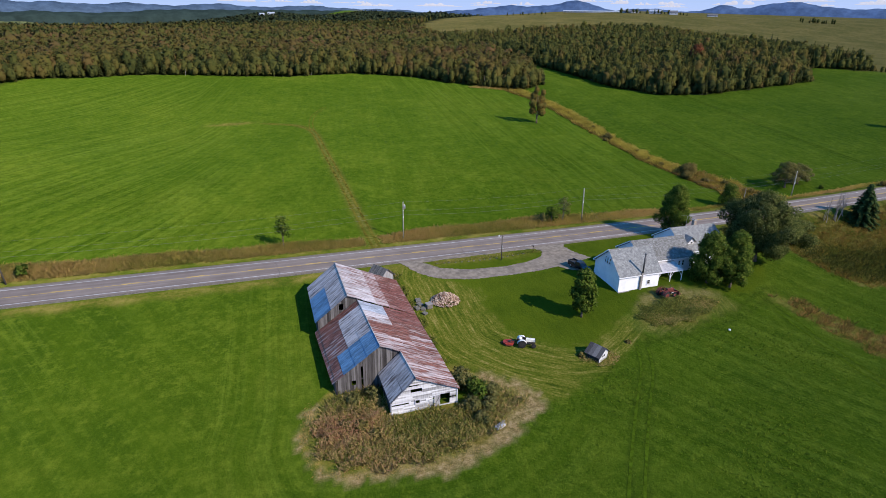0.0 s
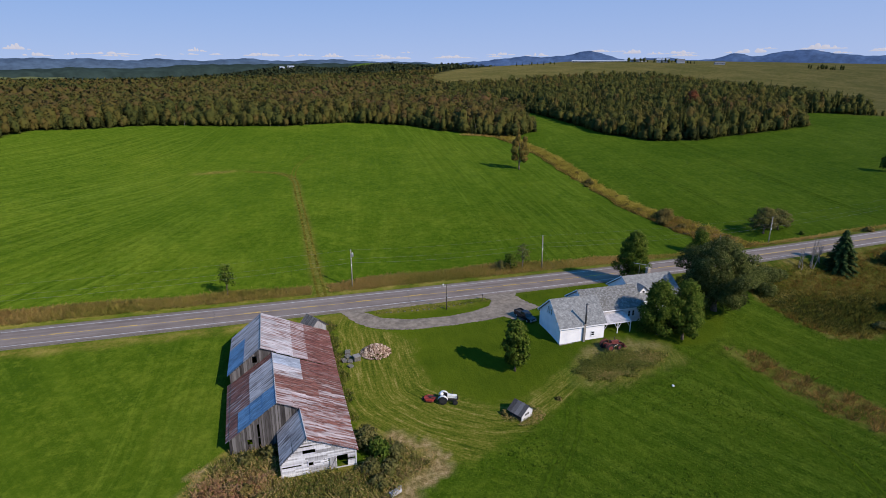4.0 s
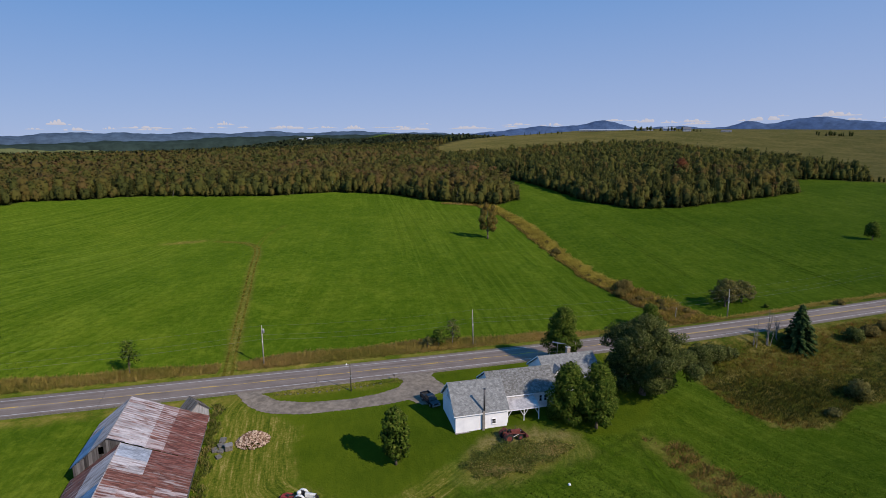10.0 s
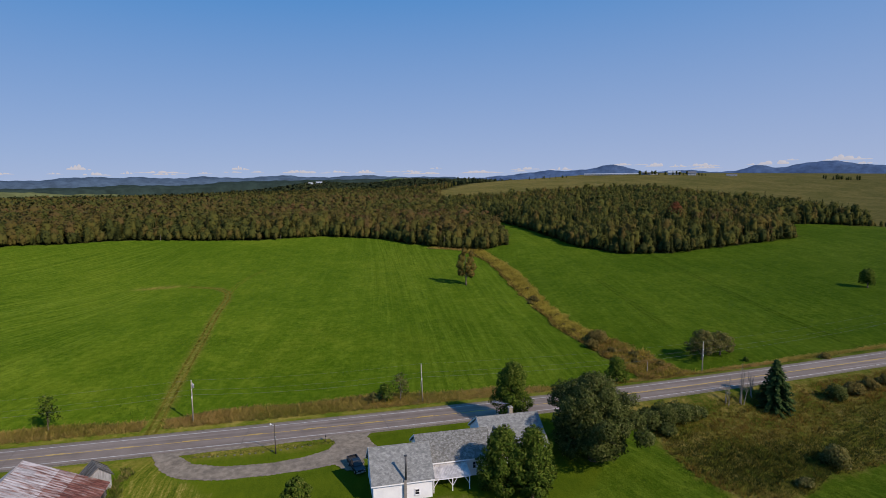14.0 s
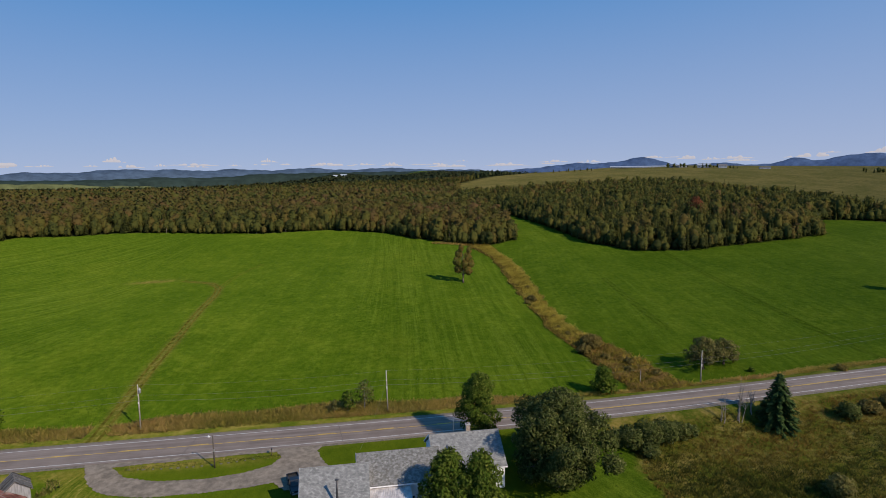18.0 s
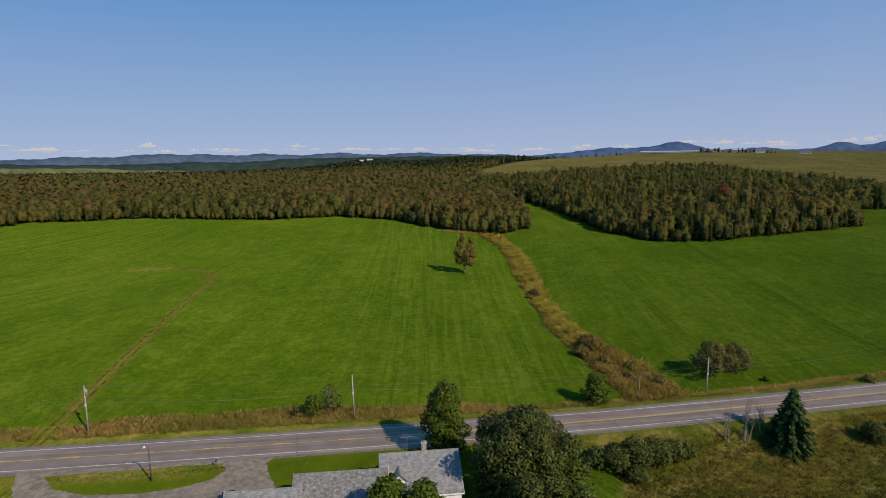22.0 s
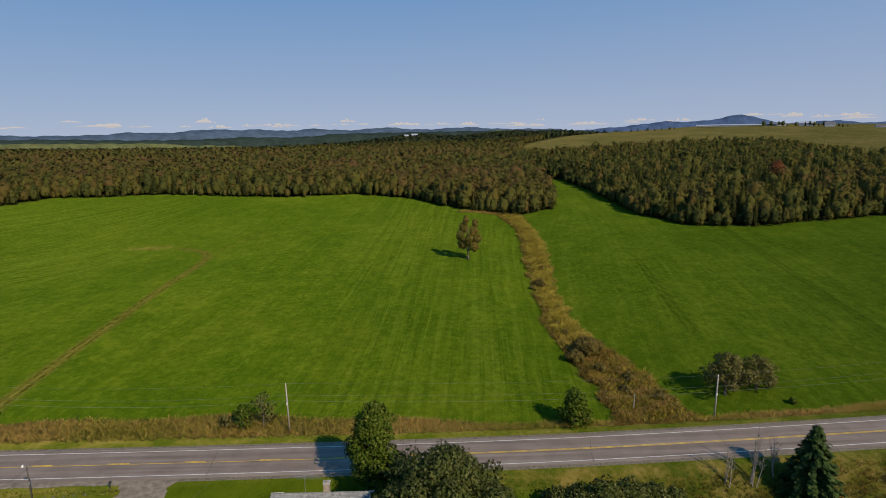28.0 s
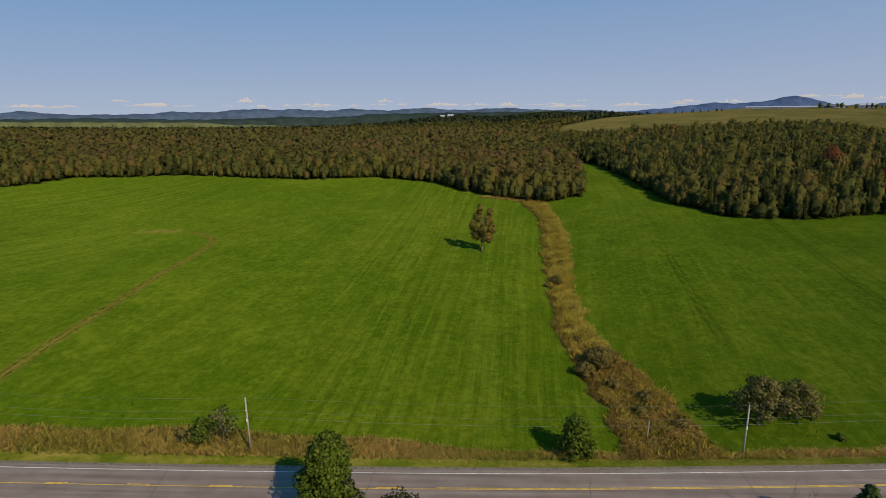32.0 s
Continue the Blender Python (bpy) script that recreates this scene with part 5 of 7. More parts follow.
FLUE = plain("sooty metal flue", (0.09, 0.09, 0.095), 0.5, 0.6, 0.3, 5.0)
BRICK = plain("pale chimney brick", (0.30, 0.25, 0.21), 0.9, 0, 0.35, 6.0)
CONCRETE = plain("grey foundation", (0.33, 0.32, 0.30), 0.95, 0, 0.25, 2.0)

HX, HY, HZ = 51.0, -33.0, -1.3
house = thing("farmhouse", (HX, HY, HZ), "long white clapboard farmhouse with grey shingle roofs in three stepped sections", "house")


def hp(x, y, z):
    return (x - HX, y - HY, z - HZ)


def gabled(x0, x1, ys, yn, foot, eave_s, eave_n, ridge_y, ridge, roof_mat, over=0.35, bare_east=False):
    """Walls and roof of one section whose ridge runs east and west."""
    for name, (a, b), top in (("wall", ((x0, ys), (x1, ys)), eave_s), ("wall", ((x1, yn), (x0, yn)), eave_n)):
        lo, hi = foot, top
        y = a[1]
        t = 0.09 if y == ys else -0.09
        part(name, Geo().box(hp((x0 + x1) / 2, y + t, (lo + hi) / 2), (x1 - x0, 0.18, hi - lo)), CLAP, house)
    for x, t in ((x0, 0.09), (x1, -0.09)):
        s = Geo()
        ring = [(ys + 0.18, foot), (yn - 0.18, foot), (yn - 0.18, eave_n), (ridge_y, ridge - 0.12), (ys + 0.18, eave_s)]
        pts = [hp(x + t - 0.09, y, z) for y, z in ring] + [hp(x + t + 0.09, y, z) for y, z in ring]
        s.add(pts, [(0, 1, 2, 3, 4), (9, 8, 7, 6, 5)] + [(i, 5 + i, 5 + (i + 1) % 5, (i + 1) % 5) for i in range(5)])
        part("gable_wall", s, CLAP, house)
    roof = []
    for y, e in ((ys, eave_s), (yn, eave_n)):
        k = (ridge - e) / (ridge_y - y)
        yo = y + (-over if y < ridge_y else over)
        eo = ridge + k * (yo - ridge_y)
        cor = [hp(x0 - over, yo, eo + 0.1), hp(x1 + over, yo, eo + 0.1), hp(x1 + over, ridge_y, ridge + 0.1), hp(x0 - over, ridge_y, ridge + 0.1)]
        if y > ridge_y:
            cor = [cor[1], cor[0], cor[3], cor[2]]
        r = part("roof", Geo().slab(cor, 0.14), roof_mat, house, "grey shingle roof slope")
        roof.append(r)
        part("fascia", Geo().box(hp((x0 + x1) / 2, yo, eo - 0.06), (x1 - x0 + 2 * over, 0.05, 0.2)), TRIM, r)
        for x in (x0 - over,) if bare_east else (x0 - over, x1 + over):
            part("rake_board", Geo().slab([hp(x - 0.03, yo, eo + 0.02), hp(x + 0.03, yo, eo + 0.02), hp(x + 0.03, ridge_y, ridge + 0.02), hp(x - 0.03, ridge_y, ridge + 0.02)], 0.2), TRIM, r)
    part("ridge_cap", Geo().rod(hp(x0 - over, ridge_y, ridge + 0.1), hp(x1 + over, ridge_y, ridge + 0.1), 0.09, 0.09, 6), roof_mat, roof[0])
    return roof


def pane_window(x, y, z, w, h, facing, parent):
    """A framed sash window in a wall that faces "s" or "w"."""
    s, bar = Geo(), 0.09
    flat = facing == "s"
    def at(u, v, d):
        return hp(x + u, y - d, z + v) if flat else hp(x - d, y + u, z + v)
    def size(a, b, c):
        return (a, c, b) if flat else (c, a, b)
    win = part("window", Geo().box(at(0, 0, 0.03), size(w, h, 0.04)), GLASS, parent, "dark window pane")
    for u in (-w / 2, w / 2):
        s.box(at(u, 0, 0.05), size(bar, h + bar, 0.08))
    for v in (-h / 2, h / 2):
        s.box(at(0, v, 0.05), size(w + bar, bar, 0.08))
    part("window_frame", s, TRIM, win)
    part("sash_bar", Geo().box(at(0, 0, 0.055), size(w, 0.045, 0.05)), TRIM, win)
    part("window_sill", Geo().box(at(0, -h / 2 - 0.08, 0.09), size(w + 0.25, 0.06, 0.18)), TRIM, win)


gabled(35.3, 45.2, -40.3, -31.3, -1.45, 2.7, 2.95, -35.9, 6.75, ROOF_A, bare_east=True)
gabled(44.0, 57.3, -36.2, -27.0, -1.4, 3.2, 3.2, -31.5, 6.15, ROOF_B)
gabled(56.6, 68.4, -34.4, -23.6, -1.3, 3.5, 3.5, -28.9, 7.1, ROOF_A)
part("foundation", Geo().box(hp(40.2, -40.42, -1.25), (9.9, 0.3, 0.5)), GREY_WOOD, house, "bare grey sill planks")
for y in (-35.0, -35.75, -36.5):
    pane_window(35.28, y, 4.4, 0.42, 1.35, "w", house)
pane_window(42.6, -40.3, 0.45, 0.75, 0.9, "s", house)
for x in (53.7, 54.7):
    pane_window(x, -36.2, 1.7, 0.55, 1.25, "s", house)
for x in (58.6, 62.0, 65.4):
    pane_window(x, -34.4, 0.9, 0.9, 1.5, "s", house)
for x in (52.6,):
    pane_window(x, -36.2, 0.3, 0.5, 0.9, "s", house)
door = part("door", Geo().box(hp(47.2, -36.24, 0.0), (0.95, 0.08, 2.05)), GREY_WOOD, house, "plain back door under the porch roof")
part("door_handle", Geo().rod(hp(47.55, -36.3, 0.0), hp(47.55, -36.36, 0.0), 0.04), FLUE, door)
# flue with its boarded chase
chase = part("flue_chase", Geo().box(hp(40.55, -40.5, 0.75), (0.5, 0.36, 4.2), cut=0.05), GREY_WOOD, house, "boarded grey flue chase on the south wall")
part("flue_pipe", Geo().rod(hp(40.68, -40.5, 2.85), hp(40.68, -40.5, 6.95), 0.17, 0.17, 12), FLUE, chase, "tall dark metal stove pipe", True)
part("flue_cap", Geo().lathe(hp(40.68, -40.5, 6.95), (0, 0, 1), [(0, 0.17), (0.04, 0.28), (0.12, 0.28), (0.24, 0.05)], 12), FLUE, chase)
chim = part("chimney", Geo().box(hp(63.3, -28.5, 7.4), (0.75, 0.75, 1.9)), BRICK, house, "short brick chimney on the ridge")
part("chimney_cap", Geo().box(hp(63.3, -28.5, 8.38), (0.92, 0.92, 0.12), cut=0.05), CONCRETE, chim)
part("chimney_flue", Geo().rod(hp(63.3, -28.5, 8.4), hp(63.3, -28.5, 8.62), 0.2, 0.2, 10), BRICK, chim)
# gabled dormer on the east section
dormer = part("dormer", Geo().add([hp(58.3, -33.0, 3.4), hp(60.1, -33.0, 3.4), hp(60.1, -33.0, 5.0), hp(59.2, -33.0, 5.85), hp(58.3, -33.0, 5.0), hp(58.3, -30.4, 3.4), hp(60.1, -30.4, 3.4), hp(60.1, -30.4, 5.0), hp(59.2, -30.4, 5.85), hp(58.3, -30.4, 5.0)], [(0, 1, 2, 3, 4), (9, 8, 7, 6, 5), (0, 5, 6, 1), (1, 6, 7, 2), (2, 7, 8, 3), (3, 8, 9, 4), (4, 9, 5, 0)]), CLAP, house, "small white gabled dormer")
for a, b in ((58.0, 59.2), (60.4, 59.2)):
    za = 4.85
    cor = [hp(a, -33.3, za), hp(b, -33.3, 6.0), hp(b, -30.0, 6.0), hp(a, -30.0, za)]
    if a > b:
        cor = cor[::-1]
    part("dormer_roof", Geo().slab(cor[::-1], 0.1), ROOF_A, dormer)
pane_window(59.2, -33.0, 4.55, 0.62, 0.95, "s", dormer)
# porch: lean-to roof of clear sheets on a braced timber frame
POLY = plain("milky corrugated plastic", (0.42, 0.40, 0.40), 0.35, 0, 0.3, 1.2, 0.5)
porch = thing("lean_to_porch", (48.6, -37.6, -1.3), "open timber porch with a milky corrugated plastic roof", "porch")
for k in range(6):
    x = -3.1 + k * 1.1
    n, pts = 8, []
    for i in range(n + 1):
        u, z = x + 1.08 * i / n, 0.03 * (i % 2)
        pts += [(u, -2.0, 3.0 + z), (u, 1.35, 3.95 + z), (u, -2.0, 2.988 + z), (u, 1.35, 3.938 + z)]
    s = Geo().add(pts, [f for i in range(n) for a in (4 * i,) for f in ((a, a + 4, a + 5, a + 1), (a + 2, a + 3, a + 7, a + 6), (a, a + 2, a + 6, a + 4), (a + 1, a + 5, a + 7, a + 3))] + [(0, 1, 3, 2), (4 * n, 4 * n + 2, 4 * n + 3, 4 * n + 1)])
    part("roof_sheet", s, POLY, porch)
for y, z in ((-1.95, 2.9), (-0.3, 3.36), (1.2, 3.8)):
    part("purlin", Geo().box((0.2, y, z), (6.6, 0.09, 0.14)), TRIM, porch)
for k in range(7):
    part("rafter", Geo().rod((-3.1 + k * 1.1, -2.0, 2.93), (-3.1 + k * 1.1, 1.3, 3.86), 0.05, 0.05, 4), TRIM, porch)
for x in (-3.0, 0.3, 3.3):
    part("post", Geo().box((x, -1.9, 1.4), (0.13, 0.13, 2.95)), TRIM, porch)
    for d in (-0.8, 0.8):
        if -3.1 < x + d < 3.5:
            part("brace", Geo().rod((x, -1.9, 1.5), (x + d, -1.9, 2.8), 0.055, 0.055, 4), TRIM, porch)
part("deck", Geo().box((0.2, -0.35, 0.12), (6.5, 3.2, 0.14)), GREY_WOOD, porch, "grey plank porch floor")

# ---------------------------------------------------------------- old barn
def barn_boards(name, lo, mid, hi, streak=1.0):
    m, nt, p = mat_base(name, 0.95, 0, 0.15)
    v = here(nt, 1, 1, 0.12)
    f = calc(nt, "ADD", calc(nt, "MULTIPLY", noise_of(nt, 5.0, 5, v), 0.5), calc(nt, "MULTIPLY", chance(nt), 0.5))
    nt.links.new(ramp_of(nt, f, [(0.22, lo), (0.5, mid), (0.8, hi)]), p.inputs["Base Color"])
    relief(nt, p, noise_of(nt, 22, 3, v), 0.5, 0.02)
    return m


def tin(name, base, rust, amount, streak_turn=0.0, metal=0.15, tone=0.35):
    """Corrugated sheet: bare colour, rust in streaks down the slope, sheets that differ."""
    m, nt, p = mat_base(name, 0.7, metal, 0.15)
    c = nt.nodes.new("ShaderNodeNewGeometry").outputs["Position"]
    mp = nt.nodes.new("ShaderNodeMapping")
    mp.inputs["Scale"].default_value = (0.30, 1.7, 0.30)
    nt.links.new(c, mp.inputs["Vector"])
    va = mp.outputs[0]
    streak = noise_of(nt, 1.5, 8, va, 0.72)
    blot = noise_of(nt, 0.5, 4, va)
    w = put(nt, "ShaderNodeTexWave", Scale=0.5, Distortion=1.2)
    w.wave_type, w.bands_direction = "BANDS", "Y"
    nt.links.new(c, w.inputs["Vector"])
    f = calc(nt, "ADD", calc(nt, "MULTIPLY", streak, 0.6), calc(nt, "ADD", calc(nt, "MULTIPLY", blot, 0.3), calc(nt, "MULTIPLY", chance(nt), tone * 0.10)))
    f = calc(nt, "ADD", f, calc(nt, "MULTIPLY", calc(nt, "SUBTRACT", w.outputs["Fac"], 0.5), 0.05))
    k = ramp_of(nt, f, [(0.66 - amount * 0.36, (0, 0, 0)), (0.76 - amount * 0.36, (1, 1, 1))])
    bare = ramp_of(nt, calc(nt, "ADD", calc(nt, "MULTIPLY", noise_of(nt, 3.0, 6, va, 0.7), 0.85), calc(nt, "MULTIPLY", chance(nt), 0.15)), [(0.38, tuple(q * 0.58 for q in base)), (0.62, tuple(min(1, q * 1.35) for q in base))])
    red = ramp_of(nt, noise_of(nt, 2.2, 4, va), [(0.4, tuple(q * 0.6 for q in rust)), (0.62, tuple(q * 1.5 for q in rust))])
    nt.links.new(mix(nt, k, bare, red), p.inputs["Base Color"])
    relief(nt, p, streak, 0.3, 0.02)
    return m


GREY_BOARDS = barn_boards("weathered barn boards", (0.035, 0.032, 0.032), (0.093, 0.087, 0.087), (0.196, 0.189, 0.189))
WHITE_BOARDS = barn_boards("peeling white boards", (0.23, 0.23, 0.24), (0.50, 0.51, 0.545), (0.74, 0.755, 0.80))
RUST = (0.175, 0.072, 0.054)
TIN_GREY = tin("streaked grey tin", (0.50, 0.445, 0.425), (0.150, 0.120, 0.108), 0.60, 0, 0.0)
TIN_PALE = tin("pale bare tin", (0.52, 0.48, 0.48), (0.200, 0.110, 0.090), 0.60)
TIN_RUST = tin("rusted tin", (0.46, 0.38, 0.36), RUST, 0.86)
TIN_DEEP = tin("deeply rusted tin", (0.40, 0.29, 0.265), (0.165, 0.064, 0.050), 0.86)
TIN_MIXED = tin("half-rusted tin", (0.54, 0.46, 0.45), RUST, 0.72)
TIN_BLUE = tin("blue painted tin", (0.100, 0.205, 0.320), RUST, -0.5, 0, 0.0, 0.1)
TIN_SILVER = tin("new silver tin", (0.40, 0.43, 0.48), RUST, 0.16, 0, 0.35, 0.2)
# Near-black colour holds the shade of the inside, on floor and openings.
DARK = plain("interior shade black", (0.02, 0.018, 0.016), 0.95, 0, 0.2)
BX, BY, BZ = -17.0, -44.0, -2.6
barn = thing("old_barn", (BX, BY, BZ), "large weathered barn with patched rusty tin roofs in three sections", "barn")


def bp(x, y, z):
    return (x - BX, y - BY, z - BZ)


def board_wall(name, a, b, top, mat, seed, wide=0.34, gap=0.035, foot=None, holes=(), label="", level=False, thick=0.05):
    """Upright boards from a to b on the plan; top(u) is the height at u metres along. Holes: (u0, u1, z0, z1)."""
    r = random.Random(seed)
    length = math.hypot(b[0] - a[0], b[1] - a[1])
    ux, uy = (b[0] - a[0]) / length, (b[1] - a[1]) / length
    turn = math.degrees(math.atan2(uy, ux))
    low = min(top(0.2), top(length - 0.2)) - 0.5
    girt = Geo().box(bp((a[0] + b[0]) / 2 - uy * 0.08, (a[1] + b[1]) / 2 + ux * 0.08, low), (length - 0.3, 0.08, 0.15), turn)
    wall = part(name, girt, mat, barn, label)
    u = 0.0
    while u < length - 0.02:
        w = min(wide * r.uniform(0.75, 1.25), length - u)
        x, y = a[0] + ux * (u + w / 2), a[1] + uy * (u + w / 2)
        z0 = (g(x, y) if foot is None else foot) - 0.1
        z1 = top(u + w / 2) - r.uniform(0, 0.06)
        spans = [(z0, z1)]
        for h0, h1, q0, q1 in holes:
            if h0 < u + w / 2 < h1:
                spans = [(p, q) for lo, hi in spans for p, q in ((lo, min(hi, q0)), (max(lo, q1), hi)) if q - p > 0.05]
        for lo, hi in spans:
            if r.random() < 0.03 and hi - lo > 1.5:
                hi -= r.uniform(0.3, 0.9)
            part("board", Geo().box(bp(x + r.uniform(-0.012, 0.012), y + r.uniform(-0.012, 0.012), (lo + hi) / 2), (w - gap * r.uniform(0.3, 1.2), thick, hi - lo), turn + r.uniform(-0.4, 0.4)), mat, wall)
        u += w
    return wall


def siding_wall(name, a, b, top, foot, mat, seed, holes=(), label=""):
    """Level boards, some lost."""
    r = random.Random(seed)
    length = math.hypot(b[0] - a[0], b[1] - a[1])
    ux, uy = (b[0] - a[0]) / length, (b[1] - a[1]) / length
    turn = math.degrees(math.atan2(uy, ux))
    wall = part(name, Geo().box(bp((a[0] + b[0]) / 2, a[1] + 0.12, foot + 0.15), (length - 0.3, 0.12, 0.3), turn), mat, barn, label)
    z = foot
    peak = max(top(u) for u in np.linspace(0, length, 40))
    while z < peak:
        w = 0.24 * r.uniform(0.85, 1.15)
        us = [u for u in np.arange(0, length, 0.1) if top(u) > z + w * 0.5]
        if us:
            u = us[0]
            while u < us[-1]:
                run = min(r.uniform(1.6, 3.6), us[-1] + 0.1 - u)
                cut = False
                for h0, h1, q0, q1 in holes:
                    if q0 < z + w / 2 < q1 and u < h1 and u + run > h0:
                        if u < h0 - 0.05:
                            run = h0 - u
                        else:
                            u, cut = h1, True
                        break
                if cut:
                    continue
                if r.random() > 0.02:
                    m = u + run / 2
                    part("board", Geo().box(bp(a[0] + ux * m, a[1] + uy * m, z + w / 2), (run - 0.015, 0.045, w - 0.015), turn + r.uniform(-0.3, 0.3)), mat, wall)
                u += run
        z += w
    return wall


def lerp(a, b, t):
    return a + (b - a) * t


def tin_slope(ridge0, ridge1, eave0, eave1, nx, ny, pick, seed, over=0.12, skip=()):
    """A roof slope of nx sheets along the ridge and ny courses down; pick(i, j) names each sheet's tin."""
    r = random.Random(seed)
    R0, R1, E0, E1 = (Vector(bp(*p)) for p in (ridge0, ridge1, eave0, eave1))
    slope = part("roof_slope", Geo().slab([R0 - Vector((0, 0, 0.10)), R1 - Vector((0, 0, 0.10)), (R1.lerp(E1, 0.02)) - Vector((0, 0, 0.10)), R0.lerp(E0, 0.02) - Vector((0, 0, 0.10))], 0.05), GREY_BOARDS, barn, "patched tin roof slope")
    battens = Geo()
    for j in range(9):
        t = (j + 0.5) / 9
        battens.rod(R0.lerp(E0, t) - Vector((0, 0, 0.09)), R1.lerp(E1, t) - Vector((0, 0, 0.09)), 0.06, 0.06, 4)
    part("purlins", battens, GREY_BOARDS, slope)
    lie = (R1 - R0).cross(E0 - R0).normalized()
    if lie.z < 0:
        lie = -lie
    shared = {}
    for i in range(nx):
        for j in range(ny):
            if (i, j) in skip:
                continue
            a, b = i / nx, (i + 1) / nx
            c, d = j / ny, (j + 1) / ny + 0.02
            mid = (R0.lerp(R1, (a + b) / 2)).lerp(E0.lerp(E1, (a + b) / 2), (c + d) / 2)
            mat = pick(i, j)
            key = (mat.name, j)
            if key not in shared:
                w, l = (R1 - R0).length / nx + 0.03, (E0 - R0).length * (d - c)
                s, n = Geo(), 6
                for k in range(n):
                    y0, y1 = -w / 2 + w * k / n, -w / 2 + w * (k + 1) / n
                    z0, z1 = 0.018 * (k % 2), 0.018 * ((k + 1) % 2)
                    s.add([(-l / 2, y0, z0), (l / 2, y0, z0), (l / 2, y1, z1), (-l / 2, y1, z1)], [(0, 1, 2, 3)])
                shared[key] = s.mesh("tin_sheet", mat)
            down = ((E0 - R0)).normalized()
            across = lie.cross(down)
            m = Matrix((down, across, lie)).transposed().to_4x4()
            m = Matrix.Translation(mid + lie * (0.008 * (ny - j) + r.uniform(0, 0.008))) @ m @ Matrix.Rotation(radians(r.uniform(-0.35, 0.35)), 4, "Z") @ Matrix.Rotation(radians(r.uniform(-0.25, 0.25)), 4, "Y")
            part("tin_sheet", shared[key], mat, slope, at=m)
    return slope


# back section, ridge north to south
RB0, RB1 = (-20.5, -26.2, 6.55), (-20.35, -40.1, 6.15)
WB0, WB1 = (-26.0, -26.2, 2.15), (-26.0, -39.7, 1.55)
EB0, EB1 = (-8.4, -25.5, 1.0), (-8.25, -40.1, 0.55)
rr = random.Random(5)
tin_slope(RB0, RB1, WB0, WB1, 16, 2, lambda i, j: TIN_BLUE if i >= 6 and j == 1 else TIN_GREY, 41)
tin_slope(RB0, RB1, EB0, EB1, 16, 5, lambda i, j: TIN_PALE if j < 2 else (TIN_MIXED if j == 2 else rr.choice((TIN_DEEP, TIN_DEEP, TIN_RUST))), 42)
# front section, a little lower and further east
RF0, RF1 = (-18.6, -40.0, 5.0), (-18.0, -55.5, 4.85)
WF0, WF1 = (-26.1, -39.5, -0.35), (-25.2, -55.3, -0.5)
EF0, EF1 = (-8.25, -40.1, 0.5), (-7.9, -55.5, -0.05)


def front_west(i, j):
    if i >= 12 and j < 3:
        return TIN_BLUE
    return TIN_GREY if (j < 2 and i > 1) else TIN_RUST


tin_slope(RF0, RF1, WF0, WF1, 18, 4, front_west, 43)
tin_slope(RF0, RF1, EF0, EF1, 18, 5, lambda i, j: TIN_SILVER if j < 2 and i < 4 else (TIN_PALE if j < 2 and i < 8 else (TIN_DEEP if i < 5 else (TIN_MIXED if i > 12 or (j > 2 and i > 9) else TIN_RUST))), 44)
# annex at the south end
RA0, RA1 = (-14.9, -55.5, 3.35), (-14.3, -62.2, 2.75)
WA0, WA1 = (-18.3, -55.2, -0.15), (-18.1, -62.0, -0.95)
EA0, EA1 = (-7.9, -55.5, -0.05), (-7.65, -62.1, -0.3)
tin_slope(RA0, RA1, WA0, WA1, 8, 2, lambda i, j: TIN_GREY, 45)
tin_slope(RA0, RA1, EA0, EA1, 8, 4, lambda i, j: TIN_MIXED, 46)
# a strip between the annex and the ridge of the front section
for nm, a, b in (("ridge_cap", RB0, RB1), ("ridge_cap", RF0, RF1), ("ridge_cap", RA0, RA1)):
    a, b = Vector(bp(*a)), Vector(bp(*b))
    part(nm, Geo().rod(a + Vector((0, 0, 0.05)), b + Vector((0, 0, 0.05)), 0.09, 0.09, 6), TIN_GREY, barn)

# walls
board_wall("west_wall", (-25.6, -26.4), (-25.6, -39.8), lambda u: lerp(2.35, 1.75, u / 13.4), GREY_BOARDS, 51, label="weathered upright boards")
board_wall("west_wall", (-25.6, -39.8), (-24.9, -55.1), lambda u: lerp(0.1, -0.1, u / 15.3), GREY_BOARDS, 52, label="weathered upright boards")
board_wall("east_wall", (-8.7, -26.0), (-8.2, -61.8), lambda u: lerp(0.95, -0.4, u / 35.8), GREY_BOARDS, 53, label="low weathered east wall")


def gable_top(x, w, wz, rx, rz, e, ez):
    return lerp(wz, rz, (x - w) / (rx - w)) if x < rx else lerp(rz, ez, (x - rx) / (e - rx))


board_wall("north_gable", (-25.6, -26.4), (-8.7, -26.0), lambda u: gable_top(-25.6 + u, -26, 2.1, -20.5, 6.4, -8.4, 0.9), GREY_BOARDS, 54)
board_wall("upper_gable", (-25.6, -39.75), (-18.4, -39.75), lambda u: gable_top(-25.6 + u, -26, 1.5, -20.4, 6.05, -8.3, 0.45), GREY_BOARDS, 55, foot=-0.4, holes=((3.8, 4.6, 3.4, 4.6),), label="grey boards above the lower roof")
board_wall("south_gable", (-24.9, -55.1), (-10.0, -55.1), lambda u: gable_top(-24.9 + u, -25.2, -0.5, -18.0, 4.75, -7.9, -0.1), GREY_BOARDS, 56, 0.3, holes=((2.6, 3.2, -1.5, -0.7), (3.9, 4.1, -3.0, 1.6)), label="tall grey board gable with a small hatch")
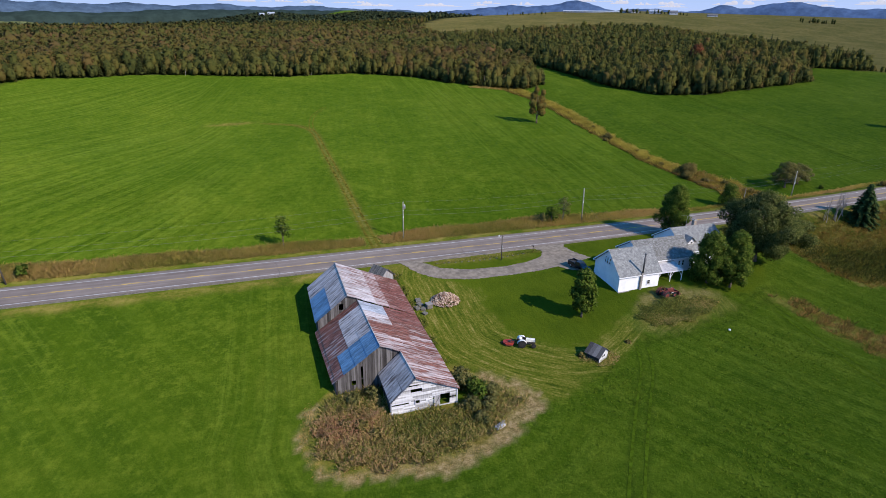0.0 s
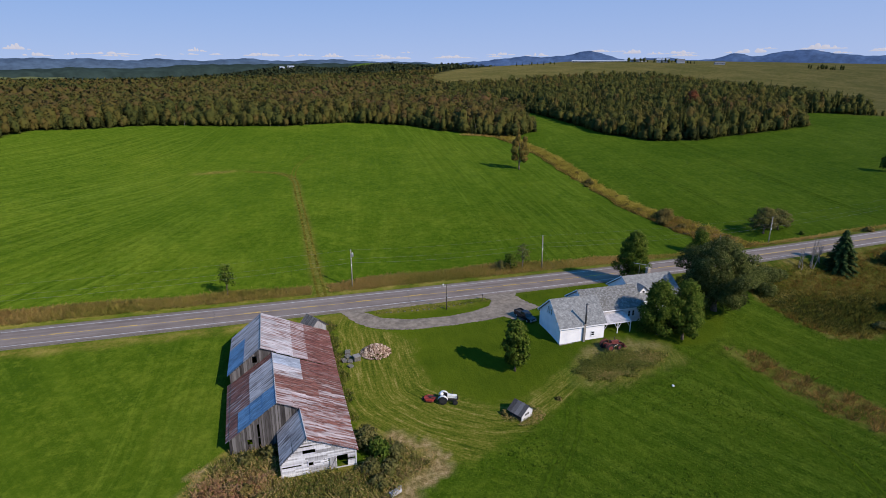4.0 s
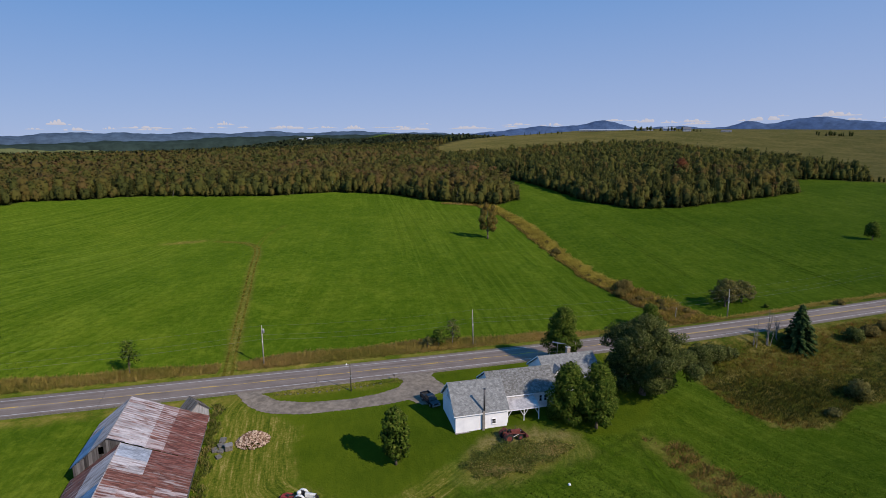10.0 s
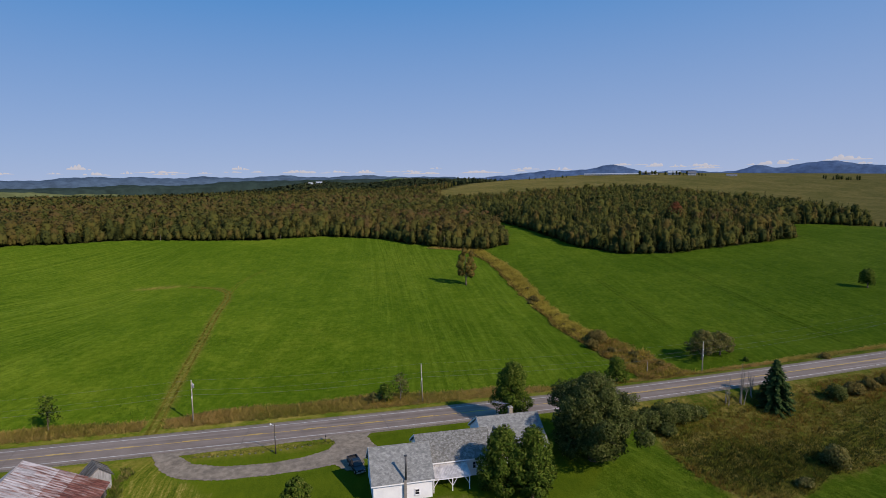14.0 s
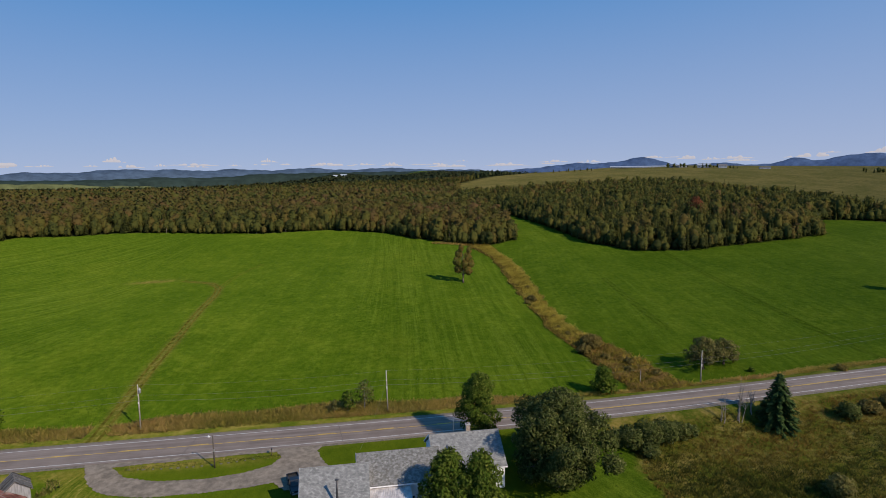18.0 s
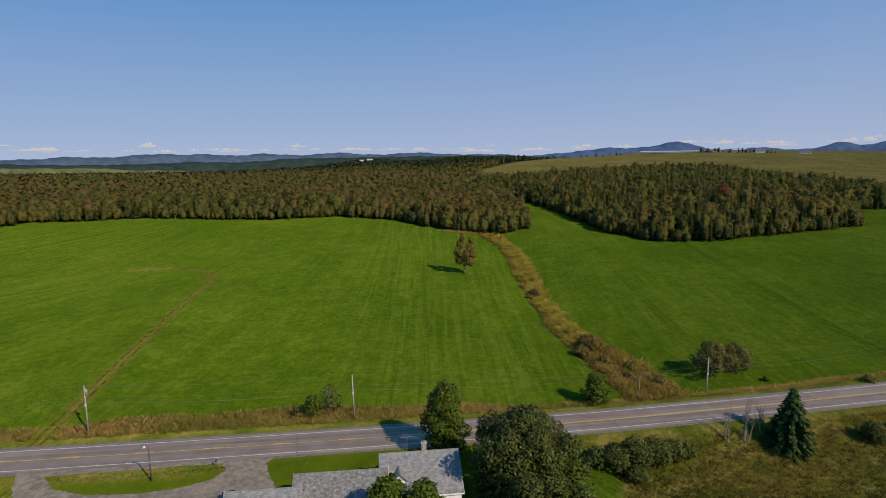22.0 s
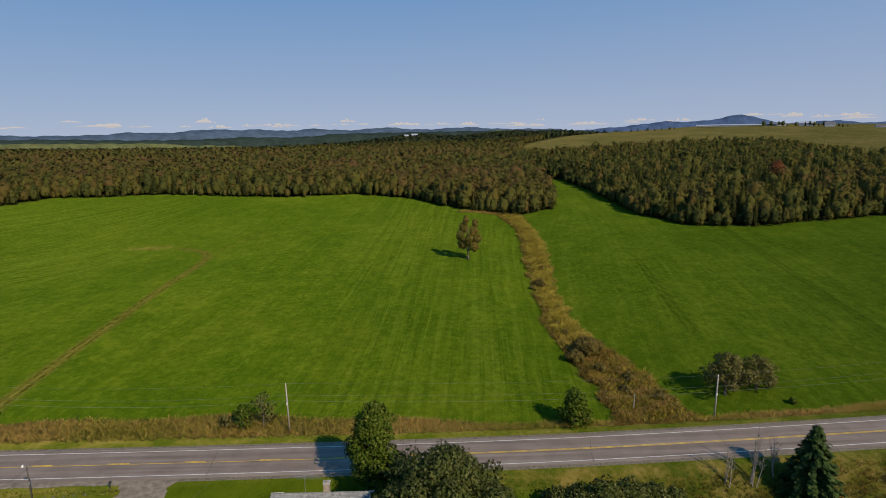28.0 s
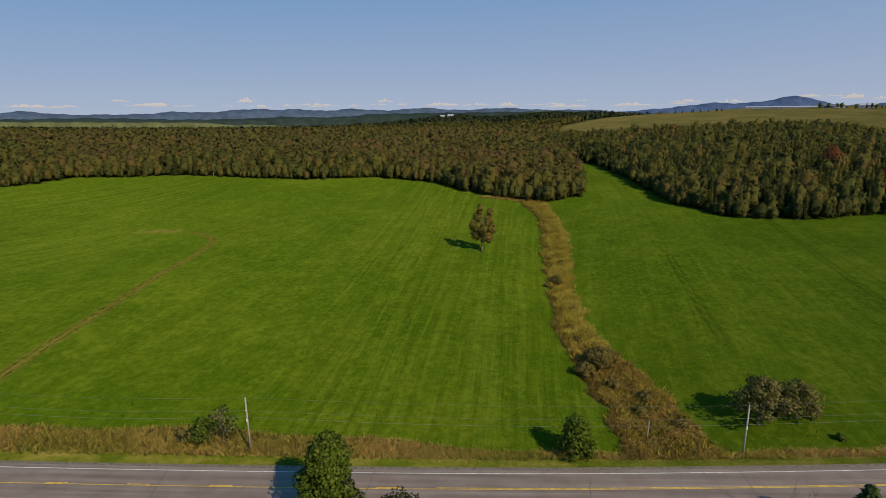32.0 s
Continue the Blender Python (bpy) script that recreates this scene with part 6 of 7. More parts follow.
siding_wall("annex_front", (-17.9, -61.8), (-7.9, -61.8), lambda u: gable_top(-17.9 + u, -18.1, -0.95, -14.3, 2.65, -7.65, -0.35), -3.5, WHITE_BOARDS, 57, ((3.6, 4.3, -1.75, -1.15), (7.4, 8.9, -2.9, -0.9), (5.6, 6.8, -1.7, -1.2), (2.9, 4.6, 0.35, 0.75)), "peeling white boards with broken openings")
board_wall("annex_west_wall", (-17.9, -55.2), (-17.9, -61.8), lambda u: lerp(-0.2, -1.0, u / 6.6), GREY_BOARDS, 58)
for u0, w, z0, z1 in ((-10.15, 0.75, -2.9, -0.95),):
    d = part("plank_door", Geo().box(bp(u0 - 0.9, -61.95, (z0 + z1) / 2), (0.9, 0.06, z1 - z0), 6), WHITE_BOARDS, barn, "crooked white plank door")
    part("cross_brace", Geo().rod(bp(u0 - 1.3, -62.0, z0 + 0.2), bp(u0 - 0.5, -62.0, z1 - 0.2), 0.05, 0.05, 4), GREY_BOARDS, d)
for k, (x, z, w) in enumerate(((-12.2, -1.35, 1.1), (-11.8, -1.62, 0.9))):
    part("loose_board", Geo().box(bp(x, -61.9, z), (w, 0.05, 0.2), 8, 0), WHITE_BOARDS, barn)
for x, z, w, h in ((-14.0, -1.45, 0.75, 0.65),):
    s = Geo()
    for du in (-w / 2, w / 2):
        s.box(bp(x + du, -61.88, z), (0.09, 0.1, h + 0.1))
    for dv in (-h / 2, h / 2):
        s.box(bp(x, -61.88, z + dv), (w + 0.1, 0.1, 0.09))
    part("window_frame", s, WHITE_BOARDS, barn)
part("corner_board", Geo().box(bp(-17.95, -61.85, -2.2), (0.16, 0.16, 2.5)), WHITE_BOARDS, barn)
part("corner_board", Geo().box(bp(-7.85, -61.85, -2.0), (0.16, 0.16, 2.9)), WHITE_BOARDS, barn)
part("barn_floor", Geo().box(bp(-16.6, -40.7, -2.75), (16.4, 28.5, 0.3)), DARK, barn, "floor inside, coloured near-black for shade")
# tie beams inside
for y in (-30.0, -35.0, -44.0, -49.0):
    part("tie_beam", Geo().box(bp(-16.8, y, -0.6), (15.4, 0.22, 0.22)), GREY_BOARDS, barn)

# little milk house at the north-east corner
mx, my, mz = -11.0, -23.6, g(-11.0, -23.6) + 0.25
milk = thing("milk_house", (mx, my, mz), "small ruined outbuilding with a broken shingle roof and white gable", "shed", turn=32)
DARK_SHINGLE = shingles("old dark shingles", (0.10, 0.095, 0.09), (0.19, 0.18, 0.17), 0.5)
for a, b in (((-1.9, -1.7), (1.9, -1.7)), ((-1.9, 1.7), (1.9, 1.7))):
    s = Geo()
    ring = [(-1.9, -0.5), (1.9, -0.5), (1.9, 2.4), (0, 4.0), (-1.9, 2.4)]
    y = a[1]
    s.add([(p, y - 0.07, q) for p, q in ring] + [(p, y + 0.07, q) for p, q in ring], [(0, 1, 2, 3, 4), (9, 8, 7, 6, 5)] + [(i, 5 + i, 5 + (i + 1) % 5, (i + 1) % 5) for i in range(5)])
    part("gable_wall", s, WHITE_BOARDS, milk, "flaking white gable")
for x in (-1.83, 1.83):
    part("side_wall", Geo().box((x, 0, 1.0), (0.14, 3.3, 2.8)), WHITE_BOARDS, milk)
for sgn in (-1, 1):
    cor = [(sgn * 2.25, -2.0, 2.15), (0, -2.0, 4.15), (0, 2.0, 4.15), (sgn * 2.25, 2.0, 2.15)]
    part("roof", Geo().slab(cor if sgn < 0 else cor[::-1], 0.1), DARK_SHINGLE, milk)
    for k in range(5):
        part("rafter", Geo().rod((sgn * 2.3, -2.05 + k * 1.0, 2.16), (0, -2.05 + k * 1.0, 4.2), 0.05, 0.05, 4), GREY_BOARDS, milk)

# ---------------------------------------------------------------- poles and wires
POLE_WOOD = plain("weathered pole wood", (0.30, 0.27, 0.235), 0.9, 0, 0.25, 3.0)
POLE_DARK = plain("tarred pole wood", (0.085, 0.072, 0.06), 0.9, 0, 0.25, 3.0)
STEEL = plain("galvanised steel", (0.42, 0.43, 0.44), 0.45, 0.7, 0.2, 4.0)
INSULATOR = plain("pale insulator", (0.62, 0.62, 0.60), 0.4, 0, 0.1)
WIRE = plain("weathered wire", (0.20, 0.21, 0.20), 0.6, 0.3, 0.1, bump=0)
BLACK = plain("black rubber", (0.02, 0.02, 0.021), 0.8, 0, 0.3, 6.0)


def utility_pole(x, y, high, label, drum=False, lean=0.0, wood_mat=None):
    ob = thing("utility_pole", (x, y, g(x, y)), label, "utility pole", "poles along the road")
    ob.rotation_euler = (0, radians(lean), 0)
    part("shaft", Geo().rod((0, 0, -0.3), (0, 0, high), 0.17, 0.115, 10), wood_mat or POLE_WOOD, ob, smooth=True)
    part("top_insulator", Geo().lathe((0, 0, high), (0, 0, 1), [(0, 0.03), (0.12, 0.03), (0.14, 0.085), (0.24, 0.07), (0.27, 0.03)], 10), INSULATOR, ob)
    part("neutral_clamp", Geo().box((0, -0.16, high - 1.9), (0.12, 0.14, 0.22)), INSULATOR, ob)
    part("phone_clamp", Geo().box((0, -0.16, high - 3.0), (0.12, 0.14, 0.22)), STEEL, ob)
    part("guard_tag", Geo().box((0, -0.18, high - 3.6), (0.22, 0.06, 0.5)), INSULATOR, ob)
    if drum:
        t = part("transformer", Geo().lathe((0.34, -0.1, high - 1.55), (0, 0, 1), [(0, 0.2), (0.05, 0.24), (0.85, 0.24), (0.92, 0.2), (0.98, 0.08)], 14), STEEL, ob, "grey transformer drum", True)
        part("bushing", Geo().lathe((0.34, -0.1, high - 0.58), (0, 0, 1), [(0, 0.04), (0.05, 0.08), (0.2, 0.05), (0.26, 0.02)], 8), INSULATOR, t)
        part("bracket", Geo().box((0.16, -0.05, high - 1.1), (0.3, 0.08, 0.5)), STEEL, ob)
    return ob


utility_pole(0.0, 0.0, 9.4, "pale wooden utility pole with a transformer drum", True)
utility_pole(51.45, 0.0, 9.2, "pale wooden utility pole leaning slightly", False, -1.6)
utility_pole(131.4, 2.2, 8.6, "wooden utility pole beside the apple trees")
utility_pole(-83.6, -2.6, 9.0, "dark leaning utility pole in the verge", False, -5.0, POLE_DARK)
utility_pole(215.0, 9.0, 9.0, "wooden utility pole far along the road")
tops = [(-84.4, -2.6, g(-83.6, -2.6) + 9.0), (0, 0, 9.4 + g(0, 0)), (51.2, 0, g(51.45, 0) + 9.2), (131.4, 2.2, g(131.4, 2.2) + 8.6), (215, 9, g(215, 9) + 9.0)]
for a, b in zip(tops, tops[1:]):
    for drop, sag, thick in ((-0.25, 0.7, 0.007), (1.9, 0.8, 0.008), (3.0, 0.95, 0.011)):
        run = [k / 16 for k in range(17)]
        s = Geo().tube([(lerp(a[0], b[0], t), lerp(a[1], b[1], t) - 0.16 * (drop > 0), lerp(a[2], b[2], t) - drop - 4 * sag * t * (1 - t)) for t in run], thick, 5)
        tagged(new("power_line", s.mesh("power_line", WIRE)), "thin sagging overhead wire between wooden poles", "cable", "overhead wires")

yard_pole = thing("yard_light_pole", (18.6, -18.7, g(18.6, -18.7)), "dark wooden pole with a yard lamp on the driveway island", "lamp post")
part("shaft", Geo().rod((0, 0, -0.3), (-0.1, 0, 6.1), 0.13, 0.09, 10), POLE_DARK, yard_pole, smooth=True)
arm = part("lamp_arm", Geo().rod((-0.1, 0, 5.7), (-0.75, 0.2, 6.1), 0.03, 0.03, 8), STEEL, yard_pole)
part("lamp_head", Geo().lathe((-0.8, 0.2, 5.85), (0, 0, 1), [(0, 0.2), (0.08, 0.22), (0.2, 0.14), (0.34, 0.07)], 12), INSULATOR, arm, "pale lamp head")
part("meter_box", Geo().box((0.02, -0.16, 3.4), (0.24, 0.16, 0.4), cut=0.03), STEEL, yard_pole)
stub = thing("fence_post", (118.0, 8.0, g(118, 8.0)), "short leaning wooden post in the overgrown ditch", "post")
part("shaft", Geo().rod((0, 0, -0.3), (0.1, 0, 3.2), 0.12, 0.09, 8), POLE_WOOD, stub)
part("cap", Geo().rod((0.1, 0, 3.18), (0.1, 0, 3.24), 0.11, 0.08, 8), STEEL, stub)

# service wires from the road pole to the house
p0, p1 = Vector((51.2, -0.1, g(51.45, 0) + 6.6)), Vector((44.4, -27.2, 4.6))
s = Geo().tube([p0.lerp(p1, k / 14) - Vector((0, 0, 3.2 * (k / 14) * (1 - k / 14))) for k in range(15)], 0.009, 5)
tagged(new("service_line", s.mesh("service_line", WIRE)), "thin service wire running down to the farmhouse", "cable", "overhead wires")

# roof antenna
ant = thing("roof_antenna", (60.6, -28.9, 7.1), "old television antenna of bare metal rods above the ridge", "antenna")
part("mast", Geo().rod((0, 0, 0), (0.05, 0, 2.6), 0.03, 0.025, 8), STEEL, ant)
boom0, boom1 = Vector((-0.9, -0.9, 3.0)), Vector((1.1, 0.9, 2.2))
part("boom", Geo().rod(boom0, boom1, 0.025, 0.025, 6), STEEL, ant)
for k in range(9):
    c = boom0.lerp(boom1, k / 8)
    w = 0.75 + 0.11 * k
    part("element", Geo().rod(c + Vector((-0.7, 0.75, 0)) * w, c - Vector((-0.7, 0.75, 0)) * w, 0.014, 0.014, 5), STEEL, ant)

# ---------------------------------------------------------------- tractors, car, yard things
RED = plain("faded red paint", (0.30, 0.035, 0.022), 0.5, 0, 0.3, 2.0)
DULL_RED = plain("rusty red paint", (0.135, 0.032, 0.026), 0.7, 0, 0.35, 2.0)
CREAM = plain("white tractor paint", (0.66, 0.66, 0.63), 0.45, 0, 0.15, 2.0)
IRON = plain("dark greasy iron", (0.045, 0.043, 0.042), 0.6, 0.3, 0.3, 4.0)


def wheel(parent, x, y, r, w, rim_mat):
    rubber = Geo().lathe((x, y - w / 2, r), (0, 1, 0), [(0, r * 0.62), (0.02, r * 0.9), (w * 0.2, r), (w * 0.8, r), (w - 0.02, r * 0.9), (w, r * 0.62)], 20)
    for k in range(14):
        a = k * 2 * math.pi / 14
        rubber.box((x + r * 0.99 * math.cos(a), y, r + r * 0.99 * math.sin(a)), (0.05, w * 0.9, 0.07), 0)
    tyre = part("tyre", rubber, BLACK, parent, "black ribbed tyre")
    part("rim", Geo().lathe((x, y - w / 2 - 0.01, r), (0, 1, 0), [(0, r * 0.60), (0.03, r * 0.5), (w * 0.5, r * 0.3), (w - 0.01, r * 0.5), (w + 0.02, r * 0.60)], 16), rim_mat, tyre)
    return tyre


def tractor(name, x, y, turn, label, paint, rims, seat_mat):
    ob = thing(name, (x, y, g(x, y) - 0.02), label, "tractor", turn=turn)
    part("hood", Geo().add([(0.25, -0.3, 0.95), (1.85, -0.25, 0.95), (1.85, 0.25, 0.95), (0.25, 0.3, 0.95), (0.25, -0.28, 1.5), (1.8, -0.22, 1.42), (1.8, 0.22, 1.42), (0.25, 0.28, 1.5), (0.25, 0, 1.56), (1.8, 0, 1.5)], [(3, 2, 1, 0), (0, 1, 5, 4), (1, 2, 6, 9, 5), (2, 3, 7, 6), (3, 0, 4, 8, 7), (4, 5, 9, 8), (8, 9, 6, 7)]), paint, ob, "long tapering hood")
    part("grille", Geo().box((1.87, 0, 1.15), (0.06, 0.44, 0.5), cut=0.02), IRON, ob)
    part("engine", Geo().box((0.95, 0, 0.72), (1.5, 0.38, 0.5), cut=0.05), IRON, ob)
    part("gearbox", Geo().box((-0.2, 0, 0.75), (1.0, 0.5, 0.55), cut=0.08), IRON, ob)
    part("rear_axle", Geo().rod((-0.45, -0.75, 0.72), (-0.45, 0.75, 0.72), 0.14, 0.14, 10), IRON, ob)
    part("front_axle", Geo().rod((1.6, -0.65, 0.42), (1.6, 0.65, 0.42), 0.07, 0.07, 8), IRON, ob)
    for sgn in (-1, 1):
        pts = []
        for k in range(7):
            a = math.radians(20 + 25 * k)
            for w in (0.52, 0.98):
                pts.append((-0.45 + 0.86 * math.cos(a), sgn * w, 0.72 + 0.86 * math.sin(a)))
        part("fender", Geo().add(pts + [(p[0] * 0.99 - 0.005, p[1], p[2] - 0.04) for p in pts], [(2 * k, 2 * k + 1, 2 * k + 3, 2 * k + 2) for k in range(6)] + [(14 + 2 * k, 16 + 2 * k, 17 + 2 * k, 15 + 2 * k) for k in range(6)]), paint, ob)
        wheel(ob, -0.45, sgn * 0.78, 0.72, 0.36, rims)
        wheel(ob, 1.6, sgn * 0.68, 0.42, 0.2, rims)
    part("seat", Geo().lathe((-0.65, 0, 1.25), (0.1, 0, 1), [(0, 0.16), (0.05, 0.26), (0.12, 0.27), (0.16, 0.2)], 12), seat_mat, ob)
    st = part("steering_wheel", Geo().lathe((0.05, 0, 1.62), (-0.6, 0, 1), [(0, 0.2), (0.015, 0.225), (0.03, 0.2)], 14), BLACK, ob)
    part("steering_column", Geo().rod((0.3, 0, 1.35), (0.05, 0, 1.62), 0.03, 0.03, 6), IRON, st)
    part("exhaust", Geo().rod((1.1, 0.12, 1.45), (1.1, 0.12, 2.1), 0.045, 0.045, 8), IRON, ob)
    for sgn in (-1, 1):
        part("headlight", Geo().lathe((1.75, sgn * 0.33, 1.3), (1, 0, 0), [(0, 0.05), (0.06, 0.1), (0.1, 0.1)], 10), STEEL, ob)
    return ob


white_tractor = tractor("white_tractor", 8.6, -51.1, -22, "old white tractor parked on freshly cut grass", CREAM, IRON, IRON)
part("canopy_drum", Geo().lathe((-0.75, 0, 1.25), (0, 0, 1), [(0, 0.3), (0.25, 0.36), (0.42, 0.3), (0.5, 0.1)], 14), CREAM, white_tractor, "white rounded seat guard", True)
mower = thing("rotary_mower", (6.15, -49.95, g(6.15, -49.95)), "faded red rotary mower hitched behind the white tractor", "mower", turn=-22)
part("deck", Geo().box((0, 0, 0.42), (1.9, 1.75, 0.16), cut=0.45), RED, mower)
part("skirt", Geo().box((0, 0, 0.26), (1.96, 1.8, 0.2), cut=0.47), DULL_RED, mower)
part("gearbox", Geo().box((0.1, 0, 0.62), (0.4, 0.34, 0.3), cut=0.06), IRON, mower)
for sgn in (-1, 1):
    part("hitch_arm", Geo().rod((0.1, sgn * 0.3, 0.55), (1.5, sgn * 0.4, 0.6), 0.045, 0.045, 6), DULL_RED, mower)
    part("deck_rib", Geo().box((-0.1, sgn * 0.5, 0.53), (1.5, 0.08, 0.08)), DULL_RED, mower)
part("tail_wheel", Geo().lathe((-1.15, -0.08, 0.24), (0, 1, 0), [(0, 0.14), (0.03, 0.23), (0.12, 0.23), (0.15, 0.14)], 14), BLACK, mower)
part("drive_shaft", Geo().rod((0.3, 0, 0.65), (1.6, 0, 0.72), 0.05, 0.05, 8), IRON, mower)

red_tractor = tractor("red_loader_tractor", 44.2, -43.9, 8, "rusty red loader tractor standing beside the farmhouse", DULL_RED, DULL_RED, DULL_RED)
red_tractor.scale = (1.18, 1.18, 1.18)
for sgn in (-1, 1):
    part("loader_arm", Geo().rod((0.2, sgn * 0.58, 1.35), (2.5, sgn * 0.55, 0.75), 0.075, 0.065, 6), DULL_RED, red_tractor)
    part("loader_upright", Geo().box((0.2, sgn * 0.58, 1.0), (0.16, 0.1, 0.85)), DULL_RED, red_tractor)
    part("lift_ram", Geo().rod((0.4, sgn * 0.6, 0.7), (1.5, sgn * 0.58, 1.0), 0.04, 0.03, 6), STEEL, red_tractor)
bucket = part("loader_bucket", Geo().add([(2.45, -0.9, 0.95), (2.45, 0.9, 0.95), (2.5, 0.9, 0.3), (2.5, -0.9, 0.3), (3.15, 0.9, 0.28), (3.15, -0.9, 0.28), (2.5, -0.9, 0.95), (2.5, 0.9, 0.95), (2.55, 0.9, 0.34), (2.55, -0.9, 0.34), (3.15, 0.9, 0.33), (3.15, -0.9, 0.33)], [(0, 1, 2, 3), (3, 2, 4, 5), (6, 9, 8, 7), (9, 11, 10, 8), (0, 6, 7, 1), (5, 4, 10, 11), (0, 3, 9, 6), (3, 5, 11, 9), (1, 7, 8, 2), (2, 8, 10, 4)]), DULL_RED, red_tractor, "open loader bucket")
part("roll_bar", Geo().rod((-0.75, -0.5, 1.2), (-0.75, -0.5, 2.1), 0.05, 0.05, 6).rod((-0.75, 0.5, 1.2), (-0.75, 0.5, 2.1), 0.05, 0.05, 6).rod((-0.75, -0.5, 2.1), (-0.75, 0.5, 2.1), 0.05, 0.05, 6), DULL_RED, red_tractor)

# black pickup
NAVY = plain("dark navy car paint", (0.012, 0.014, 0.02), 0.25, 0.2, 0.2, 2.0, 0.5, 0.05)
truck = thing("pickup_truck", (33.4, -28.3, g(33.4, -28.3) + 0.05), "dark pickup truck parked on the gravel beside the house", "truck", turn=-76)
part("lower_body", Geo().add([(-2.7, -0.95, 0.45), (2.7, -0.92, 0.45), (2.7, 0.92, 0.45), (-2.7, 0.95, 0.45), (-2.7, -0.97, 1.05), (2.65, -0.9, 0.95), (2.65, 0.9, 0.95), (-2.7, 0.97, 1.05), (1.2, -0.95, 1.1), (1.2, 0.95, 1.1)], [(3, 2, 1, 0), (0, 1, 5, 8, 4), (1, 2, 6, 5), (2, 3, 7, 9, 6), (3, 0, 4, 7), (4, 8, 9, 7), (8, 5, 6, 9)]), NAVY, truck, "dark body with a long hood")
cab = part("cab", Geo().add([(-0.7, -0.88, 1.05), (1.3, -0.88, 1.05), (1.3, 0.88, 1.05), (-0.7, 0.88, 1.05), (-0.5, -0.72, 1.8), (0.6, -0.72, 1.82), (0.6, 0.72, 1.82), (-0.5, 0.72, 1.8)], [(3, 2, 1, 0), (0, 1, 5, 4), (1, 2, 6, 5), (2, 3, 7, 6), (3, 0, 4, 7), (4, 5, 6, 7)]), NAVY, truck)
part("windscreen", Geo().slab([(1.24, -0.76, 1.14), (1.24, 0.76, 1.14), (0.66, 0.66, 1.78), (0.66, -0.66, 1.78)], 0.02), GLASS, cab)
part("rear_window", Geo().slab([(-0.72, 0.7, 1.2), (-0.72, -0.7, 1.2), (-0.55, -0.62, 1.72), (-0.55, 0.62, 1.72)], 0.02), GLASS, cab)
for sgn in (-1, 1):
    q = [(1.1, sgn * 0.885, 1.14), (-0.6, sgn * 0.885, 1.14), (-0.45, sgn * 0.755, 1.72), (0.58, sgn * 0.755, 1.72)]
    part("side_window", Geo().slab(q if sgn > 0 else q[::-1], 0.02), GLASS, cab)
    part("bed_side", Geo().box((-1.7, sgn * 0.9, 1.2), (1.95, 0.12, 0.4), cut=0.03), NAVY, truck)
    part("mirror", Geo().box((0.95, sgn * 1.02, 1.25), (0.1, 0.18, 0.16), cut=0.02), NAVY, truck)
    part("headlight", Geo().box((2.68, sgn * 0.7, 0.82), (0.06, 0.35, 0.16)), STEEL, truck)
    part("tail_light", Geo().box((-2.71, sgn * 0.86, 0.9), (0.05, 0.14, 0.3)), RED, truck)
    wheel(truck, 1.75, sgn * 0.82, 0.38, 0.25, STEEL)
    wheel(truck, -1.75, sgn * 0.82, 0.38, 0.25, STEEL)
part("tailgate", Geo().box((-2.66, 0, 1.2), (0.1, 1.75, 0.42)), NAVY, truck)
part("bed_floor", Geo().box((-1.7, 0, 1.07), (1.9, 1.7, 0.04)), IRON, truck)
part("bumper", Geo().box((2.76, 0, 0.55), (0.14, 1.8, 0.22), cut=0.05), STEEL, truck)

# small shed with a sagging roof
shed = thing("garden_shed", (19.4, -57.4, g(19.4, -57.4) - 0.1), "tiny weathered shed with a patched grey roof and white gable", "shed", turn=26)
part("side_wall", Geo().box((-1.35, 0, 0.65), (0.08, 2.4, 1.4)), GREY_BOARDS, shed)
part("side_wall", Geo().box((1.35, 0, 0.6), (0.08, 2.4, 1.3)), GREY_BOARDS, shed)
for y in (-1.2, 1.2):
    ring = [(-1.35, 0), (1.35, 0), (1.35, 1.3), (0.15, 2.25), (-1.35, 1.35)]
    part("gable_wall", Geo().add([(p, y - 0.04, q) for p, q in ring] + [(p, y + 0.04, q) for p, q in ring], [(0, 1, 2, 3, 4), (9, 8, 7, 6, 5)] + [(i, 5 + i, 5 + (i + 1) % 5, (i + 1) % 5) for i in range(5)]), WHITE_BOARDS if y < 0 else GREY_BOARDS, shed, "peeling white gable" if y < 0 else "")
# No holes are cut: dark plates on the gable paint the openings' shade.
for k in range(2):
    part("hatch", Geo().box((-0.35 + 0.55 * k, -1.26, 0.95), (0.34, 0.03, 0.34)), DARK, shed, "small dark plate standing in for a shaded opening")
for k in range(4):
    y0 = -1.5 + k * 0.76
    part("roof_sheet", Geo().slab([(-1.75, y0, 1.1), (0.15, y0, 2.38), (0.15, y0 + 0.77, 2.38), (-1.75, y0 + 0.77, 1.1)][::-1], 0.03), GREY_BOARDS, shed)
    part("roof_sheet", Geo().slab([(1.75, y0, 1.02), (0.15, y0, 2.38), (0.15, y0 + 0.77, 2.38), (1.75, y0 + 0.77, 1.02)], 0.03), GREY_BOARDS if k != 2 else GREY_WOOD, shed)

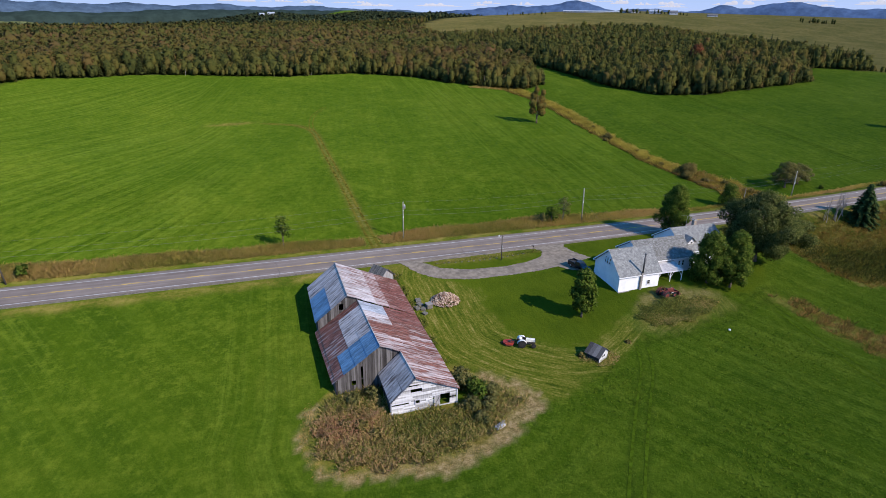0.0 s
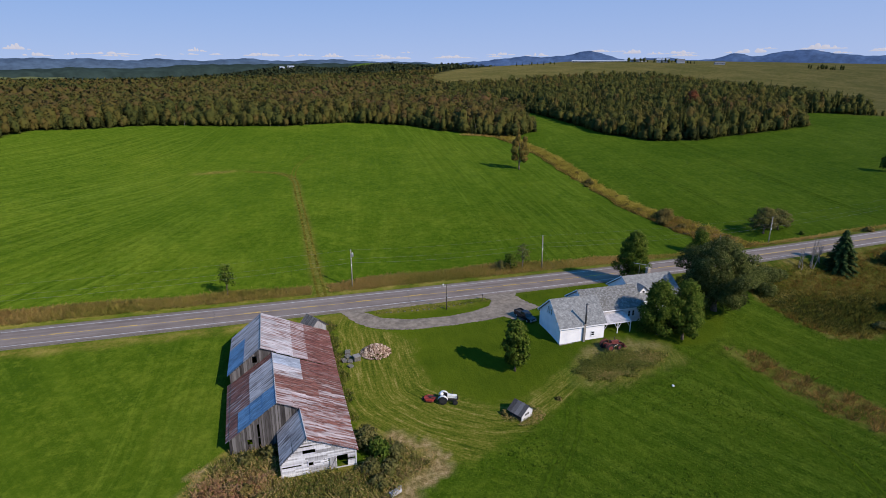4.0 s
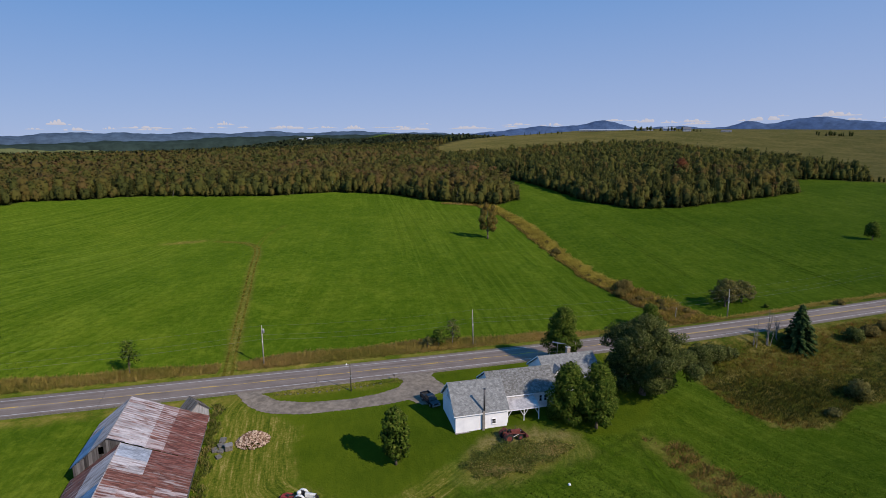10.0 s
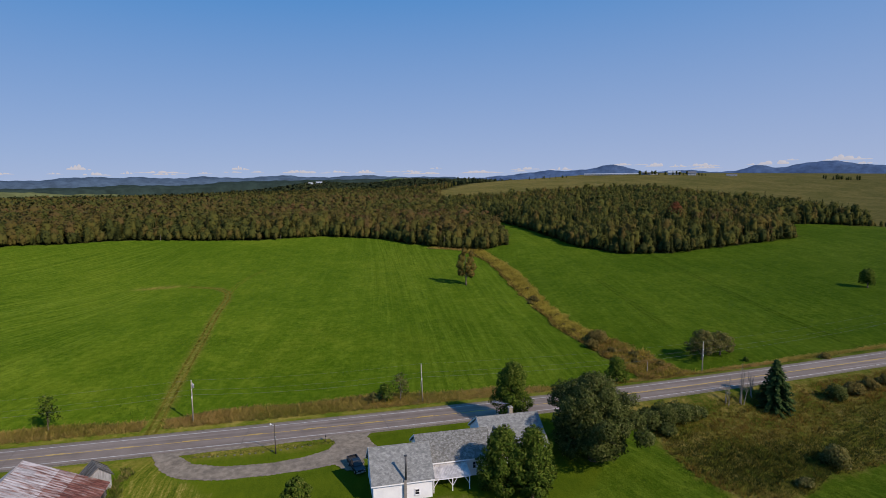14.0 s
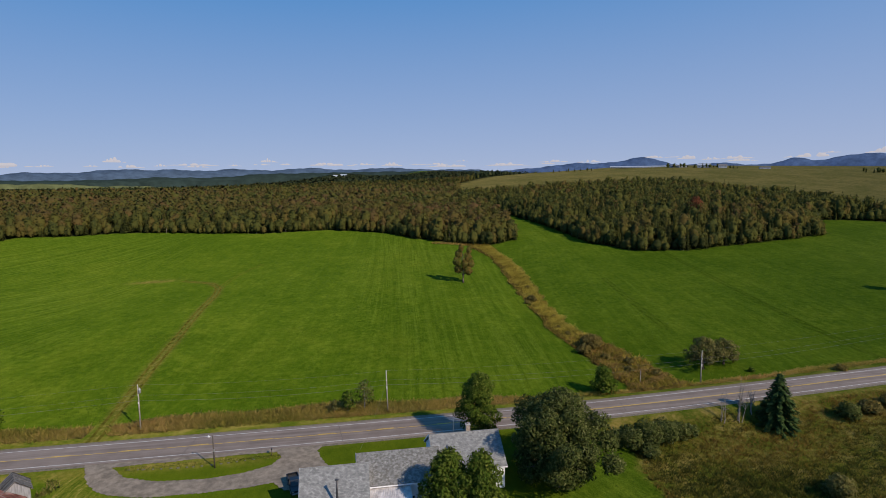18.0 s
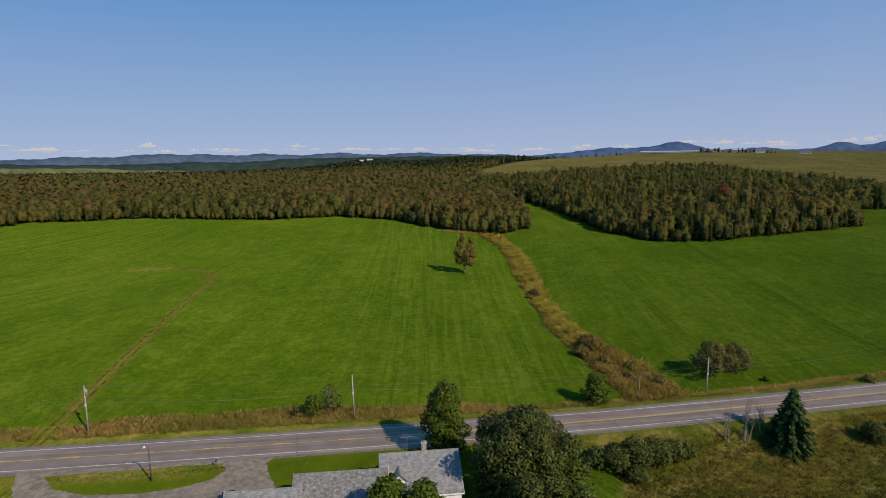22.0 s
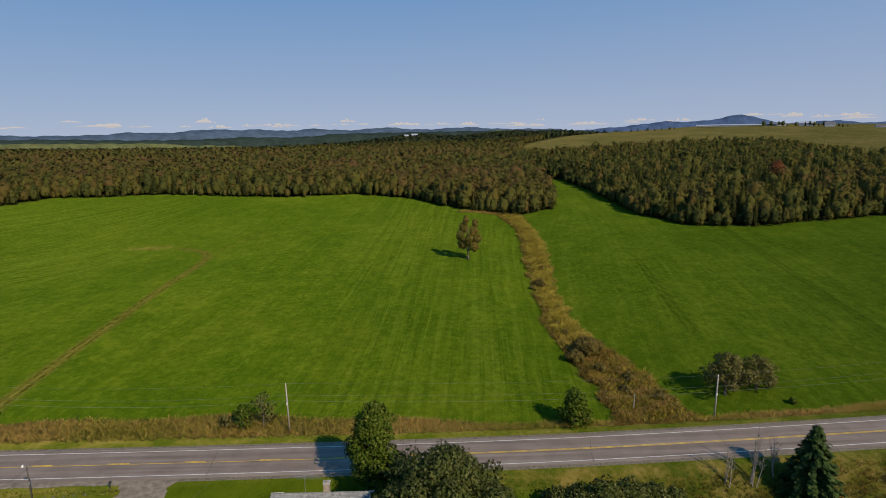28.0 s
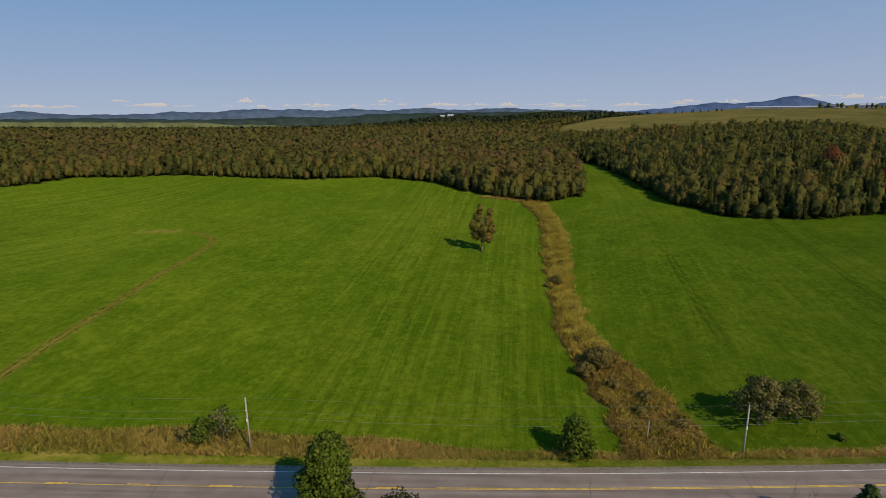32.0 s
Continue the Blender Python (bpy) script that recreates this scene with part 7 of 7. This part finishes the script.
# heap of split firewood
SPLIT, _nt, _p = mat_base("split firewood", 0.9, 0, 0.15)
_nt.links.new(ramp_of(_nt, island(_nt), [(0.1, (0.13, 0.070, 0.05)), (0.45, (0.31, 0.20, 0.135)), (0.8, (0.60, 0.46, 0.35))]), _p.inputs["Base Color"])
r, s = random.Random(77), Geo()
for k in range(900):
    a, d = r.uniform(0, 6.283), 2.75 * math.sqrt(r.random())
    top = 1.75 * max(0.0, 1 - (d / 2.85) ** 1.7)
    c = Vector((d * math.cos(a) * 1.05, d * math.sin(a), top * r.uniform(0.75, 1.0) + 0.08))
    w = Vector((r.uniform(-1, 1), r.uniform(-1, 1), r.uniform(-0.45, 0.45))).normalized() * r.uniform(0.17, 0.25)
    s.rod(c - w, c + w, r.uniform(0.07, 0.12), None, r.choice((3, 4, 5)))
heap = new("firewood_heap", s.mesh("firewood_heap", SPLIT))
heap.location = (0.0, -33.0, g(0.0, -33.0) - 0.05)
tagged(heap, "loose round heap of pale split firewood", "firewood", kind="stuff")

SLAB = plain("lichened slab", (0.14, 0.13, 0.11), 0.95, 0, 0.35, 2.5)
# concrete slabs and a bale of wire beside it
for k, (x, y, w, d, t) in enumerate(((-6.2, -34.4, 0.9, 1.2, 12), (-5.2, -31.6, 1.0, 1.3, -8), (-5.3, -33.2, 1.1, 1.1, 20), (-5.1, -34.9, 0.9, 1.0, -14), (-5.3, -36.6, 0.9, 0.9, 30))):
    sl = thing("concrete_slab", (x, y, g(x, y) - 0.03), "flat grey concrete slab lying in the grass", "slab", "slabs by the firewood", turn=t)
    part("slab", Geo().box((0, 0, 0.16), (w, d, 0.36), 0, 5, cut=0.05), SLAB, sl)
crate = thing("junk_box", (-3.9, -34.6, g(-3.9, -34.6)), "battered grey box beside the firewood heap", "box", turn=10)
part("body", Geo().box((0, 0, 0.45), (1.25, 1.15, 0.85), cut=0.1), SLAB, crate)
part("lid", Geo().box((0.03, 0.02, 0.92), (1.32, 1.2, 0.1), 4, 3, cut=0.1), GREY_WOOD, crate)
part("side_rib", Geo().box((-0.64, 0, 0.45), (0.04, 0.9, 0.08)), IRON, crate)
tank = thing("white_bucket", (49.9, -56.0, g(49.9, -56.0) - 0.03), "small upturned white tub lying in the hayfield", "tub")
part("tub", Geo().lathe((0, 0, 0), (0, 0.1, 1), [(0, 0.22), (0.03, 0.235), (0.2, 0.2), (0.23, 0.18), (0.24, 0.05)], 14), TRIM, tank)
part("rim", Geo().lathe((0, 0, 0), (0, 0.1, 1), [(0, 0.24), (0.02, 0.255), (0.04, 0.24)], 14), INSULATOR, tank)
SAND = plain("bare sand", (0.30, 0.235, 0.15), 0.95, 0, 0.25, 3.0)
pad = new("sand_patch", sheet("sand_patch", 47.0, 51.0, -42.5, -39.5, lambda a, b: np.clip(1.2 - np.hypot((a - 48.9) / 1.5, (b + 41.0) / 0.9) + 0.15 * np.sin(a * 5), 0, 1) * 1.4, 0.2, 0.03, SAND))
tagged(pad, "bare patch of pale sand in the lawn", "sand", kind="structure")
trough = thing("stone_trough", (-3.6, -68.4, g(-3.6, -68.4) - 0.05), "pale weathered plank trough in the weeds", "trough", turn=25)
part("trough", Geo().box((0, 0, 0.25), (1.7, 0.7, 0.5), cut=0.08), WHITE_BOARDS, trough)
part("plank", Geo().box((0.2, 0.1, 0.54), (1.8, 0.3, 0.06), 8), GREY_WOOD, trough)

# garden bed on the driveway island: a low row of stones
MOSSY = plain("mossy stone", (0.12, 0.12, 0.085), 0.95, 0, 0.35, 3.0)
for k in range(16):
    x = 3.6 + k * 1.42
    rk = random.Random(k)
    st = new("edging_stone", Geo().box((0, 0, 0.03), (rk.uniform(0.3, 0.6), 0.2, 0.16), rk.uniform(-20, 20), 0, 0.05).mesh("edging_stone", MOSSY))
    st.location = (x + rk.uniform(-0.3, 0.3), -16.9 - 0.9 * math.sin(k * 0.2), g(x, -17.4) + 0.02)
    tagged(st, "mossy edging stone round the roadside flower bed", "stone", "edging stones on the island")
box = thing("mailbox", (28.2, -15.9, g(28.2, -15.9)), "dark mailbox on a short wooden post", "mailbox")
part("post", Geo().box((0, 0, 0.5), (0.1, 0.1, 1.1)), POLE_DARK, box)
part("box", Geo().box((0, 0.05, 1.15), (0.22, 0.5, 0.25), cut=0.05), IRON, box)

# ---------------------------------------------------------------- far farms
FAR_ROOF = plain("far pale roof", (0.36, 0.40, 0.46), 0.6, 0.1, 0.1, 0.2, bump=0)
FAR_WALL = plain("far white wall", (0.34, 0.37, 0.42), 0.7, 0, 0.1, 0.2, bump=0)
FAR_DARK = plain("far dark roof", (0.13, 0.13, 0.14), 0.8, 0, 0.1, 0.2, bump=0)


def far_barn(x, y, long, wide, high, turn, roof, label, name="far_barn"):
    ob = thing(name, (x, y, g(x, y) - 0.3), label, "barn", "farm buildings on the skyline", turn=turn)
    part("wall", Geo().box((0, 0, high * 0.3), (long, wide, high * 0.6)), FAR_WALL, ob)
    for sgn in (-1, 1):
        q = [(-long / 2 - 0.5, sgn * (wide / 2 + 0.6), high * 0.55), (long / 2 + 0.5, sgn * (wide / 2 + 0.6), high * 0.55), (long / 2 + 0.5, 0, high), (-long / 2 - 0.5, 0, high)]
        part("roof", Geo().slab(q if sgn < 0 else q[::-1], 0.3), roof, ob)
    for sgn in (-1, 1):
        x2 = sgn * long / 2
        part("gable", Geo().add([(x2 - 0.1, -wide / 2, high * 0.6), (x2 - 0.1, wide / 2, high * 0.6), (x2 - 0.1, 0, high * 0.97), (x2 + 0.1, -wide / 2, high * 0.6), (x2 + 0.1, wide / 2, high * 0.6), (x2 + 0.1, 0, high * 0.97)], [(0, 1, 2), (5, 4, 3), (0, 3, 4, 1), (1, 4, 5, 2), (2, 5, 3, 0)]), FAR_WALL, ob)
    n = max(2, int(long / 7))
    for k in range(n):
        part("window", Geo().box((-long / 2 + long * (k + 0.5) / n, -wide / 2 - 0.08, high * 0.3), (1.6, 0.1, 1.4)), FAR_DARK, ob)
    return ob


def ahead(bearing, d):
    return 76 + d * math.sin(radians(bearing)), -92 + d * math.cos(radians(bearing))


for bearing, d, args in ((29.2, 1330, (125, 14, 4.5, -28, FAR_ROOF, "very long low barn with a pale roof on the ridge")), (32.9, 1300, (34, 12, 6, -20, FAR_DARK, "dark-roofed barn on the ridge")), (35.2, 1290, (26, 14, 9, -40, FAR_ROOF, "white barn with a pale roof on the ridge")), (36.8, 1280, (16, 12, 9, -30, FAR_DARK, "white farmhouse on the ridge")), (40.3, 1300, (20, 10, 5, -30, FAR_DARK, "low shed on the ridge"))):
    x, y = ahead(bearing, d)
    far_barn(x, y, *args)
for x, y, args in ((20, 1900, (16, 12, 11, 20, FAR_ROOF, "white farmhouse among the far woods")), (50, 1915, (22, 13, 12, -10, FAR_ROOF, "white barn among the far woods")), (-330, 1330, (20, 11, 9, 10, FAR_ROOF, "white farmhouse among the far woods")), (-120, 1750, (18, 11, 10, 0, FAR_ROOF, "white farmhouse among the far woods"))):
    far_barn(x, y, *args)
r_ = random.Random(88)
ridge_spots = [ahead(b + r_.uniform(-0.25, 0.25), d + r_.uniform(-15, 15)) for b, d in [(32.0 + 0.32 * k, 1285) for k in range(20)] + [(47.6 + 0.2 * k, 1340) for k in range(13)] + [(21.0 + 0.5 * k, 1270) for k in range(8)]]
rx_, ry_ = np.array([p[0] for p in ridge_spots]), np.array([p[1] for p in ridge_spots])
plant("ridge_trees", "scattered dark trees round the skyline farms", rx_, ry_, 5.0 + 8.0 * rnd(len(rx_), 66) * np.where(rx_ > 600, 1.0, 0.6), np.full(len(rx_), 0.12), 60, 280, 0.3)

# ---------------------------------------------------------------- tall grass and weeds
STRAW = foliage("dry verge grass", [(0.08, (0.165, 0.200, 0.026)), (0.35, (0.350, 0.285, 0.060)), (0.62, (0.520, 0.350, 0.120)), (0.9, (0.430, 0.225, 0.085))], 0.4, 0.8, 0.5)
MEADOW = foliage("wet meadow plants", [(0.08, (0.031, 0.046, 0.012)), (0.35, (0.077, 0.083, 0.015)), (0.62, (0.176, 0.127, 0.024)), (0.9, (0.185, 0.103, 0.031))], 0.3, 0.7, 0.5)
NETTLE = foliage("barn weeds", [(0.06, (0.067, 0.103, 0.020)), (0.4, (0.214, 0.215, 0.050)), (0.64, (0.456, 0.318, 0.135)), (0.92, (0.380, 0.185, 0.113))], 0.35, 0.75, 0.5)
DITCH = foliage("ditch weeds", [(0.08, (0.071, 0.096, 0.013)), (0.3, (0.194, 0.152, 0.026)), (0.5, (0.376, 0.292, 0.046)), (0.7, (0.570, 0.462, 0.084)), (0.95, (0.650, 0.538, 0.126))], 0.35, 0.7, 0.5)
RUSTY = foliage("rusty bracken", [(0.1, (0.095, 0.100, 0.020)), (0.4, (0.210, 0.135, 0.042)), (0.7, (0.340, 0.195, 0.065)), (0.95, (0.430, 0.290, 0.105))], 0.35, 0.75, 0.5)


def tufts(name, label, x, y, tall, tints, material, blades, seed, width=0.09, spread=0.35):
    """Leaning blades in clumps at the given places."""
    r = np.random.default_rng(seed)
    n = len(x)
    a = r.random((n, blades)) * 6.283
    off = r.random((n, blades)) * spread
    bx, by = x[:, None] + off * np.cos(a), y[:, None] + off * np.sin(a)
    bz = np.repeat(G(x, y)[:, None], blades, 1) - 0.06
    h = tall[:, None] * r.uniform(0.6, 1.15, (n, blades))
    lean = r.uniform(0.25, 0.95, (n, blades)) * h
    la = a + r.normal(size=(n, blades)) * 0.7
    tx, ty, tz = bx + lean * np.cos(la), by + lean * np.sin(la), bz + h
    wa = r.random((n, blades)) * 6.283
    w = width * r.uniform(0.7, 1.4, (n, blades))
    wx, wy = w * np.cos(wa), w * np.sin(wa)
    p = np.stack([np.stack([bx - wx, by - wy, bz], -1), np.stack([bx + wx, by + wy, bz], -1), np.stack([tx + wx * 0.35, ty + wy * 0.35, tz], -1), np.stack([tx - wx * 0.35, ty - wy * 0.35, tz - 0.1 * h], -1)], 2).reshape(-1, 3)
    t = np.repeat(np.clip(tints[:, None] + 0.12 * r.normal(size=(n, blades)), 0, 1).ravel(), 4)
    q = p.reshape(-1, 4, 3)
    lie = unit(np.cross(q[:, 1] - q[:, 0], q[:, 3] - q[:, 0]))
    lie = unit(lie * np.where(lie[:, 2:] < 0, -1, 1) + np.array([0, 0, 0.5]))
    ob = new(name, quick_mesh(name, p, np.arange(len(p)).reshape(-1, 4), material, {"tint": t, "lie": np.repeat(lie, 4, axis=0)}))
    return tagged(ob, label, "grass", kind="stuff")


def tangle(name, label, x, y, tall, tints, material, leaves, seed, size=0.13):
    """Leafy weeds: small leaves heaped to the given heights."""
    r = np.random.default_rng(seed)
    n = len(x) * leaves
    cx = np.repeat(x, leaves) + r.normal(size=n) * 0.28
    cy = np.repeat(y, leaves) + r.normal(size=n) * 0.28
    cz = G(cx, cy) + np.repeat(tall, leaves) * (0.15 + 0.85 * r.random(n) ** 0.6)
    c = np.stack([cx, cy, cz], -1)
    nrm = r.normal(size=(n, 3)) * 0.7 + np.array([0.12, -0.18, 1.15])
    nrm /= np.linalg.norm(nrm, axis=1, keepdims=True)
    a = np.cross(nrm, r.normal(size=(n, 3)))
    a /= np.linalg.norm(a, axis=1, keepdims=True) + 1e-9
    b = np.cross(nrm, a)
    s = size * (0.6 + 0.8 * r.random((n, 1)))
    p = np.stack([c - a * s, c - b * s * 0.5 - nrm * s * 0.25, c + a * s, c + b * s * 0.5 - nrm * s * 0.25], 1).reshape(-1, 3)
    t = np.repeat(np.clip(np.repeat(tints, leaves) + 0.10 * r.normal(size=n), 0, 1), 4)
    ob = new(name, quick_mesh(name, p, np.arange(4 * n).reshape(-1, 4), material, {"tint": t, "lie": np.repeat(nrm, 4, axis=0)}))
    return tagged(ob, label, "weeds", kind="stuff")


def patchy(x, y, k, seed):
    return 0.5 + 0.25 * np.sin(x / k + 1.7 * np.sin(y / (k * 0.8) + seed)) + 0.25 * np.sin(y / (k * 0.6) - x / (k * 1.9) + seed)


x, y = scatter(-130, 235, -6, 9, 0.52, 21, verge_zone)
t = patchy(x, y, 6.0, 1.0)
tufts("verge_grass", "tall tawny grass and seed heads along the road", x, y, 0.35 + 0.6 * rnd(len(x), 1) * np.where(x < 60, 1.0, 0.7), 0.08 + 0.66 * t + 0.15 * (rnd(len(x), 21) - 0.5), STRAW, 15, 31, 0.032, 0.5)
x, y = scatter(100, 140, -6, 206, 0.75, 22, ditch_zone)
t = patchy(x, y, 5.0, 2.0)
low = sstep((46 - y) / 12)
rim_ = sstep((np.abs(x - ditch_x(y)) - 1.2) / 2.5)
tufts("ditch_grass", "straw-coloured grass in the overgrown ditch", x, y, 0.6 + 0.7 * rnd(len(x), 2) * (0.5 + t), np.clip(0.38 + 0.42 * t + 0.2 * rim_ - 0.35 * low, 0, 0.95), DITCH, 8, 32, 0.06, 0.5)
# Taller grass added, tinted dark, to give the ditch its western shadow line.
bank = (x - ditch_x(y) < -1.8) & (ditch_zone(x - 1.1, y) < 0.6)
tufts("ditch_bank_grass", "tall grass added on the ditch's west bank, dark for its shadow line", x[bank], y[bank], 0.9 + 0.5 * rnd(int(bank.sum()), 62), 0.05 + 0.3 * t[bank], RUSTY, 14, 63, 0.05, 0.5)
for nm, lab, mat_, sel in (("ditch_weeds", "yellow goldenrod filling the upper ditch", DITCH, rnd(len(x), 61) > low), ("bracken", "rust-brown bracken spreading at the foot of the ditch", RUSTY, rnd(len(x), 61) <= low)):
    tangle(nm, lab, x[sel], y[sel], (0.4 + 1.3 * patchy(x, y, 1.6, 3.1) ** 2)[sel], np.clip(0.12 + 0.8 * patchy(x, y, 2.0, 2.6) + 0.1 * rim_, 0, 0.95)[sel], mat_, 9, 42, 0.17)
x, y = scatter(92, 215, -50, -3, 0.85, 23, lambda a, b: inside(a, b, WET, 0.5))
t = np.clip(1.5 * patchy(x, y, 8.0, 3.0) - 0.25, 0, 1)
pool = bump(x, y, 112, -38, 12, 6) + 0.7 * bump(x, y, 124, -36, 8, 5)
wrim = np.clip(1.2 - along(x, y, [(101, -20), (97, -30), (97.5, -39), (103, -46), (110, -47), (117, -46), (126, -43), (139, -42.5)]) / 2.6, 0, 1)
wt = np.clip(0.06 + 0.72 * t - 0.75 * pool + 0.22 * sstep((y + 24) / 10) + 0.6 * wrim, 0.02, 0.95)
tufts("wet_meadow", "rough wet meadow of sedge and dark rushes", x, y, 0.2 + 0.35 * rnd(len(x), 3) + 0.7 * patchy(x, y, 1.2, 2.2) ** 2 + 0.5 * pool, np.clip(wt + 0.3 * (patchy(x, y, 1.2, 2.2) - 0.45), 0.02, 0.95), MEADOW, 10, 33, 0.045, 0.5)
tangle("goldenrod", "patches of yellowing goldenrod in the wet meadow", x, y, 0.25 + 1.3 * patchy(x, y, 1.0, 1.2) ** 2, np.clip(wt + 0.05 + 0.35 * (patchy(x, y, 1.0, 1.2) - 0.45), 0, 0.9), MEADOW, 9, 43, 0.13)
def barn_plot(a, b):
    return inside(a + 0.6 * np.sin(b * 1.3), b + 0.6 * np.sin(a * 1.1), WEEDS, 4.0) - 0.68 - 0.12 * sstep((a + 10) / 8) - 0.22 * sstep((-23 - a) / 5) + 0.35 * (patchy(a, b, 1.1, 1.0) - 0.3)


x, y = scatter(-33, 5, -74, -50, 0.42, 24, lambda a, b: 0.5 + barn_plot(a, b) * (0.5 + patchy(a, b, 0.9, 2.0)))
t = patchy(x, y, 3.2, 4.0)
red = bump(x, y, -22.5, -63.5, 3.6, 2.6)
green = bump(x, y, -13.5, -66, 5.5, 2.6) + 0.8 * bump(x, y, -21.5, -58.0, 3.0, 1.6)
tan = bump(x, y, -27.5, -66, 3.2, 5.0)
wt = np.clip(0.44 + 0.34 * (t - 0.5) + 0.55 * red - 0.34 * green + 0.22 * tan, 0.02, 0.95)
tufts("barn_grass", "tall pale grass stems round the barn", x, y, 0.35 + 0.75 * rnd(len(x), 4), np.clip(wt + 0.08, 0, 1), NETTLE, 6, 34, 0.05, 0.4)
sel = rnd(len(x), 14) < 0.55 + 0.4 * red
tangle("barn_weeds", "waist-high tangle of weeds round the barn", x[sel], y[sel], (0.22 + 1.25 * patchy(x, y, 0.8, 4.6) ** 2 + 0.4 * red)[sel], np.clip(wt + 0.25 * (patchy(x, y, 0.8, 4.6) - 0.4), 0.02, 0.95)[sel], NETTLE, 12, 44, 0.13)
x, y = scatter(-33, 6, -75, -55, 0.36, 37, lambda a, b: np.clip(1.1 - np.abs(along(a, b, [(-29, -57), (-30.5, -64), (-29.5, -69.5), (-24, -71.5), (-16.8, -72.4), (-9.7, -72), (-2.6, -69), (3.2, -64.6), (2.4, -61.5)])) / np.where(a > -14, 2.0, 1.2), 0, 1) + 0.3 * (patchy(a, b, 0.7, 1.0) - 0.5))
tufts("plot_straw", "dry cut straw lying round the barn plot", x, y, 0.05 + 0.14 * rnd(len(x), 15), 0.45 + 0.4 * rnd(len(x), 16), STRAW, 7, 46, 0.03, 0.45)
x, y = scatter(30, 60, -56, -42, 0.38, 25, lambda a, b: inside(a + 0.7 * np.sin(b * 1.9), b + 0.7 * np.sin(a * 1.3), MOUND_WEEDS, 1.5) * (0.45 + patchy(a, b, 1.3, 3.3)))
tangle("mound_weeds", "dense green weeds on the low mound", x, y, 0.3 + 1.1 * patchy(x, y, 1.5, 5.5) ** 1.5, -0.06 + 0.5 * patchy(x, y, 2.6, 5.0) ** 1.6, NETTLE, 14, 35, 0.13)
x, y = scatter(66, 90, -80, -45, 0.62, 26, lambda a, b: inside(a + np.sin(b * 0.9), b + np.sin(a * 0.8), STRIP, 3.0) - 0.15 + 0.5 * (patchy(a, b, 1.5, 3.0) - 0.4))
tufts("rough_strip", "uncut strip of dull brown grass in the hayfield", x, y, 0.25 + 1.0 * patchy(x, y, 0.9, 6.0) ** 1.5, 0.08 + 0.5 * patchy(x, y, 1.3, 6.0), RUSTY, 9, 36, 0.045, 0.5)
x, y = scatter(-9.5, -5.0, -52, -18, 0.5, 27, lambda a, b: np.clip(1.2 - np.abs(a + 7.6 + 0.6 * np.sin(b)) / 1.3, 0, 1))
tufts("barn_edge_grass", "uncut grass along the east wall of the barn", x, y, 0.3 + 0.5 * rnd(len(x), 7), 0.05 + 0.45 * patchy(x, y, 3.0, 7.0), NETTLE, 12, 37, 0.035, 0.5)
x, y = scatter(3, 30, -18.2, -15.2, 0.5, 28, lambda a, b: np.clip(1.3 - np.abs(b + 16.6) / 0.9, 0, 1))
tufts("flower_bed", "low straggling flower bed beside the road", x, y, 0.15 + 0.2 * rnd(len(x), 8), 0.05 + 0.3 * patchy(x, y, 2.0, 8.0), NETTLE, 6, 38, 0.07)
x, y = scatter(95, 128, 186, 206, 0.7, 29, lambda a, b: np.clip(1.3 - np.abs(b - 201 + 0.16 * (a - 100)) / 3.0, 0, 1))
tufts("wood_edge_grass", "tawny uncut grass below the wood's edge", x, y, 0.5 + 0.6 * rnd(len(x), 9), 0.45 + 0.3 * patchy(x, y, 4.0, 9.0), STRAW, 5, 39)


# the hayfields' own growth, nearest the path
HAY = foliage("hayfield blades", [(0.1, (0.030, 0.068, 0.006)), (0.5, (0.075, 0.135, 0.010)), (0.9, (0.150, 0.190, 0.020))], 0.4, 0.8, 0.4)


def open_field(a, b):
    taken = np.maximum.reduce([inside(a, b, z, 1.0) for z in (LAWN, ISLAND, WEEDS, YARD, MOUND_WEEDS, MOUND_DRY, WET, STRIP, DRIVE)])
    house = ((a > 33) & (a < 74) & (b > -44) & (b < -22)) | ((a > -26) & (a < -7) & (b > -62.5) & (b < -25))
    return (taken < 0.4) & ~house & (np.abs(b - road_y(a)) > 7.5) & (verge_zone(a, b) < 0.3) & (ditch_zone(a, b) < 0.3)


x, y = scatter(-4, 125, -96, -15, 0.74, 30, open_field)
tufts("hay_grass", "short regrown grass and clovers of the hayfield", x, y, 0.08 + 0.22 * rnd(len(x), 10) * (0.4 + patchy(x, y, 1.1, 1.5)) * sstep((x + 8) / 25), 0.2 + 0.6 * rnd(len(x), 12), HAY, 5, 40, 0.07, 0.32)
x, y = scatter(-100, 150, 2, 62, 1.0, 31, open_field)
tufts("hay_grass", "short regrown grass of the north hayfield", x, y, 0.10 + 0.14 * rnd(len(x), 11), 0.15 + 0.6 * patchy(x, y, 3.4, 3.5), HAY, 4, 41, 0.06, 0.4)
x, y = scatter(15, 24.5, -61.5, -53.5, 0.4, 32, lambda a, b: np.clip(1.35 - np.hypot((a - 19.5) / 3.6, (b + 57.6) / 3.0), 0, 1) * (0.5 + patchy(a, b, 0.8, 1.0)) * ((np.abs(a - 19.4) > 1.2) | (np.abs(b + 57.4) > 1.0)))
tangle("shed_weeds", "brown dock and dead stalks round the little shed", x, y, 0.25 + 0.5 * patchy(x, y, 1.0, 2.0), 0.25 + 0.6 * patchy(x, y, 1.2, 6.0), NETTLE, 8, 45)
